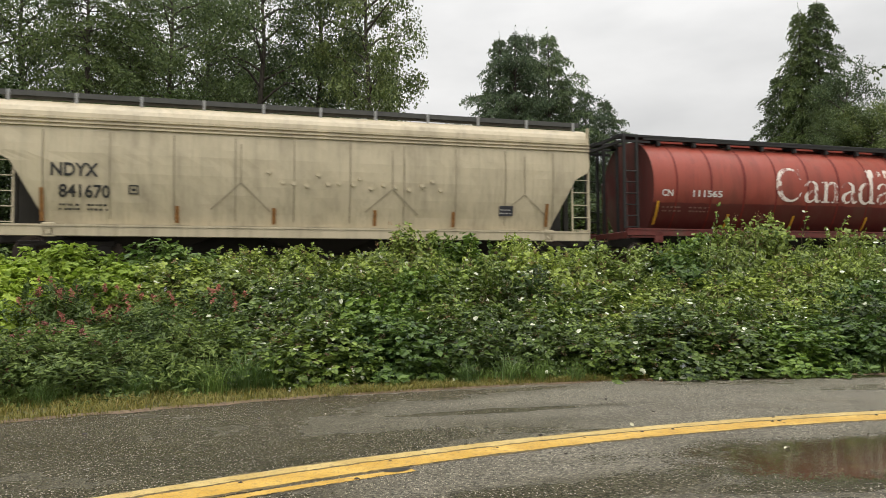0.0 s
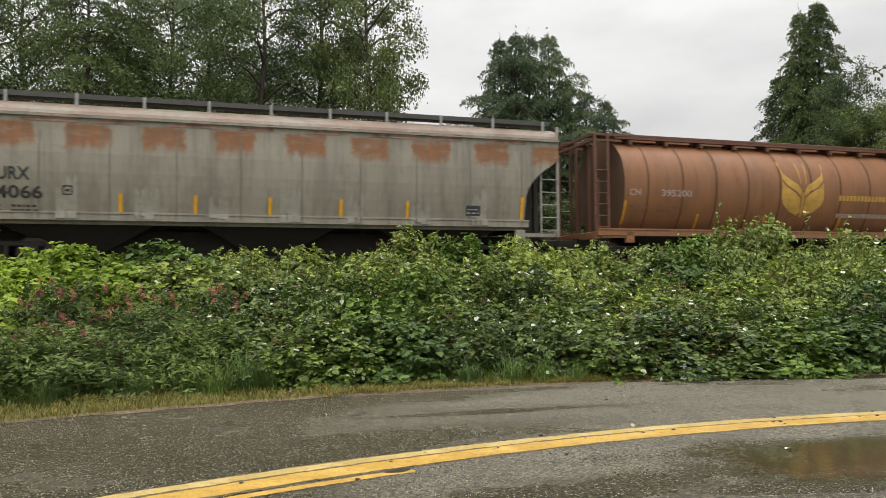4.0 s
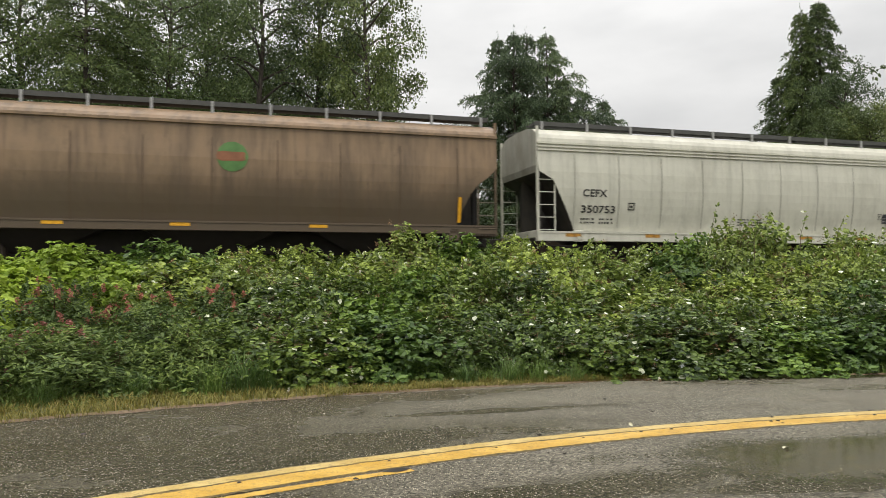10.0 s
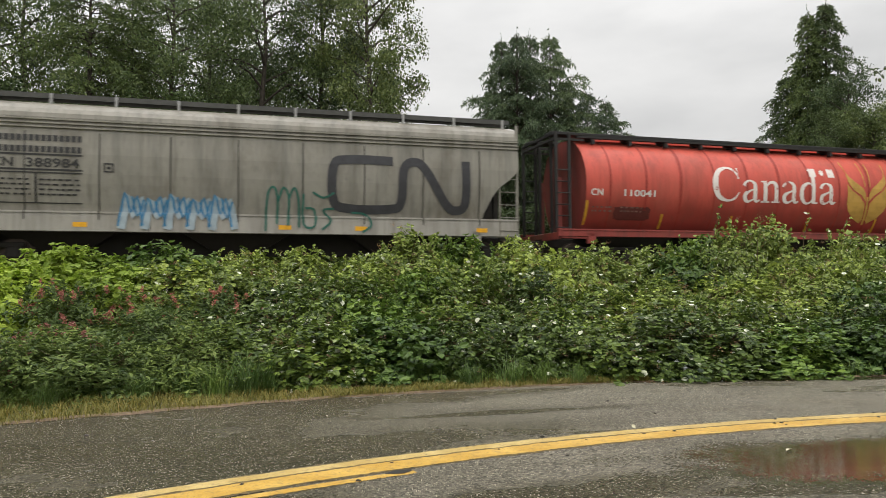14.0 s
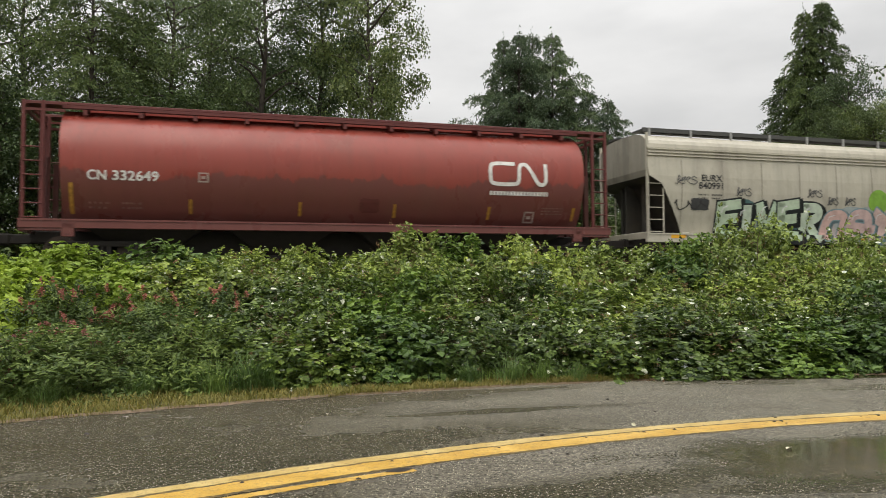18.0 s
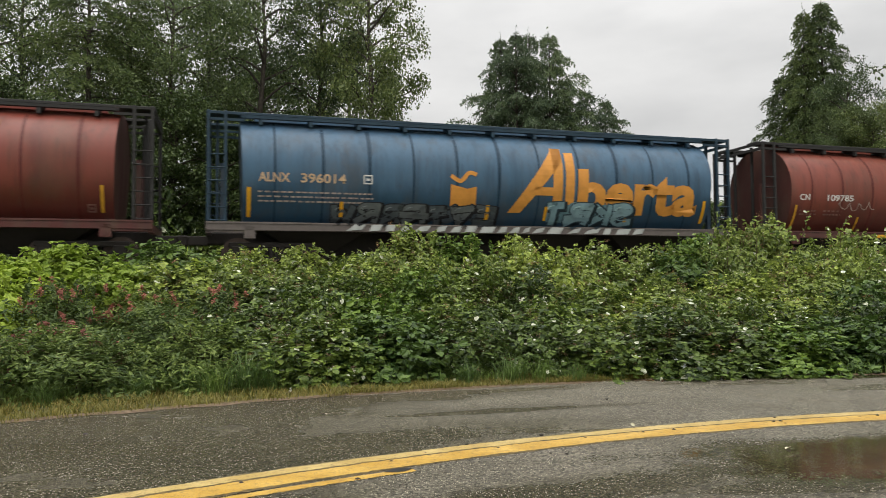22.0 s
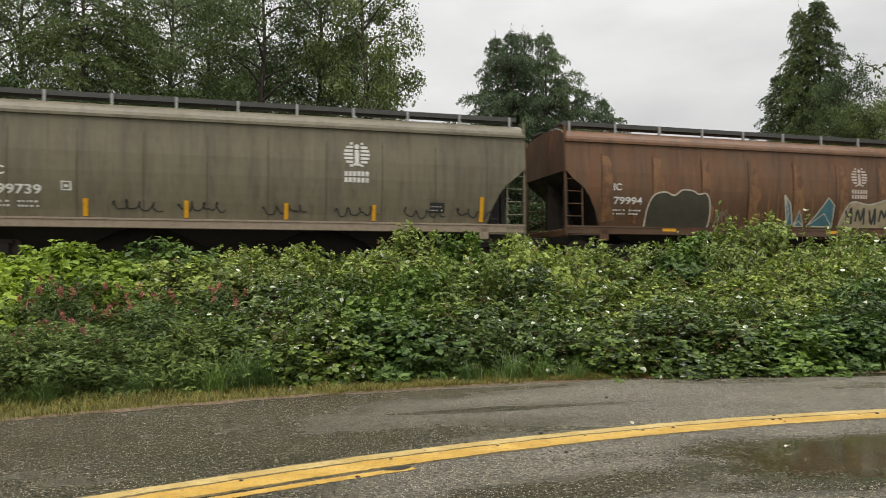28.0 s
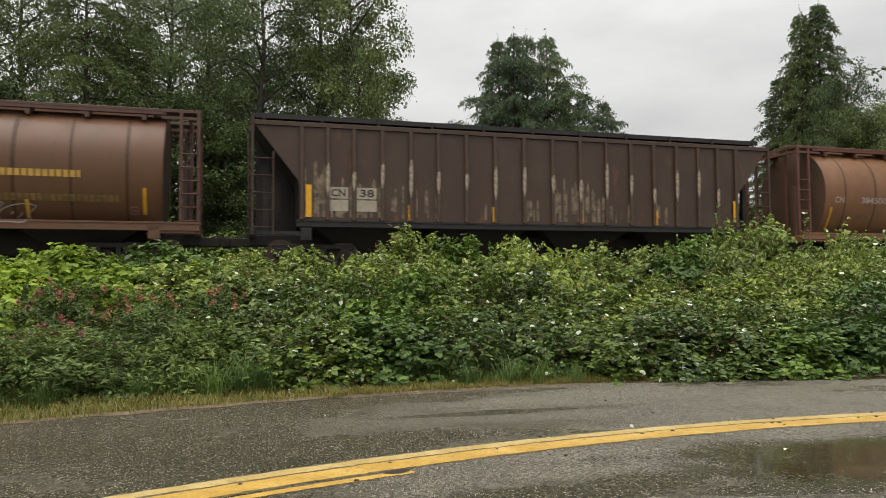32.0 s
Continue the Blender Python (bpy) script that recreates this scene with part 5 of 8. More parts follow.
def add_roof_rust(car, n, color):
    """Primer showing through along the roof slope."""
    rnd = random.Random(8)
    mat = plain("roof_primer", color, 0.6, 0, 0.5, 3)
    for i in range(9):
        x = -n / 2 + 0.6 + i * (n - 1.2) / 9
        w = rnd.uniform(0.9, 1.5)
        part("primer_patch", lay(poly(bmesh.new(), [(x, 3.79), (x + w, 3.79), (x + w * 0.95, 3.98), (x + 0.1, 4.0)]), "plain", 0.006), mat, car)


def car_6():
    car, n = build_car(6, "tank", "tank", (0.25, 0.115, 0.055), "rust-brown cylindrical grain hopper car with gold lettering", roof_gear=skin_like((0.13, 0.06, 0.04)), rust=0.3)
    tank_marks(car, "395200", FADED)
    part("wheat_emblem", lay(wheat(-1.2, 1.8, 1.75, 1.8, False), "tank", 0.006), GOLD, car, "gold wheat-ear emblem")
    add_bars(car, "tank", 1.2, 2.38, 4.0, 0.25, GOLD, 1, 12, 7)
    add_bars(car, "tank", 1.2, 1.8, 5.0, 0.2, FADED, 1, 13, 8)
    keep(car)


def grey_car(number, label, digits, brown_end=False, dx=0.0, ex=0.0):
    car, n = build_car(number, "ledge", "bow", (0.25, 0.238, 0.205), label, rust=0.08, grime=0.8, sill=paint("sill_paint", (0.33, 0.315, 0.28), 0.6, 0.05), seams=9, seam_dark=1.1, deep_sill=True)
    slab = bmesh.new()
    x0, x1 = -5.95 + dx, -3.85 + dx
    for z in (2.93, 2.55):
        poly(slab, [(x0, z), (x1, z), (x1, z + 0.045), (x0, z + 0.045)])
    for z in (2.48, 1.72):
        poly(slab, [(x0, z), (x1, z), (x1, z + 0.03), (x0, z + 0.03)])
    poly(slab, [(-4.95 + dx, 1.75), (-4.9 + dx, 1.75), (-4.9 + dx, 2.48), (-4.95 + dx, 2.48)])
    part("panel_rule", lay(slab, "ledge", 0.006), INK, car)
    add_bars(car, "ledge", x0 + 0.02, 3.3, 2.05, 0.22, INK, 1, 3, 8)
    add_bars(car, "ledge", x0 + 0.02, 3.01, 2.05, 0.22, INK, 1, 4, 8)
    add_text(car, "ledge", "CN", -5.93 + dx, 2.64, 0.22, 0.5, INK, 0.02)
    add_text(car, "ledge", digits, -5.15 + dx, 2.64, 0.22, 1.22, INK, 0.02)
    add_bars(car, "ledge", x0 + 0.05, 2.3, 0.85, 0.06, INK, 4, 5, 3, 2.2)
    add_bars(car, "ledge", x0 + 1.1, 2.3, 0.95, 0.06, INK, 4, 6, 3, 2.2)
    add_frame_mark(car, "ledge", -3.35 + dx, 2.55, 0.24, INK)
    add_winding_mark(car, "ledge", 2.45 + ex, 1.66, 4.15, 1.6, spray((0.045, 0.045, 0.05)), "black winding-ribbon railway emblem")
    if brown_end:
        e = n / 2
        patch = poly(bmesh.new(), [(e - 1.75, 3.56), (e - 0.12, 3.56), (e - 0.12, 3.0), (e - 0.75, 2.5), (e - 1.3, 2.2), (e - 1.55, 2.6)])
        part("sooty_patch", lay(patch, "ledge", 0.0035), plain("rust_brown_end", (0.10, 0.062, 0.042), 0.5, 0, 0.6, 3), car, "brown sooty end panel")
    return car, n


def car_7():
    car, n = grey_car(7, "grey covered hopper car with a black winding emblem", "388702", True, 0.26, 0.02)
    reflectors(car, "ledge", [(-7.15, 1.56, 0.12, 0.5), (6.9, 1.56, 0.12, 0.45)])
    sill_strips(car, (-7.15, -3.88, -1.04, 1.39, 4.22, 6.9), YELLOW, 0.13, 0.36, 1.1)
    keep(car)


def sill_strips(car, xs, mat, wide=0.12, high=0.3, z=1.02):
    me = shared(("sill_strip", mat.name, wide, high), lambda: mesh_of("reflector", boxed(-wide / 2, wide / 2, -0.005, 0.005, 0, high), mat))
    for x in xs:
        put("reflector", me, car, pose(x, -1.558, z))


def car_8():
    car, n = build_car(8, "plain", "bow", (0.12, 0.028, 0.017), "maroon covered hopper car with sprayed graffiti", grime=0.4, rust=0.05)
    hopper_marks(car, "plain", n, "NOKL", "853203", WHITE, (-5.26, 2.57, 0.96, 0.3), (-5.26, 1.96, 1.39, 0.31))
    add_winding_mark(car, "plain", 4.48, 2.28, 1.73, 0.71, WHITE, "white winding-ribbon railway emblem")
    add_graffiti(car, "plain", -3.89, 1.08, 4.1, 1.62, 5, [(0.27, 0.05, 0.075), (0.13, 0.15, 0.18), (0.3, 0.08, 0.1), (0.07, 0.08, 0.03)], (0.018, 0.016, 0.02), 21, 0.08, "sprayed swollen letters in red and grey-blue")
    add_graffiti(car, "plain", 0.7, 1.08, 4.1, 1.3, 4, [(0.15, 0.15, 0.23), (0.4, 0.15, 0.12), (0.13, 0.16, 0.25), (0.12, 0.19, 0.06)], (0.02, 0.02, 0.03), 22, 0.07, "sprayed swollen letters in violet and coral")
    add_scrawl(car, "plain", 0.3, 2.0, 1.0, 0.25, WHITE, 4, 0.05, 4)
    reflectors(car, "plain", [(x, 1.14, 0.5, 0.11) for x in (-4.21, -1.37, 1.25, 4.06)])
    keep(car)


def car_9():
    car = canada_car(9, (0.115, 0.022, 0.017), "faded maroon cylindrical grain hopper car", "110620", worn_white("flaked_cream", (0.6, 0.5, 0.46), (0.15, 0.035, 0.03), 0.52, 0.6), DULLGOLD, spray((0.17, 0.05, 0.03)), grime=0.55, pale_top=0.5)
    add_graffiti(car, "tank", -1.7, 1.2, 3.0, 1.0, 5, [], (0.55, 0.52, 0.5), 31, 0.05, "white sprayed outline letters")
    keep(car)


def car_10():
    car = canada_car(10, BRIGHT, "bright red cylindrical grain hopper car with wheat emblems", "109900", WHITE, GOLD, spray((0.62, 0.22, 0.08)), grime=0.35, rust=0.04, pale_top=0.9, lower=(1.72, 0.3, (0.2, 0.03, 0.022)))
    add_scrawl(car, "tank", 1.0, 1.6, 3.0, 0.4, FADED, 7, 0.03, 9)
    add_patches(car, "tank", [(-6.95, 1.62, 1.6, 0.36)], skin_like((0.13, 0.03, 0.025)), "paint_patch", "", 3, 0.004)
    keep(car)


def car_11():
    car, n = build_car(11, "plain", "bow", (0.17, 0.115, 0.07), "sooty tan-brown covered hopper car", grime=0.8, rust=0.2, seams=9, pale_top=0.4, lower=(2.25, 0.9, (0.095, 0.07, 0.045), 0.75))
    hopper_marks(car, "plain", n, "CGEX", "1414", INK, (-5.9, 2.32, 0.75, 0.26), (-5.9, 1.86, 0.7, 0.26), False)
    disc = bmesh.new()
    poly(disc, [(0.53 + 0.41 * math.cos(radians(i * 18)), 3.05 + 0.41 * math.sin(radians(i * 18))) for i in range(20)])
    part("round_emblem", lay(disc, "plain", 0.006), spray((0.09, 0.2, 0.06)), car, "faded green round emblem")
    add_patches(car, "plain", [(0.1, 2.92, 0.8, 0.28)], spray((0.24, 0.1, 0.05)), "emblem_ship", "", 3, 0.009)
    reflectors(car, "plain", [(-6.75, 1.38, 0.1, 0.8), (7.0, 1.38, 0.1, 0.75)])
    reflectors(car, "plain", [(x, 1.16, 0.5, 0.1) for x in (-3.85, -0.79, 2.85)], YELLOW)
    keep(car)


def car_12():
    car, n = build_car(12, "ledge", "slant", PALE, "white covered hopper car with clean sides", rust=0.03, grime=0.34)
    hopper_marks(car, "ledge", n, "CEFX", "350753", INK, (-6.67, 2.26, 0.85, 0.23), (-6.7, 1.76, 1.18, 0.23))
    add_bars(car, "ledge", -0.9, 1.62, 1.0, 0.06, INK, 3, 7, 4)
    add_bars(car, "ledge", 5.0, 1.9, 0.9, 0.05, INK, 3, 8, 4)
    reflectors(car, "ledge", [(x, 1.0, 0.52, 0.1) for x in (-7.0, -4.2, -1.2, 1.8, 4.2, 6.8)], AMBER)
    keep(car)


def car_13():
    car, n = build_car(13, "tank", "tank", (0.285, 0.115, 0.046), "rust-orange cylindrical grain hopper car with painted-out patches", roof_gear=skin_like((0.15, 0.06, 0.035)), rust=0.25, grime=0.75, seam_dark=0.3, pale_top=0.4, sill=skin_like((0.3, 0.2, 0.1)))
    tank_marks(car, "395933", FADED)
    add_patches(car, "tank", [(-6.9, 1.55, 1.4, 0.55), (-4.6, 1.5, 1.1, 0.6)], skin_like((0.11, 0.045, 0.035)), "paint_patch", "dark maroon painted-out patch", 4)
    add_patches(car, "tank", [(-1.2, 2.05, 1.8, 1.3)], skin_like((0.33, 0.16, 0.05)), "paint_patch", "ochre painted-out patch", 9, 0.004)
    add_graffiti(car, "tank", -3.2, 1.36, 5.6, 0.62, 9, [(0.3, 0.2, 0.13), (0.26, 0.2, 0.15), (0.24, 0.2, 0.16)], (0.2, 0.15, 0.11), 41, 0.04, "washed-out grey sprayed letters")
    add_patches(car, "tank", [(-8.0, 1.31, 8.5, 0.06)], skin_like((0.44, 0.42, 0.36)), "paint_patch", "", 2, 0.02)
    keep(car)


def car_14():
    car, n = build_car(14, "ledge", "slant", (0.36, 0.305, 0.225), "grey-beige covered hopper car with bubble graffiti", rust=0.06, grime=0.4, dents=0.012)
    hopper_marks(car, "ledge", n, "SMW", "841653", INK, (-6.58, 2.25, 0.75, 0.3), (-6.63, 1.86, 1.27, 0.3))
    add_braces(car, ((-2.15, 2.2), (2.1, 2.2), (6.2, 2.15)), (0.36, 0.305, 0.225))
    pale, line, red = spray((0.36, 0.33, 0.29)), spray((0.2, 0.15, 0.13)), spray((0.33, 0.05, 0.05))
    add_bubbles(car, "ledge", ((-5.1, 1.88, 0.3, 0.42), (-3.75, 1.86, 0.36, 0.5), (-3.05, 1.6, 0.28, 0.28), (-5.05, 1.25, 0.36, 0.32), (-4.35, 1.28, 0.36, 0.36), (-3.6, 1.22, 0.36, 0.3),
                               (-2.98, 1.2, 0.3, 0.3), (-2.45, 1.4, 0.36, 0.44)), pale, line, red, "pale sprayed bubbles with red shading")
    add_bubbles(car, "ledge", ((1.71, 2.36, 0.22, 0.36), (2.35, 2.42, 0.36, 0.44), (3.2, 2.5, 0.33, 0.33), (3.65, 2.55, 0.33, 0.35), (4.2, 2.36, 0.25, 0.25), (2.43, 2.02, 0.35, 0.34),
                               (3.05, 2.08, 0.35, 0.34), (3.75, 2.02, 0.33, 0.33), (4.2, 1.95, 0.25, 0.25), (4.7, 2.12, 0.3, 0.4)), pale, line, red, "pale sprayed bubbles with red shading")
    add_signature(car, "ledge", -0.35, 1.62, 1.1, 0.4, spray((0.28, 0.13, 0.11)), 0.03, "faint red-brown scribble")
    add_scrawl(car, "ledge", -0.6, 1.5, 1.1, 0.35, spray((0.16, 0.12, 0.09)), 5, 0.04, 4)
    reflectors(car, "ledge", [(-6.72, 1.22, 0.12, 0.9), (6.8, 1.22, 0.12, 0.9)] + [(x, 1.22, 0.11, 0.5) for x in (-3.78, -1.2, 1.9, 4.4)])
    keep(car)


def car_15():
    car, n = grey_car(15, "weathered grey covered hopper car with emblem and blue graffiti", "388984")
    rnd = random.Random(61)
    white, blue = spray((0.32, 0.39, 0.43)), spray((0.05, 0.2, 0.36))
    for i in range(5):
        x0 = -2.92 + i * 0.56
        line = [(x0, 1.1), (x0 + 0.16, 1.98 - 0.12 * (i % 2)), (x0 + 0.3, 1.45), (x0 + 0.44 + rnd.uniform(-0.04, 0.06), 1.9), (x0 + 0.6, 1.12)]
        part("graffiti_shape", lay(stroke(bmesh.new(), line, 0.2, 3), "ledge", 0.008 + 0.0006 * (i % 2)), white, car, "" if i else "pale sprayed zigzag shapes")
        part("graffiti_outline", lay(stroke(bmesh.new(), [(a - 0.08, b + 0.07) for a, b in line], 0.055, 3), "ledge", 0.0105), blue, car, "" if i else "blue edges of sprayed shapes")
        part("graffiti_outline", lay(stroke(bmesh.new(), [(a + 0.09, b - 0.02) for a, b in line[1:4]], 0.05, 3), "ledge", 0.0115), blue, car)
    for line in ([(0.72, 1.1), (0.78, 2.1), (0.95, 2.3), (1.05, 1.9), (1.02, 1.3)], [(1.05, 1.9), (1.2, 2.3), (1.35, 2.0), (1.32, 1.25)], [(1.35, 2.0), (1.5, 2.3), (1.62, 1.9), (1.62, 1.2)],
                 [(1.75, 2.15), (1.75, 1.3), (2.05, 1.25), (2.05, 1.7), (1.8, 1.75)], [(2.0, 2.2), (2.3, 2.05), (2.6, 2.2)], [(2.6, 1.75), (2.3, 1.7), (2.5, 1.4), (2.25, 1.15)], [(3.1, 1.65), (3.5, 1.6), (3.65, 1.3), (3.4, 1.1)]):
        part("tag_stroke", lay(stroke(bmesh.new(), line, 0.06, 5), "ledge", 0.0125), spray((0.03, 0.13, 0.1)), car, "dark green sprayed stroke")
    reflectors(car, "ledge", [(x, 1.14, 0.34, 0.12) for x in (-6.9, -3.9, 1.25, 3.36, 6.99)])
    keep(car)


def car_16():
    car = canada_car(16, (0.40, 0.055, 0.04), "red cylindrical grain hopper car with wheat emblems", "110041", worn_white("chipped_white", (0.7, 0.64, 0.6), (0.36, 0.06, 0.045), 0.56, 0.62), GOLD, spray((0.55, 0.2, 0.1)), grime=0.4, rust=0.04, pale_top=0.6)
    add_patches(car, "tank", [(-6.2, 1.6, 1.4, 0.45)], skin_like((0.12, 0.03, 0.025)), "paint_patch", "", 3, 0.004)
    keep(car)


def alberta_car(number, label, digits):
    car, n = build_car(number, "tank", "tank", (0.022, 0.078, 0.14), label, roof_gear=spray((0.014, 0.038, 0.06)), pale_top=0.6, grime=0.55, rust=0.02, sill=skin_like((0.13, 0.11, 0.1)))
    add_text(car, "tank", "ALNX", -7.0, 2.42, 0.24, 0.85, spray((0.6, 0.42, 0.26)), 0.02)
    add_text(car, "tank", digits, -5.85, 2.42, 0.24, 1.25, spray((0.6, 0.42, 0.26)), 0.02)
    add_frame_mark(car, "tank", -4.1, 2.42, 0.26, WHITE)
    add_bars(car, "tank", -7.0, 2.12, 3.2, 0.06, FADED, 3, 14, 9, 2.2)
    # the tall initial: a long slanting stroke, a stem and a bar
    bm = bmesh.new()
    poly(bm, [(0.35, 1.72), (0.75, 1.72), (2.1, 3.32), (2.1, 3.75), (1.82, 3.75)])
    poly(bm, [(1.76, 3.75), (2.1, 3.75), (2.1, 1.8), (1.8, 1.8)])
    poly(bm, [(1.0, 2.25), (1.8, 2.25), (1.8, 2.5), (1.2, 2.5)])
    poly(bm, [(2.2, 3.62), (2.5, 3.62), (2.5, 1.8), (2.2, 1.8)])
    part("initial", lay(bm, "tank", 0.006), ORANGE, car, "orange slanting initial")
    add_text(car, "tank", "berta", 2.62, 1.8, 1.24, 4.3, ORANGE, 0.045, "large orange letters")
    bm = bmesh.new()
    poly(bm, [(-1.5, 1.75), (-0.7, 1.75), (-0.7, 2.45), (-1.0, 2.38), (-1.5, 2.5)])
    stroke(bm, [(-1.5, 2.75), (-1.2, 2.6), (-0.95, 2.85), (-0.7, 2.8)], 0.12, 4)
    part("sheaf_emblem", lay(bm, "tank", 0.006), ORANGE, car)
    reflectors(car, "tank", [(-7.25, 1.45, 0.11, 0.8), (7.2, 1.5, 0.11, 0.72)])
    reflectors(car, "tank", [(x, 1.5, 0.1, 0.42) for x in (-4.7, -2.5, -0.3, 1.6, 4.4)])
    return car, n


def car_17():
    car, n = alberta_car(17, "blue cylindrical grain hopper car with orange lettering", "396250")
    add_graffiti(car, "tank", 1.4, 1.7, 3.3, 0.8, 5, [], (0.22, 0.27, 0.3), 71, 0.035, "thin grey sprayed outlines")
    keep(car)


def car_18():
    car, n = build_car(18, "rib", "rib", (0.48, 0.465, 0.4), "off-white ribbed covered hopper car with tan panels", grime=0.9, rust=0.1, sill=BLACK, trim=paint("post_paint", (0.56, 0.55, 0.5), 0.9, 0.16, 0.5, 9))
    tan = paint("tan_primer", (0.56, 0.42, 0.23), 0.5, 0.14, 0.5, 3)
    hi = 4.0
    for x, end in zip(RIBS[10:], RIBS[11:]):
        part("side_panel", lay(poly(bmesh.new(), [(x + 0.05, 1.46), (end - 0.05, 1.46), (end - 0.05, hi), (x + 0.05, hi)]), "rib", 0.006), tan, car, "tan primed panel")
    for text, x, w in (("CN", -5.45, 0.4), ("38", -4.62, 0.42), ("32", -3.8, 0.42), ("57", -3.03, 0.42)):
        part("number_ground", lay(poly(bmesh.new(), [(x - 0.08, 2.18), (x + 0.5, 2.18), (x + 0.5, 2.58), (x - 0.08, 2.58)]), "rib", 0.006), skin_like((0.24, 0.2, 0.14)), car)
        add_text(car, "rib", text, x, 2.26, 0.26, w, skin_like((0.1, 0.09, 0.08)), 0.02, lift=0.011)
    add_bars(car, "rib", -4.6, 2.02, 2.0, 0.08, spray((0.2, 0.18, 0.16)), 3, 4, 5, 2)
    part("data_plate", lay(poly(bmesh.new(), [(4.52, 1.58), (5.12, 1.58), (5.12, 1.98), (4.52, 1.98)]), "rib", 0.012), INK, car)
    reflectors(car, "rib", [(x, 1.45, 0.12, 0.5) for x in (-4.07, -1.49, 1.34, 4.41)] + [(-7.18, 1.45, 0.13, 0.95), (7.12, 1.45, 0.13, 0.9)])
    keep(car)


def car_19():
    car, n = build_car(19, "tank", "tank", (0.19, 0.034, 0.026), "dull red cylindrical grain hopper car with a white emblem", roof_gear=skin_like((0.12, 0.03, 0.026)), grime=0.25, fade=0.9, pale_top=0.3, seam_dark=0.95, rough=0.3, lower=(2.52, 0.55, (0.15, 0.05, 0.042)))
    add_text(car, "tank", "CN", -6.72, 2.33, 0.24, 0.46, WHITE, 0.02)
    add_text(car, "tank", "332649", -6.12, 2.33, 0.24, 1.13, WHITE, 0.02)
    add_frame_mark(car, "tank", -4.0, 2.33, 0.26, FADED)
    add_winding_mark(car, "tank", 4.24, 2.51, 1.88, 0.71, WHITE, "white winding-ribbon railway emblem")
    add_bars(car, "tank", 4.27, 2.22, 1.88, 0.17, WHITE, 1, 9, 6)
    add_patches(car, "tank", [(0.35, 1.62, 0.62, 0.42)], skin_like((0.115, 0.032, 0.028)), "paint_patch", "", 3, 0.004)
    add_bars(car, "tank", -6.7, 1.72, 0.5, 0.07, FAINT, 2, 3, 3, 1.8)
    add_bars(car, "tank", -5.9, 1.72, 0.5, 0.07, FAINT, 2, 4, 3, 1.8)
    add_frame_mark(car, "tank", 5.45, 1.42, 0.34, FADED)
    add_bars(car, "tank", 6.0, 1.85, 0.7, 0.05, FAINT, 3, 6, 3, 1.8)
    reflectors(car, "tank", [(-7.1, 1.45, 0.1, 0.78), (7.08, 1.5, 0.1, 0.4)] + [(x, 1.5, 0.09, 0.38) for x in (-4.2, -1.3, 1.4, 4.3)], AMBER)
    keep(car)


def car_20():
    car, n = build_car(20, "ledge", "slant", (0.46, 0.43, 0.35), "off-white covered hopper car covered in colourful graffiti", rust=0.04, grime=0.35)
    hopper_marks(car, "ledge", n, "EURX", "840991", INK, (-6.22, 2.87, 0.79, 0.22), (-6.34, 2.62, 0.93, 0.22), False)
    disc = bmesh.new()
    poly(disc, [(1.06 + 0.44 * math.cos(radians(i * 18)), 2.35 + 0.44 * math.sin(radians(i * 18))) for i in range(20)])
    part("graffiti_disc", lay(disc, "ledge", 0.007), spray((0.2, 0.38, 0.05)), car, "lime green sprayed disc")
    add_graffiti(car, "ledge", -5.65, 0.92, 4.3, 1.45, 5, [(0.47, 0.57, 0.42), (0.5, 0.58, 0.46), (0.45, 0.56, 0.42), (0.07, 0.14, 0.14)], (0.015, 0.02, 0.02), 81, 0.075, "mint green sprayed letters with black outline", order=(0, 1, 2, 0, 3))
    add_graffiti(car, "ledge", -1.3, 0.92, 4.5, 1.25, 4, [(0.6, 0.41, 0.37), (0.58, 0.42, 0.4), (0.6, 0.44, 0.4), (0.34, 0.38, 0.38)], (0.2, 0.3, 0.33), 82, 0.06, "pale pink sprayed letters")
    add_graffiti(car, "ledge", 3.3, 0.92, 4.3, 1.35, 5, [(0.2, 0.045, 0.035), (0.26, 0.07, 0.05), (0.17, 0.045, 0.045), (0.1, 0.22, 0.23)], (0.36, 0.24, 0.18), 83, 0.06, "brick red sprayed letters on teal")
    for i in range(9):
        x = 4.35 + i * 0.32
        part("paint_drip", lay(poly(bmesh.new(), [(x, 3.25), (x + 0.27, 3.25), (x + 0.16, 2.85 - 0.18 * (i % 3)), (x + 0.06, 2.85 - 0.18 * (i % 3))]), "ledge", 0.006), WHITE, car)
    for x, z, wide in ((-4.9, 2.42, 0.6), (-2.0, 2.45, 0.6), (-1.15, 2.2, 0.45), (-0.4, 2.2, 0.45), (2.1, 2.15, 0.7), (-7.2, 2.75, 0.8)):
        add_signature(car, "ledge", x, z, wide, 0.28, spray((0.09, 0.09, 0.09)), 0.028)
    add_patches(car, "ledge", [(-6.65, 1.9, 0.75, 0.42)], spray((0.05, 0.05, 0.05)), "paint_patch", "", 12, 0.006)
    add_scrawl(car, "ledge", 7.0, 2.35, 0.8, 0.6, INK, 9, 0.03, 3)
    add_scrawl(car, "ledge", -7.3, 1.9, 1.3, 0.45, INK, 10, 0.04, 3)
    reflectors(car, "ledge", [(x, 1.0, 0.55, 0.13) for x in (-7.1, -5.19, -2.55, 0.32, 6.9)])
    keep(car)


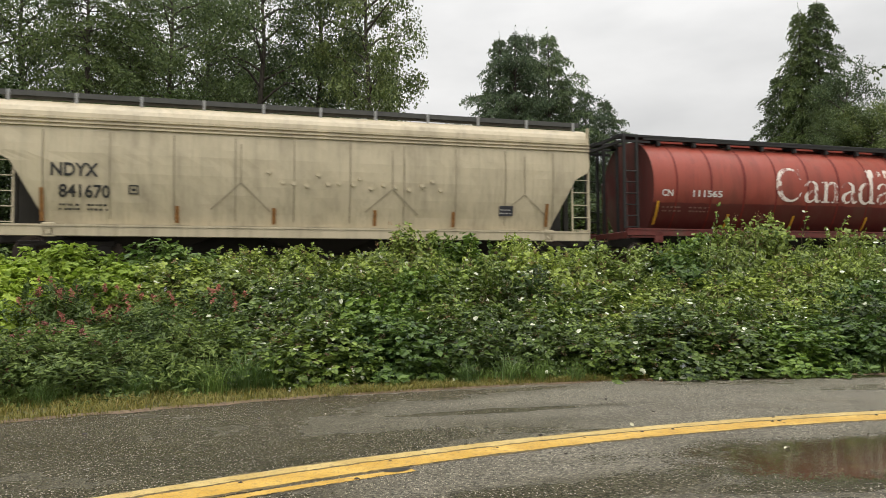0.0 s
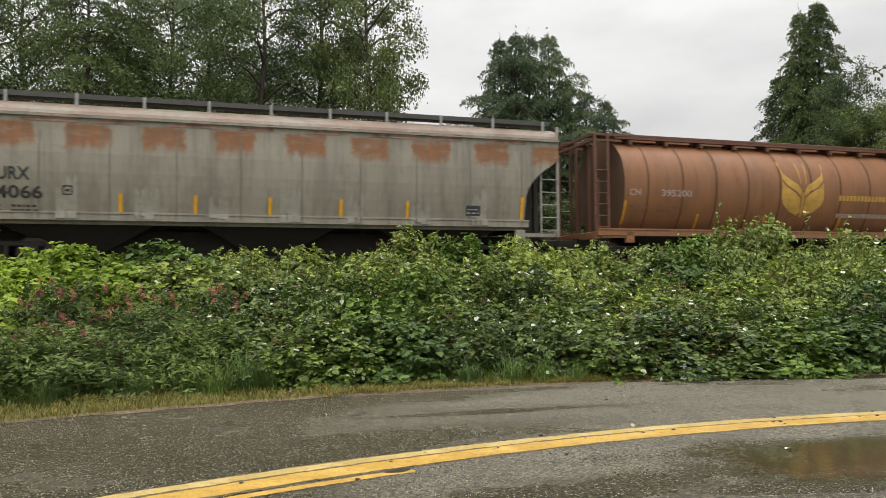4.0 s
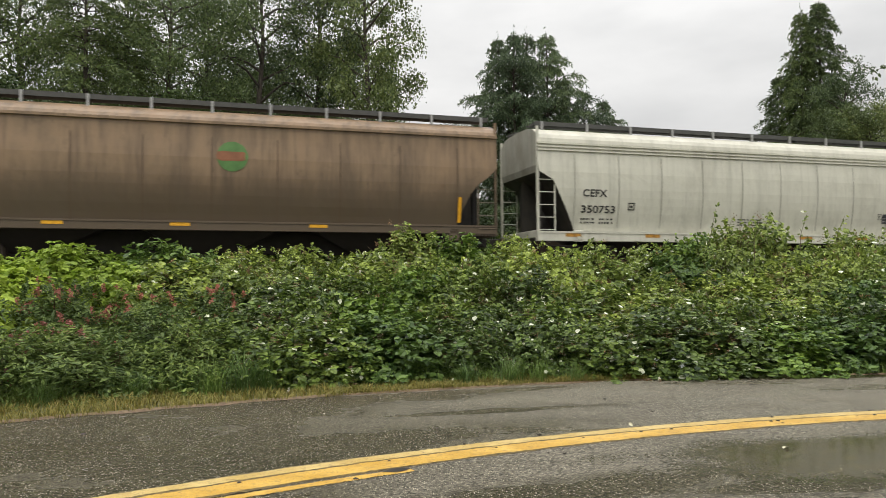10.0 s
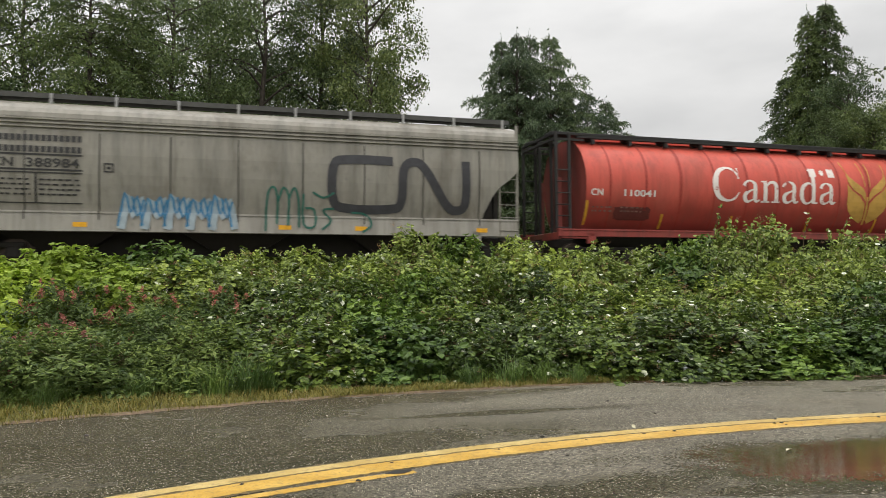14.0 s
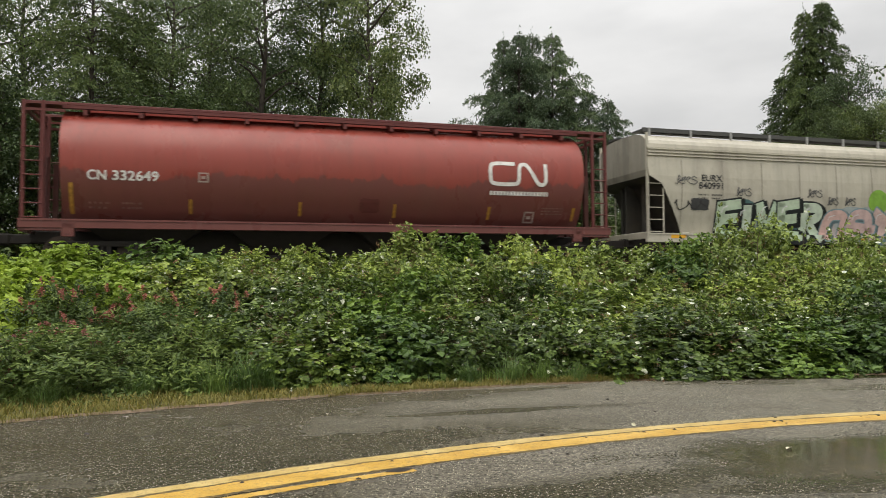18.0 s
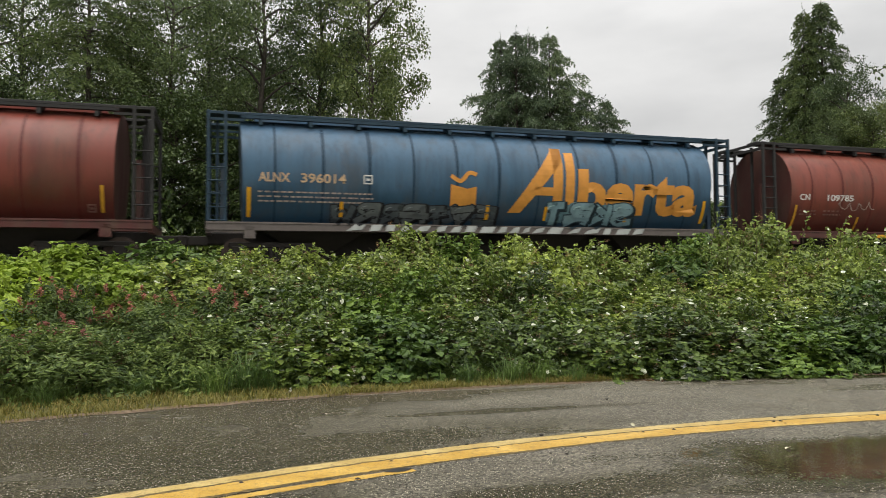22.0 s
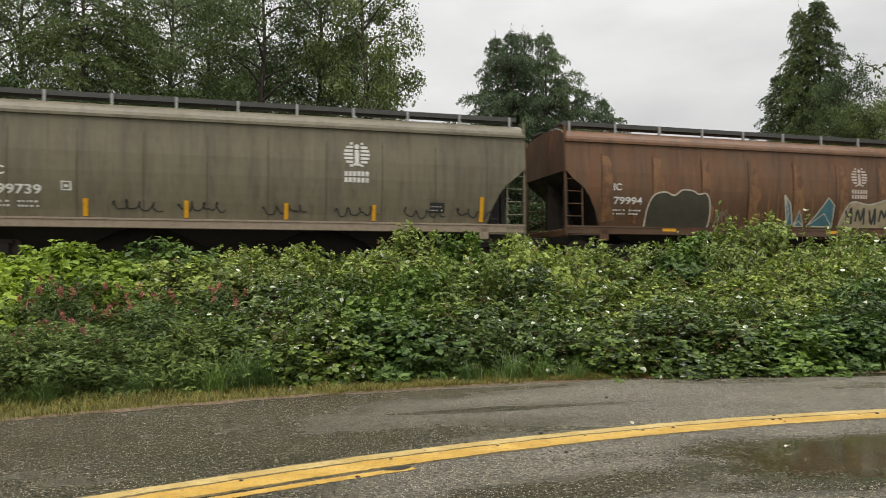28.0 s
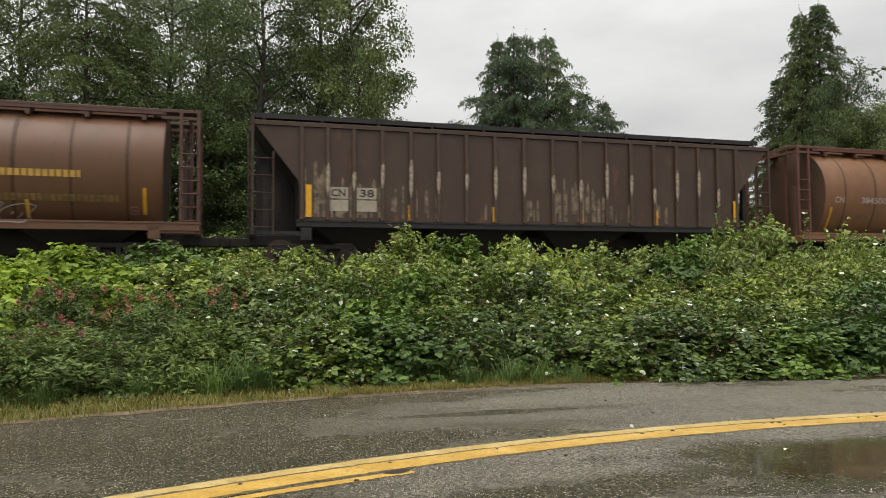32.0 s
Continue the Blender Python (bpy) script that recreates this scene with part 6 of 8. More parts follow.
def car_21():
    car, n = build_car(21, "ledge", "round", PALE, "white covered hopper car with thin black graffiti", rust=0.03, grime=0.3)
    hopper_marks(car, "ledge", n, "CEFX", "351960", INK, (-6.53, 2.68, 0.8, 0.22), (-6.53, 2.18, 1.16, 0.24))
    for x, wide in ((-3.5, 2.7), (3.3, 2.6)):
        add_signature(car, "ledge", x, 1.34, wide, 1.0, INK, 0.055, "thin black sprayed signature")
    add_scrawl(car, "ledge", -0.75, 1.5, 0.45, 0.6, INK, 3, 0.04, 2)
    add_text(car, "ledge", "DO NOT HAMMER ON CAR", 0.05, 2.33, 0.1, 1.6, spray((0.42, 0.2, 0.16)), 0.0)
    faint = spray((0.42, 0.2, 0.16))
    add_bars(car, "ledge", 0.3, 2.18, 1.0, 0.05, faint, 5, 9, 4, 1.7)
    reflectors(car, "ledge", [(x, 1.36, 0.55, 0.1) for x in (-6.6, -3.6, -1.0, 1.8, 4.2, 6.4)], AMBER)
    keep(car)


def car_22():
    keep(canada_car(22, (0.13, 0.024, 0.018), "weathered dark red cylindrical grain hopper car", "109002", worn_white("flaked_grey", (0.58, 0.5, 0.46), (0.17, 0.04, 0.03), 0.52, 0.6), DULLGOLD, None, grime=0.5, pale_top=0.5))


def car_23():
    car, n = alberta_car(23, "blue cylindrical grain hopper car with orange lettering and graffiti", "396014")
    add_graffiti(car, "tank", -5.0, 1.32, 5.0, 0.62, 7, [(0.10, 0.12, 0.13), (0.16, 0.18, 0.18), (0.06, 0.08, 0.1)], (0.03, 0.03, 0.035), 101, 0.04, "grey sprayed letters")
    add_graffiti(car, "tank", 1.5, 1.35, 3.2, 0.75, 4, [(0.22, 0.36, 0.4), (0.26, 0.4, 0.44), (0.12, 0.22, 0.26)], (0.04, 0.07, 0.09), 102, 0.05, "pale turquoise sprayed letters")
    rnd = random.Random(23)
    x = -4.6
    while x < 5.0:
        wide = rnd.uniform(0.25, 0.6)
        pts = [(x, 1.08), (x + wide * 0.8, 1.08 + rnd.uniform(0, 0.05)), (x + wide, 1.27), (x + wide * rnd.uniform(0.2, 0.5), 1.28 - rnd.uniform(0, 0.07))]
        part("sprayed_band", lay(poly(bmesh.new(), pts), "tank", 0.008), spray((0.42, 0.44, 0.42)), car)
        x += wide + rnd.uniform(0.02, 0.12)
    keep(car)


def car_24():
    car = canada_car(24, (0.14, 0.028, 0.02), "dark red cylindrical grain hopper car with a faded emblem", "109785", WHITE, DULLGOLD, None, grime=0.55, pale_top=0.6)
    add_scrawl(car, "tank", -5.4, 2.05, 1.6, 0.35, FADED, 5, 0.025, 4)
    reflectors(car, "tank", [(x, 1.1, 0.5, 0.1) for x in (-3.6, -0.4, 2.7)])
    keep(car)


def car_25():
    car, n = build_car(25, "tank", "tank", (0.185, 0.1, 0.05), "tan-brown cylindrical grain hopper car with green graffiti", roof_gear=skin_like((0.11, 0.055, 0.04)), rust=0.2, grime=0.7, sill=skin_like((0.14, 0.09, 0.06)), pale_top=0.5)
    tank_marks(car, "396082", spray((0.5, 0.44, 0.38)), 2.16, 0.26, 1.16)
    rnd = random.Random(111)
    slate, mint, cream, dark = spray((0.06, 0.068, 0.06)), spray((0.2, 0.3, 0.15)), spray((0.42, 0.36, 0.2)), spray((0.02, 0.025, 0.024))
    top = [(-2.15 + i * 0.4, 2.22 + (0.14 if i % 3 else -0.06) + rnd.uniform(-0.05, 0.05)) for i in range(17)]
    add_blob(car, "tank", [(4.35, 1.75), (4.1, 1.36), (-1.6, 1.36), (-2.3, 1.75)] + top, slate, None, 0.05, 0.008, "slate grey sprayed mass of letters")
    for i in range(7):
        x = -1.85 + i * 0.88
        w = rnd.uniform(0.5, 0.72)
        cap = [(x, 2.33), (x + w * 0.5, 2.3 - 0.1 * (i % 2)), (x + w, 2.34), (x + w * 0.95, 2.02), (x + w * 0.6, 2.08), (x + w * 0.3, 1.9), (x + 0.04, 2.0)]
        add_blob(car, "tank", cap, mint, None, 0.05, 0.0095, "" if i else "light green sprayed cap")
        part("graffiti_outline", lay(stroke(bmesh.new(), [(x - 0.08, 2.2), (x - 0.02, 2.38), (x + w * 0.5, 2.34 - 0.12 * (i % 2)), (x + w, 2.4), (x + w + 0.06, 2.22)], 0.05, 4), "tank", 0.0108), cream, car)
        for k in range(2):
            a = x + w * (0.2 + 0.5 * k)
            bend = [(a, 2.0), (a + rnd.uniform(-0.1, 0.1), 1.75), (a + rnd.uniform(-0.05, 0.25), 1.55), (a + rnd.uniform(-0.2, 0.1), 1.38)]
            part("graffiti_outline", lay(stroke(bmesh.new(), bend, 0.055, 4), "tank", 0.0102), dark, car)
    add_scrawl(car, "tank", -3.0, 1.8, 0.6, 0.5, spray((0.3, 0.27, 0.18)), 6, 0.03, 3)
    add_patches(car, "tank", [(-4.55, 1.5, 0.5, 0.7)], spray((0.06, 0.085, 0.04)), "paint_patch", "", 5, 0.006)
    add_patches(car, "tank", [(-4.0, 1.42, 0.95, 0.66)], skin_like((0.09, 0.035, 0.03)), "paint_patch", "", 7, 0.005)
    add_scrawl(car, "tank", 4.75, 1.75, 1.3, 0.35, spray((0.2, 0.19, 0.1)), 12, 0.03, 4)
    add_patches(car, "tank", [(-1.2, 1.08, 5.6, 0.19)], spray((0.07, 0.2, 0.18)), "sprayed_band", "teal sprayed band on the sill", 3, 0.008)
    add_patches(car, "tank", [(-3.4, 1.08, 2.1, 0.19)], spray((0.45, 0.36, 0.12)), "sprayed_band", "", 4, 0.008)
    add_scrawl(car, "tank", 6.0, 2.9, 0.8, 0.2, WHITE, 8, 0.03, 4)
    keep(car)


def car_26():
    car = canada_car(26, (0.20, 0.036, 0.022), "brick red cylindrical grain hopper car with black graffiti", "110363", WHITE, DULLGOLD, spray((0.25, 0.08, 0.05)), grime=0.45, pale_top=0.6)
    add_graffiti(car, "tank", -3.88, 1.1, 3.95, 1.02, 6, [(0.02, 0.02, 0.022), (0.025, 0.025, 0.025), (0.02, 0.02, 0.02)], (0.3, 0.34, 0.35), 121, 0.04, "black sprayed letters with a pale edge")
    keep(car)


def car_27():
    car, n = build_car(27, "ledge", "round", (0.60, 0.57, 0.46), "pale beige covered hopper car", rust=0.03, grime=0.4)
    hopper_marks(car, "ledge", n, "CEFX", "319519", INK, (-6.6, 2.45, 0.8, 0.23), (-6.6, 1.96, 1.1, 0.24))
    add_bars(car, "ledge", 4.0, 2.7, 2.0, 0.05, INK, 2, 6, 6)
    reflectors(car, "ledge", [(x, 1.36, 0.6, 0.1) for x in (-6.6, -3.6, -0.4, 2.6, 6.2)], AMBER)
    keep(car)


def central_emblem(car, x, z, r, mat):
    bm = bmesh.new()
    for i in range(7):
        zz = z - r + (i + 0.5) * 2 * r / 7
        half = math.sqrt(max(0.01, r * r - (zz - z) ** 2))
        for e in (-1, 1):
            poly(bm, [(x + e * r * 0.3, zz - r * 0.09), (x + e * max(half, r * 0.34), zz - r * 0.09), (x + e * max(half, r * 0.34), zz + r * 0.09), (x + e * r * 0.3, zz + r * 0.09)])
    part("round_emblem", lay(bm, "plain", 0.006), mat, car, "white striped round emblem")
    bm = bmesh.new()
    poly(bm, [(x - r * 0.16, z - r * 0.7), (x + r * 0.16, z - r * 0.7), (x + r * 0.16, z + r * 0.35), (x - r * 0.16, z + r * 0.35)])
    poly(bm, [(x + r * 0.2 * math.cos(i * 0.63), z + r * 0.62 + r * 0.2 * math.sin(i * 0.63)) for i in range(10)])
    poly(bm, [(x - r * 0.3, z - r * 0.85), (x + r * 0.3, z - r * 0.85), (x + r * 0.3, z - r * 0.7), (x - r * 0.3, z - r * 0.7)])
    part("emblem_stem", lay(bm, "plain", 0.009), mat, car)
    add_bars(car, "plain", x - r * 0.95, z - r * 1.65, r * 1.9, 0.19, mat, 2, 3, 3, 1.0)


def car_28():
    car, n = build_car(28, "plain", "bow", (0.168, 0.148, 0.1), "grey covered hopper car with a striped emblem and scrawls", rust=0.06, grime=0.75, sill=skin_like((0.28, 0.22, 0.16)))
    hopper_marks(car, "plain", n, "IC", "799739", WHITE, (-5.96, 2.35, 0.34, 0.22), (-5.99, 1.88, 1.2, 0.24))
    central_emblem(car, 3.24, 3.2, 0.37, WHITE)
    add_graffiti(car, "plain", -8.0, 2.78, 1.65, 0.9, 3, [], (0.03, 0.03, 0.03), 131, 0.04, "black sprayed outlines", True)
    for x, s in ((-3.2, 1), (-1.6, 2), (0.6, 3), (2.6, 4), (4.6, 5), (6.2, 6)):
        add_scrawl(car, "plain", x, 1.45, 1.25, 0.32, INK, s, 0.035, 4)
    reflectors(car, "plain", [(-7.0, 1.4, 0.12, 0.85), (7.0, 1.36, 0.12, 0.75)] + [(x, 1.34, 0.11, 0.46) for x in (-3.77, -1.32, 1.29, 3.75)])
    keep(car)


def car_29():
    car, n = build_car(29, "plain", "bow", (0.112, 0.054, 0.026), "rust-brown covered hopper car with a striped emblem", rust=0.42, grime=0.75, seams=9, pale_top=0.4)
    hopper_marks(car, "plain", n, "IC", "79994", WHITE, (-6.85, 2.43, 0.28, 0.22), (-6.84, 2.0, 1.02, 0.23))
    central_emblem(car, 2.82, 3.15, 0.35, spray((0.5, 0.42, 0.36)))
    light = worn_white("rust_panel", (0.2, 0.098, 0.038), (0.1, 0.046, 0.022), 0.42, 0.62)
    rnd = random.Random(6)
    for x in (-7.3, -5.45, -3.62, -1.77, 0.04, 1.97, 3.7, 5.45, 7.2):
        wide = rnd.uniform(0.3, 0.5)
        right = [(x + wide * (1 + rnd.uniform(-0.25, 0.3)) * (1 - 0.3 * k / 9), 1.5 + k * 0.22) for k in range(10)]
        part("rust_streak", lay(poly(bmesh.new(), [(x, 1.4)] + right + [(x + 0.03, 3.52)]), "plain", 0.004), light, car, "tan rust strip beside a seam")
        for k in range(3):
            a = x + wide + rnd.uniform(0.1, 0.9)
            part("rust_streak", lay(poly(bmesh.new(), [(a, 1.4), (a + 0.1, 1.4), (a + 0.07, 1.4 + rnd.uniform(0.4, 1.3)), (a + 0.03, 1.4 + rnd.uniform(0.4, 1.3))]), "plain", 0.0035), light, car)
    cloud = [(-5.7, 1.3), (-5.62, 1.9), (-5.4, 2.3), (-5.0, 2.42), (-4.65, 2.32), (-4.35, 2.5), (-3.95, 2.48), (-3.75, 2.38), (-3.45, 2.4), (-3.3, 2.1), (-3.28, 1.6), (-3.35, 1.3)]
    part("graffiti_cloud", lay(poly(bmesh.new(), cloud), "plain", 0.0065), spray((0.055, 0.05, 0.034)), car, "dark sprayed cloud shape")
    part("graffiti_outline", lay(stroke(bmesh.new(), cloud, 0.05, 5), "plain", 0.009), spray((0.5, 0.45, 0.36)), car, "cream outline of a cloud shape")
    add_signature(car, "plain", -3.1, 1.45, 0.5, 0.45, spray((0.2, 0.16, 0.12)), 0.035)
    blue, pale, dark = spray((0.06, 0.15, 0.18)), spray((0.45, 0.42, 0.34)), spray((0.04, 0.045, 0.04))
    for pts in ([(-0.35, 2.45), (-0.1, 2.15), (0.05, 1.45), (-0.2, 1.4)], [(0.1, 1.4), (0.3, 1.95), (0.5, 1.4)], [(0.65, 1.4), (1.1, 1.9), (1.5, 2.4), (1.75, 2.15), (1.72, 1.4)]):
        part("graffiti_shape", lay(poly(bmesh.new(), pts), "plain", 0.008), blue, car, "dark blue sprayed crystal shape")
        part("graffiti_outline", lay(stroke(bmesh.new(), pts + pts[:1], 0.055, 1), "plain", 0.010), pale, car)
        mid = (sum(p[0] for p in pts) / len(pts), sum(p[1] for p in pts) / len(pts))
        part("graffiti_outline", lay(stroke(bmesh.new(), [pts[0], mid, pts[-1]], 0.04, 1), "plain", 0.011), pale, car)
    block = [(1.98, 1.38), (2.2, 1.95), (2.55, 2.28), (3.3, 2.2), (4.3, 2.42), (4.95, 2.2), (4.98, 1.38)]
    part("graffiti_shape", lay(poly(bmesh.new(), block), "plain", 0.0085), spray((0.34, 0.28, 0.18)), car, "cream sprayed block of letters")
    for i, x in enumerate((2.35, 2.9, 3.4, 3.95, 4.45)):
        wave = [(x - 0.18, 1.5 + 0.1 * (i % 2)), (x - 0.12, 2.0), (x + 0.05, 1.75 - 0.12 * (i % 3)), (x + 0.14, 2.08), (x + 0.2, 1.5)]
        part("graffiti_outline", lay(stroke(bmesh.new(), wave if i % 2 else wave[::-1][:4], 0.085, 4), "plain", 0.0102), dark, car, "" if i else "dark line of a sprayed shape")
    part("graffiti_outline", lay(stroke(bmesh.new(), block, 0.05, 4), "plain", 0.011), pale, car)
    part("graffiti_shape", lay(poly(bmesh.new(), [(4.6, 1.4), (4.85, 2.1), (4.95, 1.4)]), "plain", 0.0112), spray((0.1, 0.2, 0.2)), car)
    reflectors(car, "plain", [(x, 1.15, 0.5, 0.1) for x in (-4.85, -1.94, 1.63, 4.55)])
    reflectors(car, "plain", [(7.0, 1.7, 0.1, 0.45)])
    keep(car)


def car_30():
    car = canada_car(30, BRIGHT, "bright red cylindrical grain hopper car with black graffiti", "110291", WHITE, GOLD, spray((0.6, 0.2, 0.1)), grime=0.35, rust=0.02, pale_top=0.6, lower=(1.75, 0.3, (0.17, 0.025, 0.022)))
    coal, rim = spray((0.045, 0.016, 0.014)), spray((0.36, 0.33, 0.31))
    add_blob(car, "tank", [(-6.95, 1.34), (-6.9, 1.9), (-6.5, 2.15), (-5.9, 2.15), (-5.2, 1.95), (-4.3, 2.02), (-4.05, 1.7), (-4.1, 1.36)], coal, None, 0.05, 0.0075, "dark sprayed mass on red paint")
    for i, line in enumerate(([(-5.95, 1.9), (-5.97, 2.18), (-6.6, 2.2), (-6.65, 2.0), (-6.9, 1.95), (-6.95, 1.72), (-6.75, 1.62), (-7.02, 1.5), (-6.95, 1.36), (-6.4, 1.35)],
                              [(-5.9, 1.92), (-5.55, 1.9), (-5.32, 1.95), (-5.36, 1.5), (-5.6, 1.36)], [(-6.3, 1.62), (-5.95, 1.7), (-5.9, 1.4)], [(-5.28, 2.0), (-4.92, 2.02), (-4.9, 1.66), (-5.12, 1.55), (-5.1, 1.36)],
                              [(-4.86, 1.7), (-4.72, 2.05), (-4.42, 2.05), (-4.38, 1.8)], [(-4.22, 2.05), (-4.02, 2.05), (-4.06, 1.62), (-4.45, 1.58)], [(-4.1, 1.55), (-4.12, 1.36), (-4.5, 1.36)])):
        part("graffiti_outline", lay(stroke(bmesh.new(), line, 0.055, 5), "tank", 0.0095 + 0.0004 * i), rim, car, "" if i else "pale sprayed rim line")
    for i, x in enumerate((-2.95, -1.95)):
        ring = [(x + 0.43 * math.cos(k * 0.628), 1.74 + 0.44 * math.sin(k * 0.628)) for k in range(10)]
        add_blob(car, "tank", ring, spray((0.05, 0.035, 0.033)), None, 0.05, 0.0082, "" if i else "dark round sprayed spot")
        part("graffiti_outline", lay(stroke(bmesh.new(), [(x - 0.25, 2.15), (x + 0.15, 2.18), (x + 0.4, 1.9), (x + 0.38, 1.55), (x, 1.36)], 0.05, 5), "tank", 0.0098), rim, car)
        part("graffiti_glint", lay(stroke(bmesh.new(), [(x - 0.15, 1.7), (x + 0.05, 1.78), (x + 0.2, 1.66)], 0.09, 4), "tank", 0.0098), spray((0.24, 0.24, 0.24)), car)
    rnd = random.Random(30)
    for x0, x1 in ((-7.55, -6.9), (-5.9, -4.1), (-3.3, -2.9), (-2.1, -1.4)):
        x = x0
        while x < x1:
            w = rnd.uniform(0.12, 0.3)
            part("paint_drip", lay(poly(bmesh.new(), [(x, 1.27), (x + w, 1.27), (x + w * 0.8, 1.08 + rnd.uniform(0, 0.12)), (x + w * 0.2, 1.08 + rnd.uniform(0, 0.08))]), "tank", 0.008), spray((0.5, 0.47, 0.43)), car)
            x += w
    add_graffiti(car, "tank", 0.8, 1.3, 4.2, 0.82, 6, [(0.05, 0.02, 0.02), (0.04, 0.02, 0.025), (0.1, 0.02, 0.02)], (0.02, 0.02, 0.02), 153, 0.05, "black sprayed letters")
    add_scrawl(car, "tank", -1.0, 2.0, 0.9, 0.5, WHITE, 4, 0.03, 3)
    keep(car)


def car_31():
    car, n = build_car(31, "tank", "tank", (0.125, 0.06, 0.032), "dark brown cylindrical grain hopper car with a gold emblem", roof_gear=skin_like((0.09, 0.045, 0.035)), rust=0.12, grime=0.4)
    tank_marks(car, "395197", FADED)
    part("wheat_emblem", lay(wheat(-0.96, 1.66, 1.72, 1.98, False), "tank", 0.006), GOLD, car, "gold wheat-ear emblem")
    add_bars(car, "tank", 1.35, 2.4, 4.2, 0.25, GOLD, 1, 12, 7)
    add_bars(car, "tank", 1.35, 1.8, 5.1, 0.24, plain("dim_gold", (0.2, 0.13, 0.055), 0.55, 0, 0.4, 3), 1, 13, 8)
    add_graffiti(car, "tank", 0.9, 1.2, 3.4, 0.7, 5, [], (0.3, 0.3, 0.29), 161, 0.03, "thin grey sprayed outlines")
    keep(car)


def car_32():
    car, n = build_car(32, "rib", "rib", (0.058, 0.034, 0.024), "dark brown ribbed covered hopper car with worn panels", grime=0.4, rust=0.34, sill=BLACK, roof_gear=BLACK, trim=paint("post_paint", (0.07, 0.04, 0.028), 0.8, 0.45, 0.55, 4))
    chalk = plain("chalky_patch", (0.22, 0.165, 0.115), 0.7, 0, 0.6, 5)
    bare = plain("worn_post_paint", (0.36, 0.29, 0.22), 0.6, 0, 0.5, 9)
    for i, (a, z, share) in enumerate(((0, 3.1, 0.9), (1, 2.7, 0.8), (2, 2.7, 0.75), (3, 2.5, 0.3), (4, 2.4, 0.4), (6, 2.1, 0.2), (8, 2.2, 0.3), (9, 2.9, 0.75), (10, 2.8, 0.65), (11, 2.1, 0.3), (13, 2.4, 0.5))):
        streaks(car, "rib", RIBS[a] + 0.08, RIBS[a + 1] - 0.08, 1.5, z, chalk, 80 + i, "chalky_patch", "" if i else "chalky worn runs on brown paint", share)
    for x, w in ((-6.4, 0.56), (-5.6, 0.58)):
        for z in (2.04, 1.68):
            part("number_ground", lay(poly(bmesh.new(), [(x, z), (x + w, z), (x + w, z + 0.32), (x, z + 0.32)]), "rib", 0.007), skin_like((0.36, 0.31, 0.24)), car)
    add_text(car, "rib", "CN", -6.32, 2.1, 0.2, 0.4, INK, 0.02, lift=0.012)
    add_text(car, "rib", "38", -5.5, 2.1, 0.2, 0.4, INK, 0.02, lift=0.012)
    for i, x in enumerate(RIBS[1:-1]):
        high = (0.7, 0.35, 0.5, 0.9, 0.45, 0.3, 0.8)[i % 7]
        me = shared(("worn_post", high), lambda: mesh_of("worn_post_paint", flake([(-0.052, 0), (-0.01, -0.25), (0.03, -0.1), (0.052, -0.02), (0.052, high * 0.8), (0.01, high), (-0.052, high * 0.7)]), bare))
        put("worn_paint", me, car, pose(x, -1.588, 2.35 + 0.12 * (i % 3)))
    reflectors(car, "rib", [(-6.95, 1.5, 0.16, 0.9), (7.08, 1.6, 0.14, 0.7)] + [(x, 1.45, 0.12, 0.45) for x in (-4.04, -1.44, 1.43, 4.07)])
    keep(car)


def car_33():
    car, n = build_car(33, "tank", "tank", (0.205, 0.1, 0.05), "tan-brown cylindrical grain hopper car", roof_gear=skin_like((0.12, 0.05, 0.035)), rust=0.2, grime=0.4)
    tank_marks(car, "384500", FADED)
    keep(car)


for build in (car_1, car_2, car_3, car_4, car_5, car_6, car_7, car_8, car_9, car_10, car_11, car_12, car_13, car_14, car_15, car_16, car_17,
              car_18, car_19, car_20, car_21, car_22, car_23, car_24, car_25, car_26, car_27, car_28, car_29, car_30, car_31, car_32, car_33):
    build()

# ---- leaves, bushes, grass ----
BRAMBLE = leafy("bramble_leaf", (0.014, 0.036, 0.007), (0.185, 0.265, 0.052), (0.62, 0.64, 0.5), 0.4, 0.2)
# young bramble leaf, yellower, and lightened for the sky light on top
LIT_SHOOT = leafy("lit_shoot_leaf", (0.05, 0.088, 0.016), (0.36, 0.45, 0.1), (0.62, 0.64, 0.5), 0.42, 0.24)
SEED = leafy("dry_seed_head", (0.16, 0.085, 0.045), (0.36, 0.24, 0.14), None, 0.7)
CEDAR_LIGHT = leafy("cypress_spray", (0.04, 0.072, 0.036), (0.14, 0.19, 0.09), None, 0.5)
LIME = leafy("young_leaf", (0.15, 0.24, 0.022), (0.37, 0.48, 0.07), None, 0.5)
SPIREA = leafy("spirea_leaf", (0.035, 0.07, 0.016), (0.215, 0.29, 0.075), None, 0.5, 0.28)
# leaves darkened for the shade of the tall trees around them
SHADED_THICKET = leafy("shaded_thicket_leaf", (0.022, 0.045, 0.014), (0.105, 0.15, 0.045), None, 0.45, 0.22)
BINDWEED = plain("bindweed_flower", (0.66, 0.69, 0.58), 0.6, 0, 0.05)
BROADLEAF = leafy("broad_leaf", (0.026, 0.064, 0.012), (0.16, 0.25, 0.045), None, 0.4, 0.22)
# greens lightened and blued to put the haze into the alder crowns
ALDER = leafy("alder_leaf", (0.055, 0.088, 0.032), (0.19, 0.24, 0.08), None, 0.42)
ALDER_LIGHT = leafy("birch_leaf", (0.05, 0.085, 0.03), (0.17, 0.225, 0.08), None, 0.42)
CEDAR = leafy("cedar_spray", (0.04, 0.07, 0.024), (0.135, 0.18, 0.06), None, 0.5)
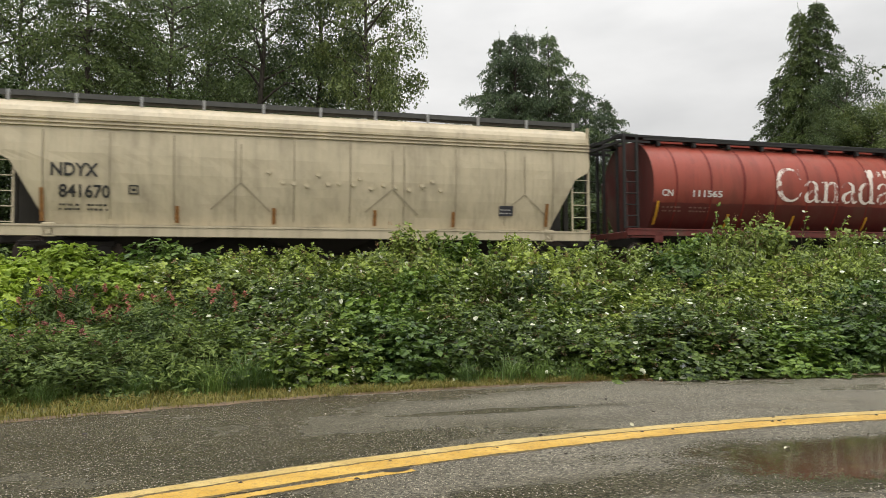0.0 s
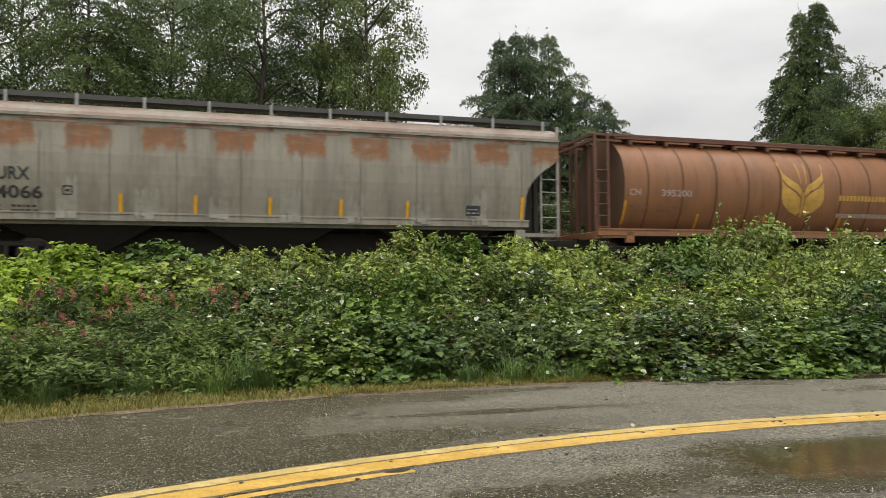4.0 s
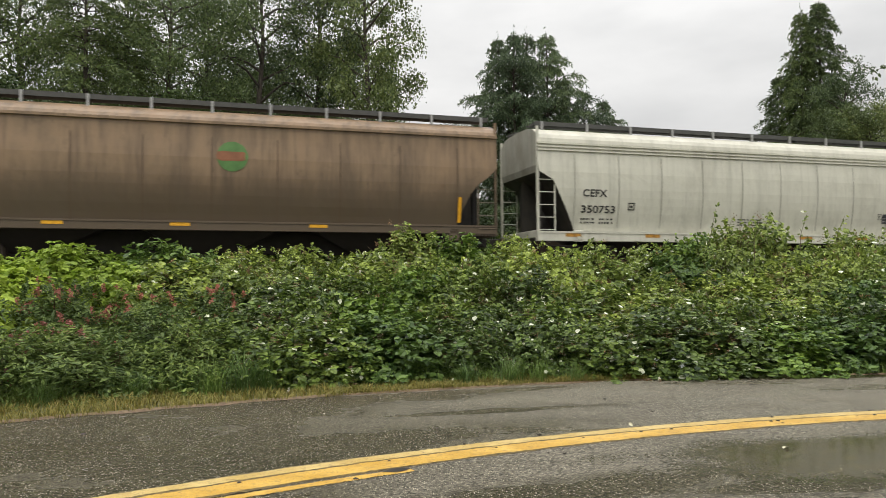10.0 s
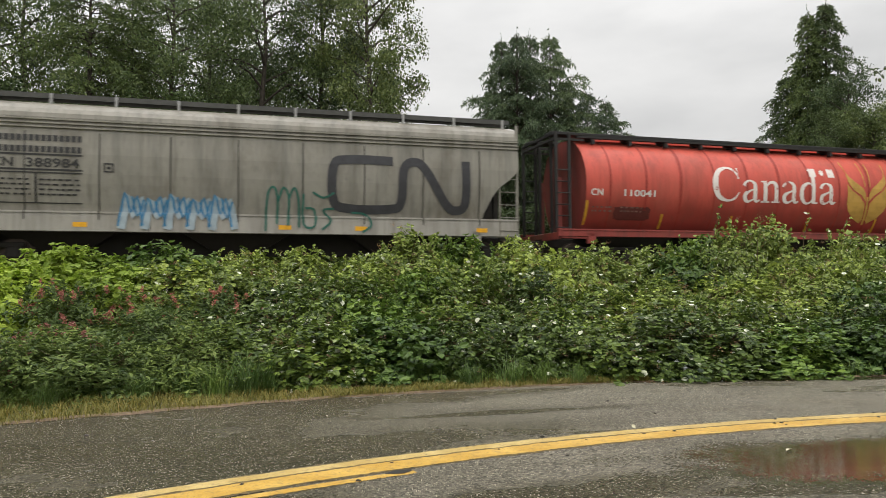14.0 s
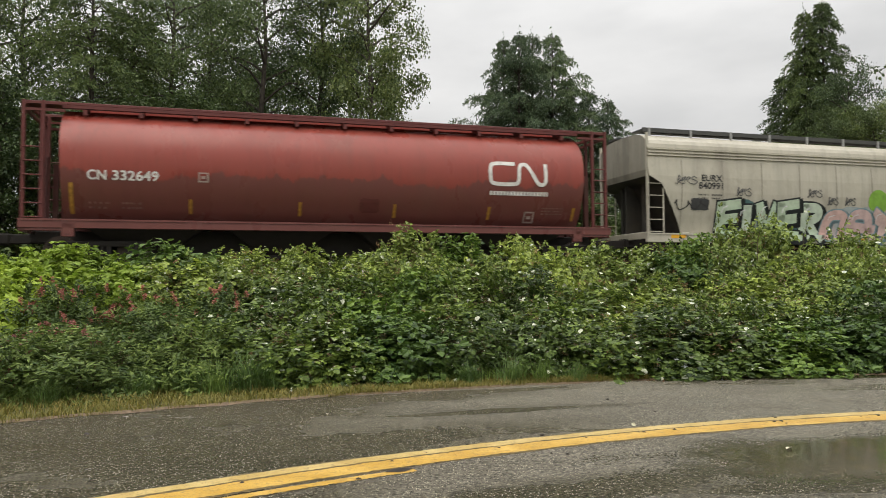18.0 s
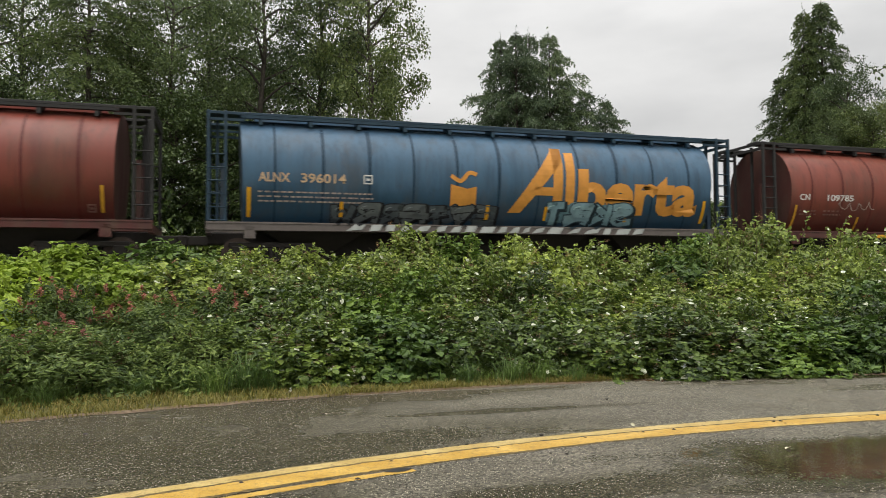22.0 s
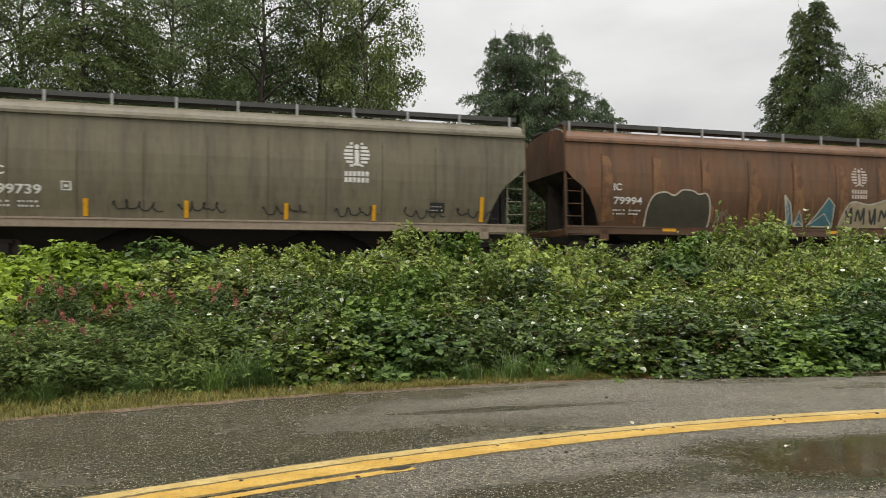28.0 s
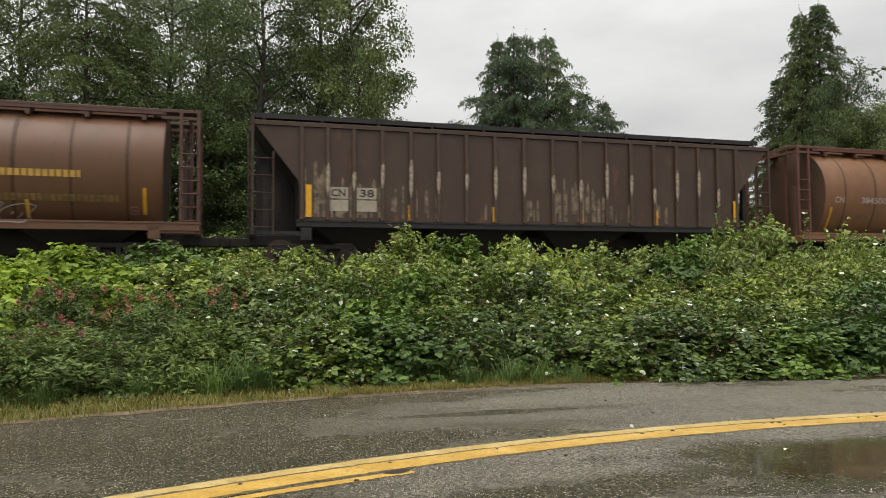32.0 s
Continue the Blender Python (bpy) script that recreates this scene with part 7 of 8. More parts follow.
GRASS = leafy("verge_grass", (0.075, 0.088, 0.016), (0.25, 0.215, 0.055), (0.40, 0.28, 0.12), 0.5, 0.25)
TALLGRASS = leafy("tall_grass", (0.055, 0.11, 0.02), (0.19, 0.28, 0.07), None, 0.45)
BARK = plain("bark", (0.07, 0.058, 0.045), 0.85, 0, 0.5, 8)
STEM = plain("bramble_stem", (0.10, 0.07, 0.04), 0.7, 0, 0.4, 12)
PINK = leafy("pink_blossom", (0.3, 0.1, 0.085), (0.5, 0.25, 0.2), None, 0.6)
BLOSSOM = leafy("white_blossom", (0.52, 0.52, 0.46), (0.68, 0.68, 0.62), None, 0.6)


def unit(v):
    return v / np.maximum(np.linalg.norm(v, axis=1, keepdims=True), 1e-9)


def leaves(points, normals, size, rng, leaflets=1, droop=0.5, slim=0.62, spread=0.9, oval=True):
    """Folded leaves at points, facing normals; returns vertices and faces."""
    n = len(points)
    axis = rng.normal(size=(n, 3)) + np.array((0, 0, -droop * 2))
    axis = unit(axis - normals * (axis * normals).sum(1, keepdims=True))
    side = np.cross(normals, axis)
    out, faces, base = [], [], 0
    for k in range(leaflets):
        ang = 0.0 if k == 0 else (1 if k % 2 else -1) * spread * (1 + 0.5 * ((k - 1) // 2))
        a = axis * math.cos(ang) + side * math.sin(ang)
        a = unit(a + rng.normal(scale=0.18, size=(n, 3)))
        nn = unit(normals + rng.normal(scale=0.3, size=(n, 3)))
        s = unit(np.cross(nn, a))
        L = (size * (0.6 + 0.9 * rng.uniform(0, 1, size=n) ** 1.6))[:, None]
        b = points + a * L * (0.12 if leaflets > 1 else 0.0)
        fold = nn * L * 0.09
        if oval:
            w = L * slim * 0.5
            quad = [b, b + a * L * 0.3 + s * w + fold, b + a * L * 0.68 + s * w * 0.85 + fold, b + a * L - nn * L * 0.1,
                    b + a * L * 0.68 - s * w * 0.85 + fold, b + a * L * 0.3 - s * w + fold]
            out.append(np.stack(quad, 1).reshape(-1, 3))
            i = base + np.arange(n)[:, None] * 6
            faces += (i + np.array((0, 1, 2, 3))).tolist() + (i + np.array((0, 3, 4, 5))).tolist()
            base += 6 * n
        else:
            w = L * slim * 0.5
            quad = [b, b + a * L * 0.5 + s * w + fold, b + a * L, b + a * L * 0.5 - s * w + fold]
            out.append(np.stack(quad, 1).reshape(-1, 3))
            i = base + np.arange(n)[:, None] * 4
            faces += (i + np.array((0, 1, 2, 3))).tolist()
            base += 4 * n
    return np.concatenate(out), faces


def tube(bm, pts, radii, sides=6):
    rings = []
    for i, p in enumerate(pts):
        d = (Vector(pts[min(i + 1, len(pts) - 1)]) - Vector(pts[max(i - 1, 0)])).normalized()
        e = d.orthogonal().normalized()
        f = d.cross(e)
        rings.append([bm.verts.new(Vector(p) + (e * math.cos(2 * math.pi * k / sides) + f * math.sin(2 * math.pi * k / sides)) * radii[i]) for k in range(sides)])
    for a, b in zip(rings, rings[1:]):
        for k in range(sides):
            bm.faces.new((a[k], a[(k + 1) % sides], b[(k + 1) % sides], b[k]))


def dome(rng, n, rx, ry, h, seed, deep=0.4, rough=0.42):
    """Points and outward normals through the outer layers of a lumpy bush."""
    d = unit(rng.normal(size=(n, 3)))
    d[:, 2] = np.abs(d[:, 2]) * 1.1 - 0.12
    d = unit(d)
    lump = np.array([noise.noise((v[0] * 2.1 + seed, v[1] * 2.1, v[2] * 2.1)) + 0.6 * noise.noise((v[0] * 5 + seed, v[1] * 5, v[2] * 5)) for v in d])
    r = (1 + rough * lump) * (1 - deep * rng.uniform(0, 1, size=n) ** 2.0)
    p = d * r[:, None] * np.array((rx, ry, h))
    p[:, 2] = np.maximum(p[:, 2], 0.02)
    nrm = unit(d / np.array((rx, ry, h)) + np.array((0, 0, 0.7)) + rng.normal(scale=0.45, size=(n, 3)))
    return p, nrm


def bush_parts(kind, seed):
    """Meshes of one bush: stems, leaves and, where it flowers, blossoms."""
    rng = np.random.default_rng(seed)
    rnd = random.Random(seed)
    stems = bmesh.new()
    for i in range(16):
        a, lean = rnd.uniform(0, 6.28), rnd.uniform(0.3, 1.1)
        top = rnd.uniform(0.75, 1.2)
        pts = [(0.15 * math.cos(a), 0.15 * math.sin(a), 0)]
        for k in range(1, 5):
            t = k / 4
            pts.append((lean * t * math.cos(a), lean * t * math.sin(a), 1.55 * top * (t ** 0.75) - 0.35 * lean * t * t))
        tube(stems, pts, [0.012, 0.011, 0.009, 0.007, 0.004], 5)
    stem = mesh_of("cane_tangle", stems, STEM)
    if kind in ("bramble", "shoots"):
        p, nrm = dome(rng, 2300, 1.25, 1.15, 1.6, seed, 0.45, 0.6)
        v, f = leaves(p, nrm, 0.118, rng, 3, 0.5, 0.68)
        mat = BRAMBLE if kind == "bramble" else LIT_SHOOT
    elif kind == "lime":
        p, nrm = dome(rng, 1700, 1.25, 1.15, 1.6, seed, 0.4, 0.5)
        v, f = leaves(p, nrm, 0.16, rng, 3, 0.4, 0.74, 0.8)
        mat = LIME
    elif kind == "broad":
        p, nrm = dome(rng, 2000, 1.25, 1.15, 1.6, seed, 0.4, 0.55)
        v, f = leaves(p, nrm, 0.14, rng, 3, 0.5, 0.74, 0.85)
        mat = BROADLEAF
    else:
        p, nrm = dome(rng, 5600, 1.25, 1.15, 1.6, seed, 0.5, 0.6)
        v, f = leaves(p, nrm, 0.125, rng, 1, -0.3, 0.36)
        mat = SPIREA
    # a few arching shoots that stand out of the outline
    extra, shoots = [], []
    for i in range(9):
        a, r0 = rnd.uniform(0, 6.28), rnd.uniform(0.1, 0.95)
        x, y, z = r0 * math.cos(a), r0 * math.sin(a), 1.35
        dx, dy = rnd.uniform(-0.3, 0.3), rnd.uniform(-0.3, 0.3)
        high = rnd.uniform(0.25, 0.55)
        for k in range(16):
            t = k / 15
            extra.append((x + dx * t, y + dy * t, z + high * t))
            shoots.append((rnd.uniform(-1, 1), rnd.uniform(-1, 1), 0.6))
    v2, f2 = leaves(np.array(extra), unit(np.array(shoots)), 0.075 if kind != "lime" else 0.1, rng, 3, 0.0, 0.6)
    f2 = [[i + len(v) for i in q] for q in f2]
    foliage = raw("foliage", np.concatenate((v, v2)).tolist(), f + f2, mat)
    blossom = None
    if kind in ("bramble", "shoots", "spirea"):
        count = 26 if kind != "spirea" else 105
        p, nrm = dome(rng, count, 1.27, 1.17, 1.62, seed, 0.06)
        vs, fs, off = [], [], 0
        for q, m in zip(p, nrm):
            if kind != "spirea":
                c = q + rng.normal(scale=0.025, size=(7, 3))
                a, b = leaves(c, unit(np.tile(m, (7, 1)) + rng.normal(scale=0.5, size=(7, 3))), 0.036, rng, 1, 0, 0.9)
            else:
                t = np.linspace(0, 1, 60)[:, None]
                c = q + np.array((rng.uniform(-0.1, 0.1), rng.uniform(-0.06, 0.06), 0.17)) * t + rng.normal(size=(60, 3)) * 0.03 * (1.1 - t)
                a, b = leaves(c, unit(rng.normal(size=(60, 3))), 0.042, rng, 1, 0, 0.8, oval=False)
            vs.append(a)
            fs += [[i + off for i in r] for r in b]
            off += len(a)
        blossom = raw("blossom", np.concatenate(vs).tolist(), fs, BLOSSOM if kind != "spirea" else PINK)
    dry = None
    if kind in ("bramble", "shoots"):
        m = 55 if kind == "bramble" else 60
        p, nrm = dome(rng, m, 1.27, 1.17, 1.66, seed + 3, 0.05)
        c = np.repeat(p, 16, axis=0) + rng.normal(scale=0.04, size=(m * 16, 3)) + np.array((0, 0, 0.04))
        v, f = leaves(c, unit(rng.normal(size=(len(c), 3))), 0.032, rng, 1, 0, 0.8, oval=False)
        dry = raw("seed_head", v.tolist(), f, SEED)
    return stem, foliage, blossom, dry


BUSH_KINDS = {"shoots": ("bramble_bush", "bramble bush with lightened young leaves and white blossoms", "bush"),
              "sapling": ("leafy_bush", "green leafy bush without flowers", "bush"),
              "bramble": ("bramble_bush", "tangled dark green bramble bush with small white blossoms", "bush"),
              "lime": ("leafy_bush", "bright yellow-green leafy bush in the hedge", "bush"),
              "broad": ("leafy_bush", "broad-leaved green bush in the roadside hedge", "bush"),
              "spirea": ("spirea_bush", "spirea bush with pink flower spikes", "bush")}


def add_bush(kind, variant, x, y, turn, scale, z=None, label=""):
    flower = kind != "sapling"
    kind = kind if flower else "spirea"
    stem, foliage, blossom, dry = shared(("bush", kind, variant), lambda: bush_parts(kind, 300 + variant * 17 + len(kind)))
    name, text, category = BUSH_KINDS[kind if flower else "sapling"]
    w = -x * SIN + y * COS
    ob = empty(name, pose(x, y, ground_height(w) if z is None else z, 0, 0, turn))
    ob.scale = scale
    tagged(ob, label or text, category, "bushes of the roadside hedge")
    put("cane_tangle", stem, ob)
    put("foliage", foliage, ob)
    if blossom and flower:
        put("blossom", blossom, ob)
    if dry:
        tagged(put("seed_head", dry, ob), kind="stuff")
    return ob


def verge(x):
    """Width of the grass between asphalt and hedge at x."""
    return max(0.15, min(1.55, 0.75 - 0.17 * x))


def road_edge(x, more=0.0):
    r = EDGE_R + more
    return EDGE_C[1] + math.sqrt(max(0.1, r * r - (x - EDGE_C[0]) ** 2))


HEDGE = []


def funnel_mesh():
    """One white funnel flower, open upwards, with a wavy rim."""
    bm = bmesh.new()
    rings = []
    for r, z in ((0.006, -0.05), (0.018, -0.02), (0.04, 0.0), (0.066, 0.012)):
        rings.append([bm.verts.new((r * (1 + 0.1 * math.cos(5 * k * math.pi / 5)) * math.cos(k * math.pi / 5), r * math.sin(k * math.pi / 5), z)) for k in range(10)])
    for a, b in zip(rings, rings[1:]):
        for k in range(10):
            bm.faces.new((a[k], a[(k + 1) % 10], b[(k + 1) % 10], b[k]))
    bm.faces.new(list(reversed(rings[0])))
    return mesh_of("flower", bm, BINDWEED, True)


def add_flowers(bush, rnd, count):
    """Bindweed flowers climbing on the near face of a bush."""
    for i in range(count):
        a, e = rnd.uniform(-2.6, -0.5), rnd.uniform(0.25, 1.25)
        d = Vector((math.cos(a) * math.cos(e), math.sin(a) * math.cos(e), math.sin(e)))
        p = bush.matrix_basis.to_quaternion().inverted() @ Vector((d.x * 1.3, d.y * 1.2, 0)) + Vector((0, 0, d.z * 1.68))
        flower = put("flower", shared("funnel", funnel_mesh), bush, label="white bindweed flower")
        k = rnd.uniform(0.6, 1.15)
        world_turn = (d + Vector((rnd.uniform(-0.8, 0.8), -0.2, rnd.uniform(0, 0.9)))).to_track_quat("Z", "Y")
        flower.matrix_basis = Matrix.LocRotScale(p, bush.matrix_basis.to_quaternion().inverted() @ world_turn, (k, k * rnd.uniform(0.5, 1), k))


def plant_hedge():
    """Bushes from the verge up the bank to the track, rising as they go back."""
    rnd = random.Random(11)
    for column in range(22):
        lane = -10.2 + column * 1.18
        front = road_edge(lane, verge(lane)) + 0.85
        back = (17.7 + lane * SIN) / COS
        rows = max(3, int((back - front) / 1.12) + 1)
        slope = table([(-9, 0.054), (-5, 0.06), (0, 0.063), (4.8, 0.067), (8, 0.071), (12, 0.063)], lane * 1.12)
        for row in range(rows):
            y = front + row * (back - front) / (rows - 1) + rnd.uniform(-0.15, 0.15)
            fx = (lane + 0.55 * (row % 2)) * (1 + 0.035 * row) + rnd.uniform(-0.2, 0.2)
            far = (y - front) / (back - front)
            want = 0.98 + (1.62 + slope * back - 0.98) * max(0, far) ** (1.25 if lane < 2 else 1.6)
            base = ground_height(-fx * SIN + y * COS)
            high = max(0.7, want - base) / 1.84 * rnd.uniform(0.8, 1.14)
            kind = "bramble"
            if row >= 3 and fx < -6.8:
                kind = "lime"
            elif row <= 2 and fx < -3.9:
                kind = "spirea" if row >= 1 and fx < -5.2 or row == 2 else "sapling"
            elif row == 0 and 5.2 < fx < 9:
                kind = "broad"
            elif rnd.random() < 0.14:
                kind = "broad"
            if kind == "bramble" and (row >= (rows - 2 if fx < 3.2 else 2) or row == 1 and fx > 3 and rnd.random() < 0.45):
                kind = "shoots"
            wide = rnd.uniform(0.74, 1.0)
            bush = add_bush(kind, rnd.randrange(3 if kind in ("bramble", "shoots") else 2), fx, y, rnd.uniform(0, 360), (wide, wide, high))
            if fx > 2.2 and kind in ("bramble", "shoots") and row > 0:
                add_flowers(bush, rnd, rnd.choice((2, 3, 4, 5)))
            elif kind in ("bramble", "shoots") and rnd.random() < 0.3:
                add_flowers(bush, rnd, 1)
            if far > 0.5 and -8 < fx < 10:
                HEDGE.append(bush)
    # thin shoots over the hedge's top
    rng = np.random.default_rng(8)
    for x, y, z0, z1, n in ((6.85, 19.0, 2.6, 3.5, 12), (-0.15, 17.0, 2.1, 2.75, 9), (9.4, 19.4, 2.8, 3.4, 9), (-5.6, 15.6, 1.6, 2.35, 9),
                            (7.3, 19.1, 2.7, 3.25, 10), (8.1, 19.2, 2.7, 3.3, 9), (10.6, 19.8, 2.9, 3.35, 9), (0.45, 17.1, 2.1, 2.6, 8), (-3.3, 16.2, 1.8, 2.35, 8), (-7.2, 15.2, 1.5, 2.1, 8)):
        bm = bmesh.new()
        tube(bm, [(0, 0, z0 - 1.2), (0.02, 0, z0), (0.22, 0, z1)], [0.008, 0.007, 0.003], 5)
        shoot = part("bramble_shoot", bm, STEM, None, m=pose(x, y, 0))
        t = np.linspace(0.0, 1, n)[:, None]
        p = np.array((0.02, 0, z0)) * (1 - t) + np.array((0.22, 0, z1)) * t + rng.normal(scale=0.03, size=(n, 3))
        v, f = leaves(p, unit(rng.normal(size=(n, 3)) + np.array((0, 0, 0.5))), 0.085, rng, 3, 0.2, 0.6)
        put("foliage", raw("foliage", v.tolist(), f, LIT_SHOOT), shoot)
        tagged(shoot, "thin leafy shoot standing over the hedge", "shoot", "bramble shoots over the hedge")


def blades(n, rng, place, high, wide, lean, clumps=0.0):
    """Grass blades: narrow bent strips of three quads; clumps makes tall and short spots."""
    verts, faces = [], []
    for i in range(n):
        x, y, z = place()
        tall = 1 + clumps * (noise.noise((x * 1.9, y * 2.6, 2)) + 0.8 * noise.noise((x * 6, y * 6, 5)))
        if clumps and tall < rng.uniform(0.2, 0.75):
            continue
        h, w = high * rng.uniform(0.5, 1.25) * tall, wide * rng.uniform(0.7, 1.3)
        a, b = rng.uniform(0, 6.28), rng.uniform(0.2, 1) * lean
        dx, dy = math.cos(a) * b * h, math.sin(a) * b * h
        sx, sy = -math.sin(a) * w, math.cos(a) * w
        k = len(verts)
        for t, s in ((0, 1.0), (0.45, 0.85), (0.8, 0.5)):
            px, py, pz = x + dx * t * t, y + dy * t * t, z + h * t * (1 - 0.25 * b * t)
            verts += [(px - sx * s, py - sy * s, pz), (px + sx * s, py + sy * s, pz)]
        verts.append((x + dx, y + dy, z + h * (1 - 0.3 * b)))
        faces += [(k, k + 1, k + 3, k + 2), (k + 2, k + 3, k + 5, k + 4), (k + 4, k + 5, k + 6)]
    return verts, faces


def plant_grass():
    rng = random.Random(5)

    def strip():
        x = rng.uniform(-9.5, 3.4)
        return x, road_edge(x, rng.uniform(-0.05, 1) * (verge(x) + 0.15)), -0.03
    v, f = blades(30000, rng, strip, 0.12, 0.0045, 1.2, 0.75)
    tagged(put("verge_grass", raw("verge_grass", v, f, GRASS)), "short yellow-green grass along the asphalt edge", "grass", kind="stuff")

    def foot():
        x = rng.uniform(-9.5, 12)
        return x, road_edge(x, verge(x) + rng.uniform(-0.12, 0.35)), -0.03
    v, f = blades(4200, rng, foot, 0.3, 0.006, 1.3)
    tagged(put("foot_grass", raw("foot_grass", v, f, TALLGRASS)), "green grass at the foot of the hedge", "grass", kind="stuff")
    tufts = []
    for i in range(2):
        v, f = blades(110, rng, lambda: (rng.gauss(0, 0.14), rng.gauss(0, 0.14), 0), 0.85, 0.007, 1.2)
        tufts.append(raw("grass_tuft", v, f, TALLGRASS))
    for x, d, s in ((-3.1, 0.0, 0.9), (-3.5, -0.1, 0.75), (-2.8, 0.05, 0.8), (-4.5, -0.1, 0.6), (-5.6, -0.1, 0.6), (-3.9, 0.15, 0.7),
                    (0.4, 0.0, 0.6), (1.1, 0.1, 0.7), (1.6, 0.05, 0.6), (2.2, 0.0, 0.5), (-6.4, 0.0, 0.9)):
        ob = put("grass_tuft", tufts[int(x * 10) % 2], None, pose(x, road_edge(x, verge(x)) + d - 0.25, -0.03, 0, 0, x * 90))
        ob.scale = (s, s, s)
        tagged(ob, "tuft of long green grass before the hedge", "grass", "grass tufts by the hedge")


def litter():
    """Pale fallen leaves and petals on the asphalt, and dark crumbs."""
    rng = np.random.default_rng(4)
    pale = plain("fallen_leaf", (0.55, 0.52, 0.36), 0.6)
    dark = plain("wet_debris", (0.03, 0.024, 0.018), 0.5)
    spots = [(3.40, 7.38, 0.075, pale), (2.15, 8.49, 0.05, pale), (-1.53, 9.5, 0.045, pale), (-3.54, 8.78, 0.045, pale), (3.2, 8.9, 0.03, pale),
             (-0.9, 10.7, 0.03, pale), (-4.6, 8.9, 0.03, pale), (5.6, 12.3, 0.05, pale), (2.6, 12.2, 0.035, pale)]
    for i, (x, y, s, mat) in enumerate(spots):
        v, f = leaves(np.array([(0, 0, 0.012)]), np.array([(0.0, 0.0, 1.0)]), s * 1.3, rng, 1, 0, 0.6)
        ob = put("fallen_leaf", raw("fallen_leaf", v.tolist(), f, mat), None, pose(x, y, 0.0, 0, 0, i * 57))
        tagged(ob, "pale fallen leaf lying on wet asphalt", "leaf", "fallen leaves on the road")
    crumb = bmesh.new()
    bmesh.ops.create_icosphere(crumb, subdivisions=1, radius=1)
    for v in crumb.verts:
        v.co *= 1 + 0.3 * noise.noise(v.co * 3)
    me = mesh_of("wet_crumb", crumb, dark)
    rnd = random.Random(6)
    for i in range(40):
        x = rnd.uniform(-4.5, 6)
        r = LINE_R + rnd.choice((0.02, -0.25, rnd.uniform(-1.2, 3.2)))
        y = LINE_C[1] + math.sqrt(r * r - (x - LINE_C[0]) ** 2)
        s = rnd.uniform(0.008, 0.022)
        ob = put("pebble", me, None, pose(x, y, s * 0.3, 0, 0, i * 40))
        ob.scale = (s * 1.4, s, s * 0.6)
        tagged(ob, "small dark pebble on the wet road", "pebble", "pebbles on the road")
    patch = bmesh.new()
    poly(patch, [(0.12 * math.cos(i * 0.45) * (1 + 0.2 * math.sin(i * 2.1)), 0.06 * math.sin(i * 0.45) * (1 + 0.2 * math.cos(i * 1.7))) for i in range(14)])
    tagged(part("tar_patch", patch, plain("tar", (0.03, 0.028, 0.026), 0.35), None, m=pose(-0.42, 6.62, 0.009, 0, 0, 30)), "dark tar patch over the centre line", "tar patch", kind="structure")


# ---- trees ----
def broad_tree(seed, high, radius, clusters, per, leaf, mat, start=0.25, sparse=1.0, squeeze=0.85):
    """Meshes of one broad-leaved tree: trunk, limbs and crown."""
    rng, rnd = np.random.default_rng(seed), random.Random(seed)
    trunk, limbs = bmesh.new(), []
    spine = []
    for i in range(9):
        t = i / 8
        spine.append((0.5 * noise.noise((t * 2, seed, 0)) * t * 2, 0.5 * noise.noise((seed, t * 2, 0)) * t * 2, high * 0.93 * t))
    tube(trunk, spine, [0.2 * (1 - t / 9) + 0.015 for t in range(9)], 8)
    tips = []
    for i in range(34):
        t = start + (0.97 - start) * (i / 33)
        k = min(7, int(t * 8))
        f = t * 8 - k
        p = Vector(spine[k]).lerp(Vector(spine[k + 1]), f)
        a = i * 2.4 + rnd.uniform(-0.4, 0.4)
        reach = radius * (math.sin(math.pi * min(1, (1.06 - t) / (1.06 - start))) ** 0.55) * rnd.uniform(0.65, 1.1)
        pts = [p]
        for j in range(1, 5):
            s = j / 4
            pts.append(p + Vector((math.cos(a) * reach * s, math.sin(a) * reach * s, (0.75 * s - 0.25 * s * s) * reach * rnd.uniform(0.6, 1.0))))
        limb = bmesh.new()
        tube(limb, pts, [0.06, 0.045, 0.03, 0.02, 0.008], 5)
        limbs.append(mesh_of("limb", limb, BARK))
        tips += [(pts[2], 0.55), (pts[3], 0.9), (pts[4], 1.0), (pts[4], 0.8)]
    vs, fs, off = [], [], 0
    for c in range(clusters):
        p, s = rnd.choice(tips)
        centre = np.array(p) + rng.normal(size=3) * radius * 0.09
        m = max(6, int(per * rnd.uniform(0.5, 1.4)))
        q = centre + np.clip(rng.normal(size=(m, 3)), -1.15, 1.15) * np.array((0.34, 0.34, 0.22)) * sparse * rnd.uniform(0.7, 1.25)
        nrm = unit(rng.normal(size=(m, 3)) + np.array((0, 0, 0.9)))
        a, b = leaves(q, nrm, leaf, rng, 1, 0.5, 0.72, oval=False)
        vs.append(a)
        fs += [[i + off for i in r] for r in b]
        off += len(a)
    return (mesh_of("trunk", trunk, BARK, True), limbs, raw("crown", np.concatenate(vs).tolist(), fs, mat))


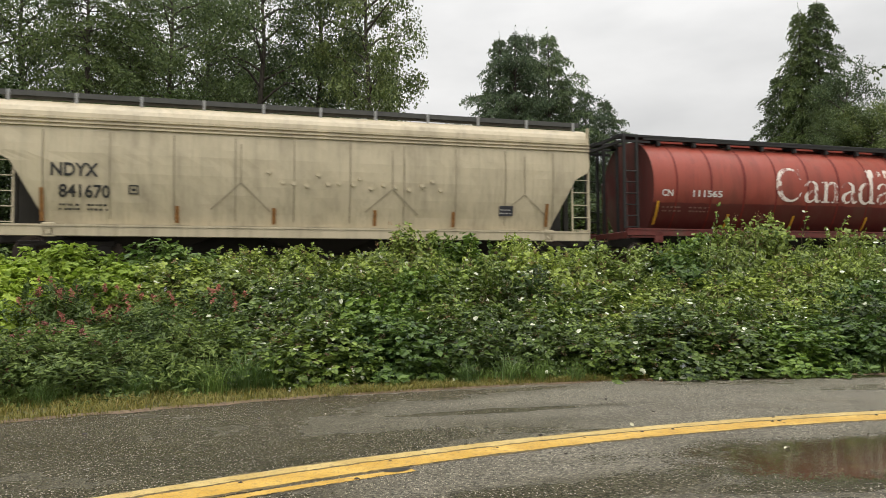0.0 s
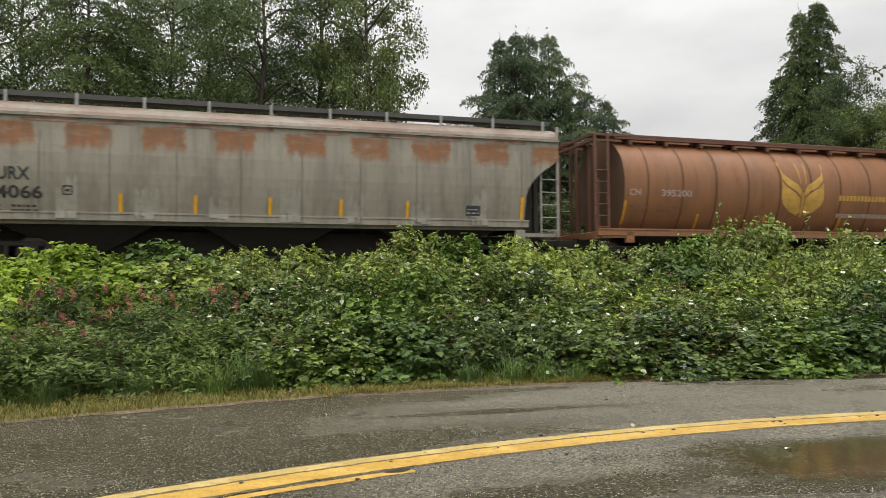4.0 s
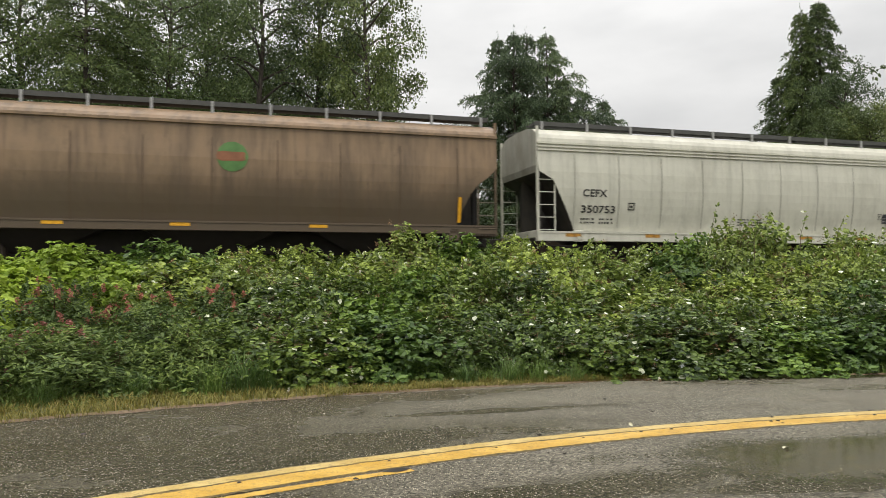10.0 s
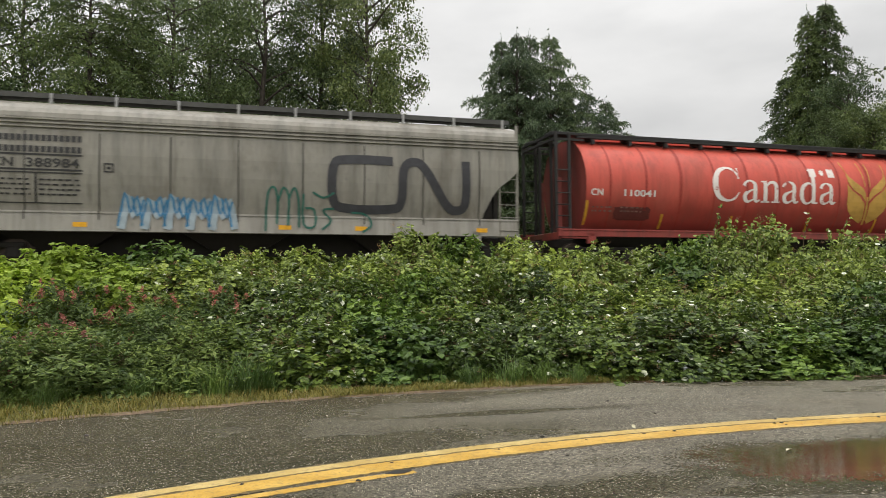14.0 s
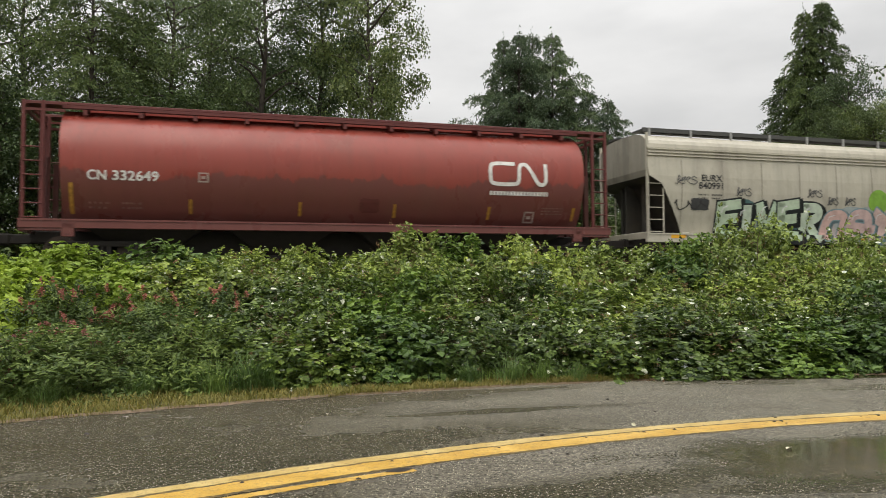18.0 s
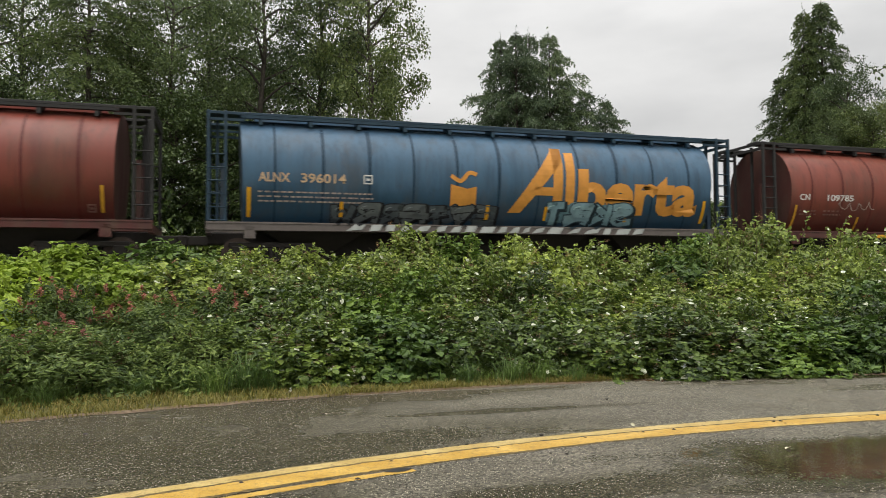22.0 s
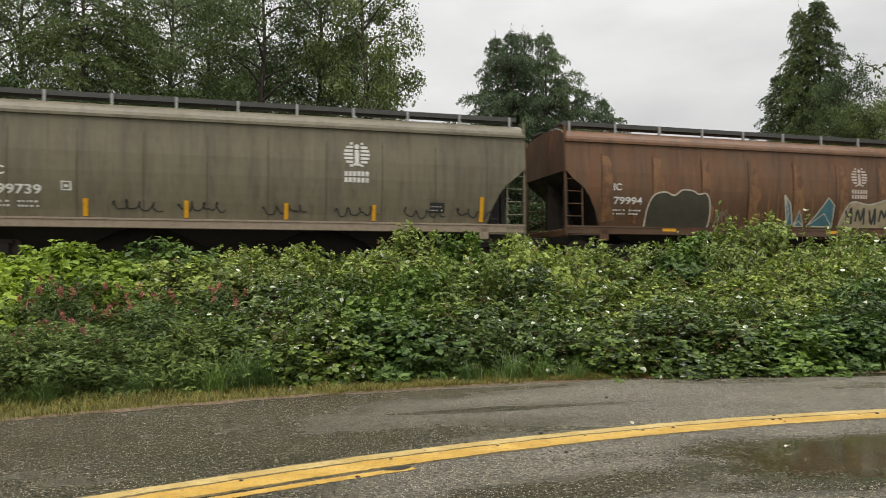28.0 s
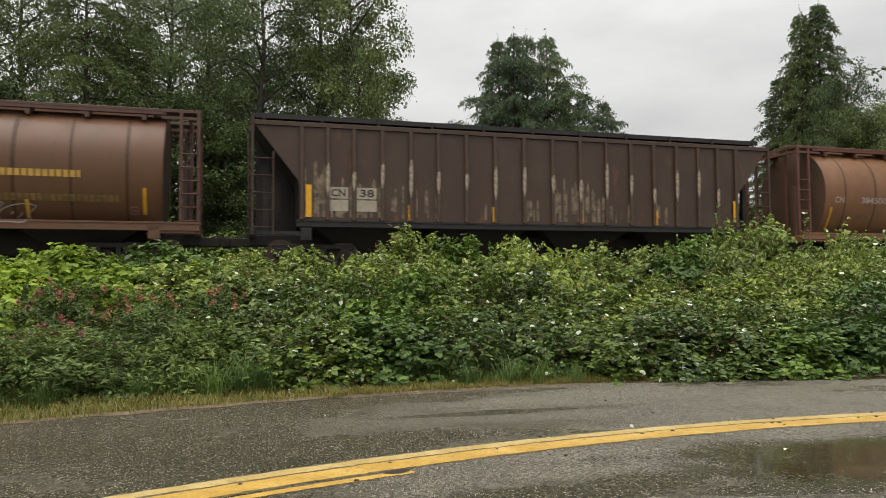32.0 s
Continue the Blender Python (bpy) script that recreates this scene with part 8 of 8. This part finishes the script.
def cedar_tree(seed, high, radius, branches=120, base=0.06, power=0.8, rise=0.5, fine=0.16, mat=None, fill=1.0, wild=0.5):
    """Meshes of one cedar: trunk, limbs, and fronds of drooping sprays along each limb."""
    rng, rnd = np.random.default_rng(seed), random.Random(seed)
    trunk, limbs = bmesh.new(), bmesh.new()
    tube(trunk, [(0, 0, high * i / 8) for i in range(9)], [0.2 * (1 - i / 8.3) + 0.01 for i in range(9)], 8)
    points, ways = [], []
    for i in range(branches):
        t = base + (0.985 - base) * (1 - (1 - i / branches) ** 1.35)
        a = i * 2.39996 + rnd.uniform(-0.4, 0.4)
        reach = max(0.3, radius * ((1 - t) ** power) * rnd.uniform(1 - wild, 1 + wild * 0.55))
        d = np.array((math.cos(a), math.sin(a), 0.0))
        side = np.array((-d[1], d[0], 0.0))
        lift = rise * rnd.uniform(0.6, 1.3)
        arr = np.array([np.array((0, 0, high * t)) + d * reach * q + np.array((0, 0, reach * (lift * q - 0.45 * q ** 2.6))) for q in np.linspace(0, 1, 6)])
        tube(limbs, [tuple(p) for p in arr[:5]], [0.03, 0.024, 0.018, 0.012, 0.005], 4)
        # side twigs of the frond, longest in the middle, their ends hanging
        twigs = int((6 + 11 * reach) * fill)
        for k in range(twigs):
            q = 0.22 + 0.78 * (k + rnd.random()) / twigs
            j = min(4, int(q * 5))
            p = arr[j] + (arr[j + 1] - arr[j]) * (q * 5 - j)
            long = (0.2 + 0.3 * min(reach, 2.2) * (1.12 - q)) * rnd.uniform(0.6, 1.25)
            way = d * 0.75 + side * (1 if k % 2 else -1) * rnd.uniform(0.4, 1.0) + np.array((0, 0, rnd.uniform(-0.1, 0.35)))
            way /= np.linalg.norm(way)
            m = max(3, int(long / fine * 2.7))
            u = (np.arange(m) + rng.uniform(0, 1, m))[:, None] / m
            points.append(p + way * long * u + np.array((0, 0, -0.55 * long)) * u ** 2 + rng.normal(scale=0.03, size=(m, 3)))
            ways.append(np.tile(way, (m, 1)) + np.array((0, 0, -0.9)) * u + rng.normal(scale=0.45, size=(m, 3)))
    # the thin nodding leader
    z = np.linspace(high * 0.93, high * 1.03, 22)
    points.append(np.stack((rng.normal(size=22) * 0.05, rng.normal(size=22) * 0.05, z), 1))
    ways.append(rng.normal(size=(22, 3)) + np.array((0, 0, -0.5)))
    p, a = np.concatenate(points), unit(np.concatenate(ways))
    n = len(p)
    s = unit(np.cross(a, rng.normal(size=(n, 3))))
    L = (fine * rng.uniform(0.8, 1.7, n))[:, None]
    v = np.stack((p, p + a * L * 0.45 + s * L * 0.14, p + a * L, p + a * L * 0.45 - s * L * 0.14), 1).reshape(-1, 3)
    faces = (np.arange(n)[:, None] * 4 + np.arange(4)).tolist()
    return (mesh_of("trunk", trunk, BARK, True), mesh_of("branchwork", limbs, BARK), raw("crown", v.tolist(), faces, mat or CEDAR))


TREES = {}


def add_tree(name, meshes, px, depth, turn, scale, label, base=0.9):
    """Stands a tree where the line of sight px (tangent to the right) meets that depth."""
    ob = empty(name, pose(px * depth, depth, base, 0, 0, turn))
    ob.scale = scale
    tagged(ob, label, "tree", "trees behind the track")
    for part_name, me in zip(("trunk", "branchwork", "crown"), meshes):
        if isinstance(me, list):
            for limb in me:
                put("limb", limb, ob)
        else:
            put(part_name, me, ob)
    return ob


def plant_trees():
    alder = [broad_tree(41, 14, 2.6, 600, 60, 0.115, ALDER), broad_tree(42, 14, 2.9, 470, 60, 0.11, ALDER_LIGHT, 0.2, 1.15),
             broad_tree(43, 14, 2.7, 460, 58, 0.11, ALDER_LIGHT, 0.25)]
    # two airy ones with rising limbs, and three dense dark ones
    airy = [cedar_tree(54, 11, 6.2, 130, 0.06, 0.82, 0.6, 0.14, CEDAR_LIGHT, 1.25, 0.75), cedar_tree(55, 11, 5.8, 120, 0.06, 0.8, 0.65, 0.14, CEDAR_LIGHT, 1.25, 0.75)]
    dense = [cedar_tree(51, 14, 4.6, 250, 0.05, 0.72, 0.35, 0.15, CEDAR, 1.25, 0.45), cedar_tree(52, 14, 4.2, 200, 0.05, 0.7, 0.3, 0.15, CEDAR, 1.2, 0.5),
             cedar_tree(53, 14, 4.0, 170, 0.05, 0.5, 0.35, 0.14, CEDAR, 0.8, 0.55)]

    def tan(x):
        return (x - 784) / 1310
    TREES["lean"] = add_tree("alder_tree", alder[0], tan(655), 31, 20, (0.9, 0.9, 1.16), "tall dark green alder swaying behind the train")
    for x, d, k, s, h in ((560, 34, 2, 1.0, 1.22), (455, 31, 1, 0.95, 1.12), (365, 36, 2, 1.05, 1.15), (300, 30, 1, 0.9, 1.0), (40, 33, 1, 1.0, 1.2), (-40, 29, 1, 1.0, 1.1),
                          (-190, 30, 0, 1.0, 1.1), (620, 40, 0, 1.0, 1.05), (210, 40, 0, 1.0, 1.1), (470, 39, 0, 1.0, 1.0), (410, 41, 0, 1.0, 0.95)):
        add_tree("alder_tree", alder[k], tan(x), d, x * 3, (s, s, h), "leafy green alder with sky showing through its crown")
    # place, depth, and how high the tip stands over the eye's level, as a tangent
    for key, kinds, x, d, k, s, tip in (("dark_a", dense, 150, 29, 2, 0.95, 0.5), ("dark_b", dense, 225, 31, 2, 0.85, 0.46),
                                        ("mid_a", airy, 916, 42, 0, 0.92, 0.352), ("mid_b", airy, 976, 43, 1, 0.95, 0.349), ("mid_c", airy, 940, 44, 1, 0.85, 0.349),
                                        ("mid_d", airy, 889, 43, 0, 0.85, 0.344), ("mid_e", airy, 1040, 45, 1, 0.85, 0.268), ("mid_f", airy, 1074, 46, 0, 0.8, 0.255),
                                        ("mid_g", airy, 1005, 44, 0, 0.8, 0.285),
                                        ("tall_a", dense, 1427, 43, 1, 0.8, 0.38), ("tall_b", dense, 1460, 43, 0, 0.92, 0.394), ("tall_c", dense, 1390, 45, 1, 1.0, 0.29)):
        high = 11 if kinds is airy else 14
        TREES[key] = add_tree("cedar_tree", kinds[k], tan(x), d, x * 7, (s, s, (1.66 + tip * d - 0.9) / (high * 1.03)), "dark green cedar with drooping sprays" if kinds is dense else "airy grey-green cedar with nodding frond tips")
    for x, d, k, s, h in ((1512, 40, 2, 0.72, 0.9), (1500, 39, 0, 0.7, 0.74), (1590, 39, 0, 0.95, 0.74), (1545, 38, 0, 0.75, 0.7), (1470, 38, 2, 0.6, 0.58), (1660, 41, 0, 0.8, 0.82), (1760, 43, 0, 1.0, 1.1)):
        add_tree("alder_tree", alder[k], tan(x), d, x, (s, s, h), "bushy green tree beside tall cedars")
    # a tree beyond the view, of which one twig hangs in
    near = add_tree("alder_tree", alder[1], tan(1790), 27, 70, (0.9, 0.9, 0.9), "leafy alder with one long drooping twig")
    rng = np.random.default_rng(31)
    twig = bmesh.new()
    turn = near.matrix_basis.to_quaternion().inverted()
    ends = [turn @ Vector(((tan(x) - tan(1790)) * 27, 0, z)) / 0.9 for x, z in ((1790, 8.6), (1700, 9.3), (1610, 8.9), (1552, 8.3))]
    tube(twig, [tuple(p) for p in ends], [0.06, 0.04, 0.02, 0.008], 5)
    part("long_twig", twig, BARK, near)
    q = np.array([tuple(ends[2].lerp(ends[3], k / 45)) for k in range(46)]) + rng.normal(scale=0.12, size=(46, 3))
    v, f = leaves(q, unit(rng.normal(size=(46, 3)) + np.array((0, 0, 0.8))), 0.15, rng, 1, 0.6, 0.6)
    put("twig_leaves", raw("twig_leaves", v.tolist(), f, ALDER), near)
    # thicket behind the track
    rnd = random.Random(9)
    young = [broad_tree(44, 9, 2.2, 620, 56, 0.11, SHADED_THICKET, 0.05), broad_tree(45, 9, 2.0, 560, 56, 0.11, SHADED_THICKET, 0.05)]
    for i in range(17):
        u = -20 + i * 2.9 + rnd.uniform(-0.7, 0.7)
        p = on_track(u, 7.4 + rnd.uniform(-0.6, 1.2), 0)
        k = rnd.uniform(0.75, 1.0) * (1.0 if u < -2 else 0.6)
        add_tree("young_alder", young[i % 2], p.x / p.y, p.y, i * 50, (1.0, 1.0, k), "young leafy alder close behind the track")
    thick = bush_parts("bramble", 901), bush_parts("bramble", 907)
    for row in range(2):
        for i in range(26):
            u = -22 + i * 2.3 + rnd.uniform(-0.5, 0.5)
            p = on_track(u, 5.2 + row * 2.4, 0)
            high = (1.5 if row == 0 else 2.0) * rnd.uniform(0.75, 1.2)
            stem, foliage, _, _ = thick[rnd.randrange(2)]
            ob = empty("thicket_bush", pose(p.x, p.y, 0.8, 0, 0, rnd.uniform(0, 360)))
            ob.scale = (1.6, 1.6, high)
            tagged(ob, "dark green leafy thicket behind the track", "bush", "thicket behind the track")
            put("cane_tangle", stem, ob)
            put("foliage", foliage, ob)


plant_trees()
plant_hedge()
plant_grass()
litter()


# ---- what moves ----
# a slight surge of the train: seconds and metres
SLACK = {5.5: -0.3, 6.0: 0.2, 6.5: 0.12, 7.0: 0.08, 9.0: -0.13, 14.0: 0.08}


def motions():
    times = [i * 1.0 for i in range(33)]
    halves = [i * 0.5 for i in range(65)]
    for number, car in enumerate(CARS):
        lead = ENDS[number - 1] if number else ENDS[0] - 17.9
        length = ENDS[number] - lead - GAP
        start = ENDS[number] - length / 2
        walk(car, [(t, track_pose(start - SPEED * t - 0.5 * SLOW * t * t + SLACK.get(t, 0.0))) for t in halves])
    # trees nod in the wind: seconds and degrees to the right
    tall = [(0, 0), (2, -0.11), (6, -0.11), (7, 0.19), (8, 0.39), (9, 0.51), (10, 0.65), (11, 1.44), (12, 1.11), (13, 1.2), (14, 1.44), (16.5, 0.79), (17, 0.95),
            (18, 0.64), (19, 0.33), (20, 0.39), (21, 1.22), (22, 0.62), (23, -0.29), (24, 0.15), (25, -0.29), (28, -0.11), (29, -0.23), (30, 0.13), (32, 0.35)]
    mid = [(0, 0), (3, -0.13), (6, 0.06), (7, -0.13), (9, 0.24), (10, -0.13), (12, 0.21), (13, -0.42), (14, 0.06), (17, 0.21), (18, 0.58), (19, -0.34), (20, -0.44),
           (21, 0.52), (22, 0.01), (23, 0.76), (24, 0.01), (25, -0.52), (27.5, -1.22), (28, -1.03), (29, -1.7), (30, -1.3), (31, -1.03), (32, -0.3)]
    lean = [(0, 0), (3, -0.1), (6, 0.04), (8, 0.37), (10, 0.03), (12, 0.16), (14, -0.11), (16.5, 0.45), (18, 0.16), (19, 0.01), (20, 0.22), (22, 0.43), (23, 0.3),
            (24, -0.3), (25, -1.0), (25.5, -1.1), (27.5, -0.39), (28, -0.8), (29, -2.6), (30, -3.4), (31, -3.5), (32, -3.0)]
    for key, tree in TREES.items():
        rows = lean if key == "lean" else tall if key.startswith("tall") else mid
        place, turn = tree.matrix_basis.translation.copy(), tree.matrix_basis.to_euler().z
        walk(tree, [(t, Matrix.Translation(place) @ Matrix.Rotation(radians(a), 4, "Y") @ Matrix.Rotation(turn, 4, "Z")) for t, a in rows])
    # the hedge stirs in the draught of the train
    rnd = random.Random(77)
    for bush in HEDGE:
        place, turn = bush.matrix_basis.translation.copy(), bush.matrix_basis.to_euler().z
        rows = [(t, Matrix.Translation(place) @ Matrix.Rotation(radians(rnd.uniform(-0.7, 0.7)), 4, "Y") @ Matrix.Rotation(radians(rnd.uniform(-0.5, 0.5)), 4, "X")
                 @ Matrix.Rotation(turn, 4, "Z")) for t in times[::2]]
        walk(bush, rows)


motions()
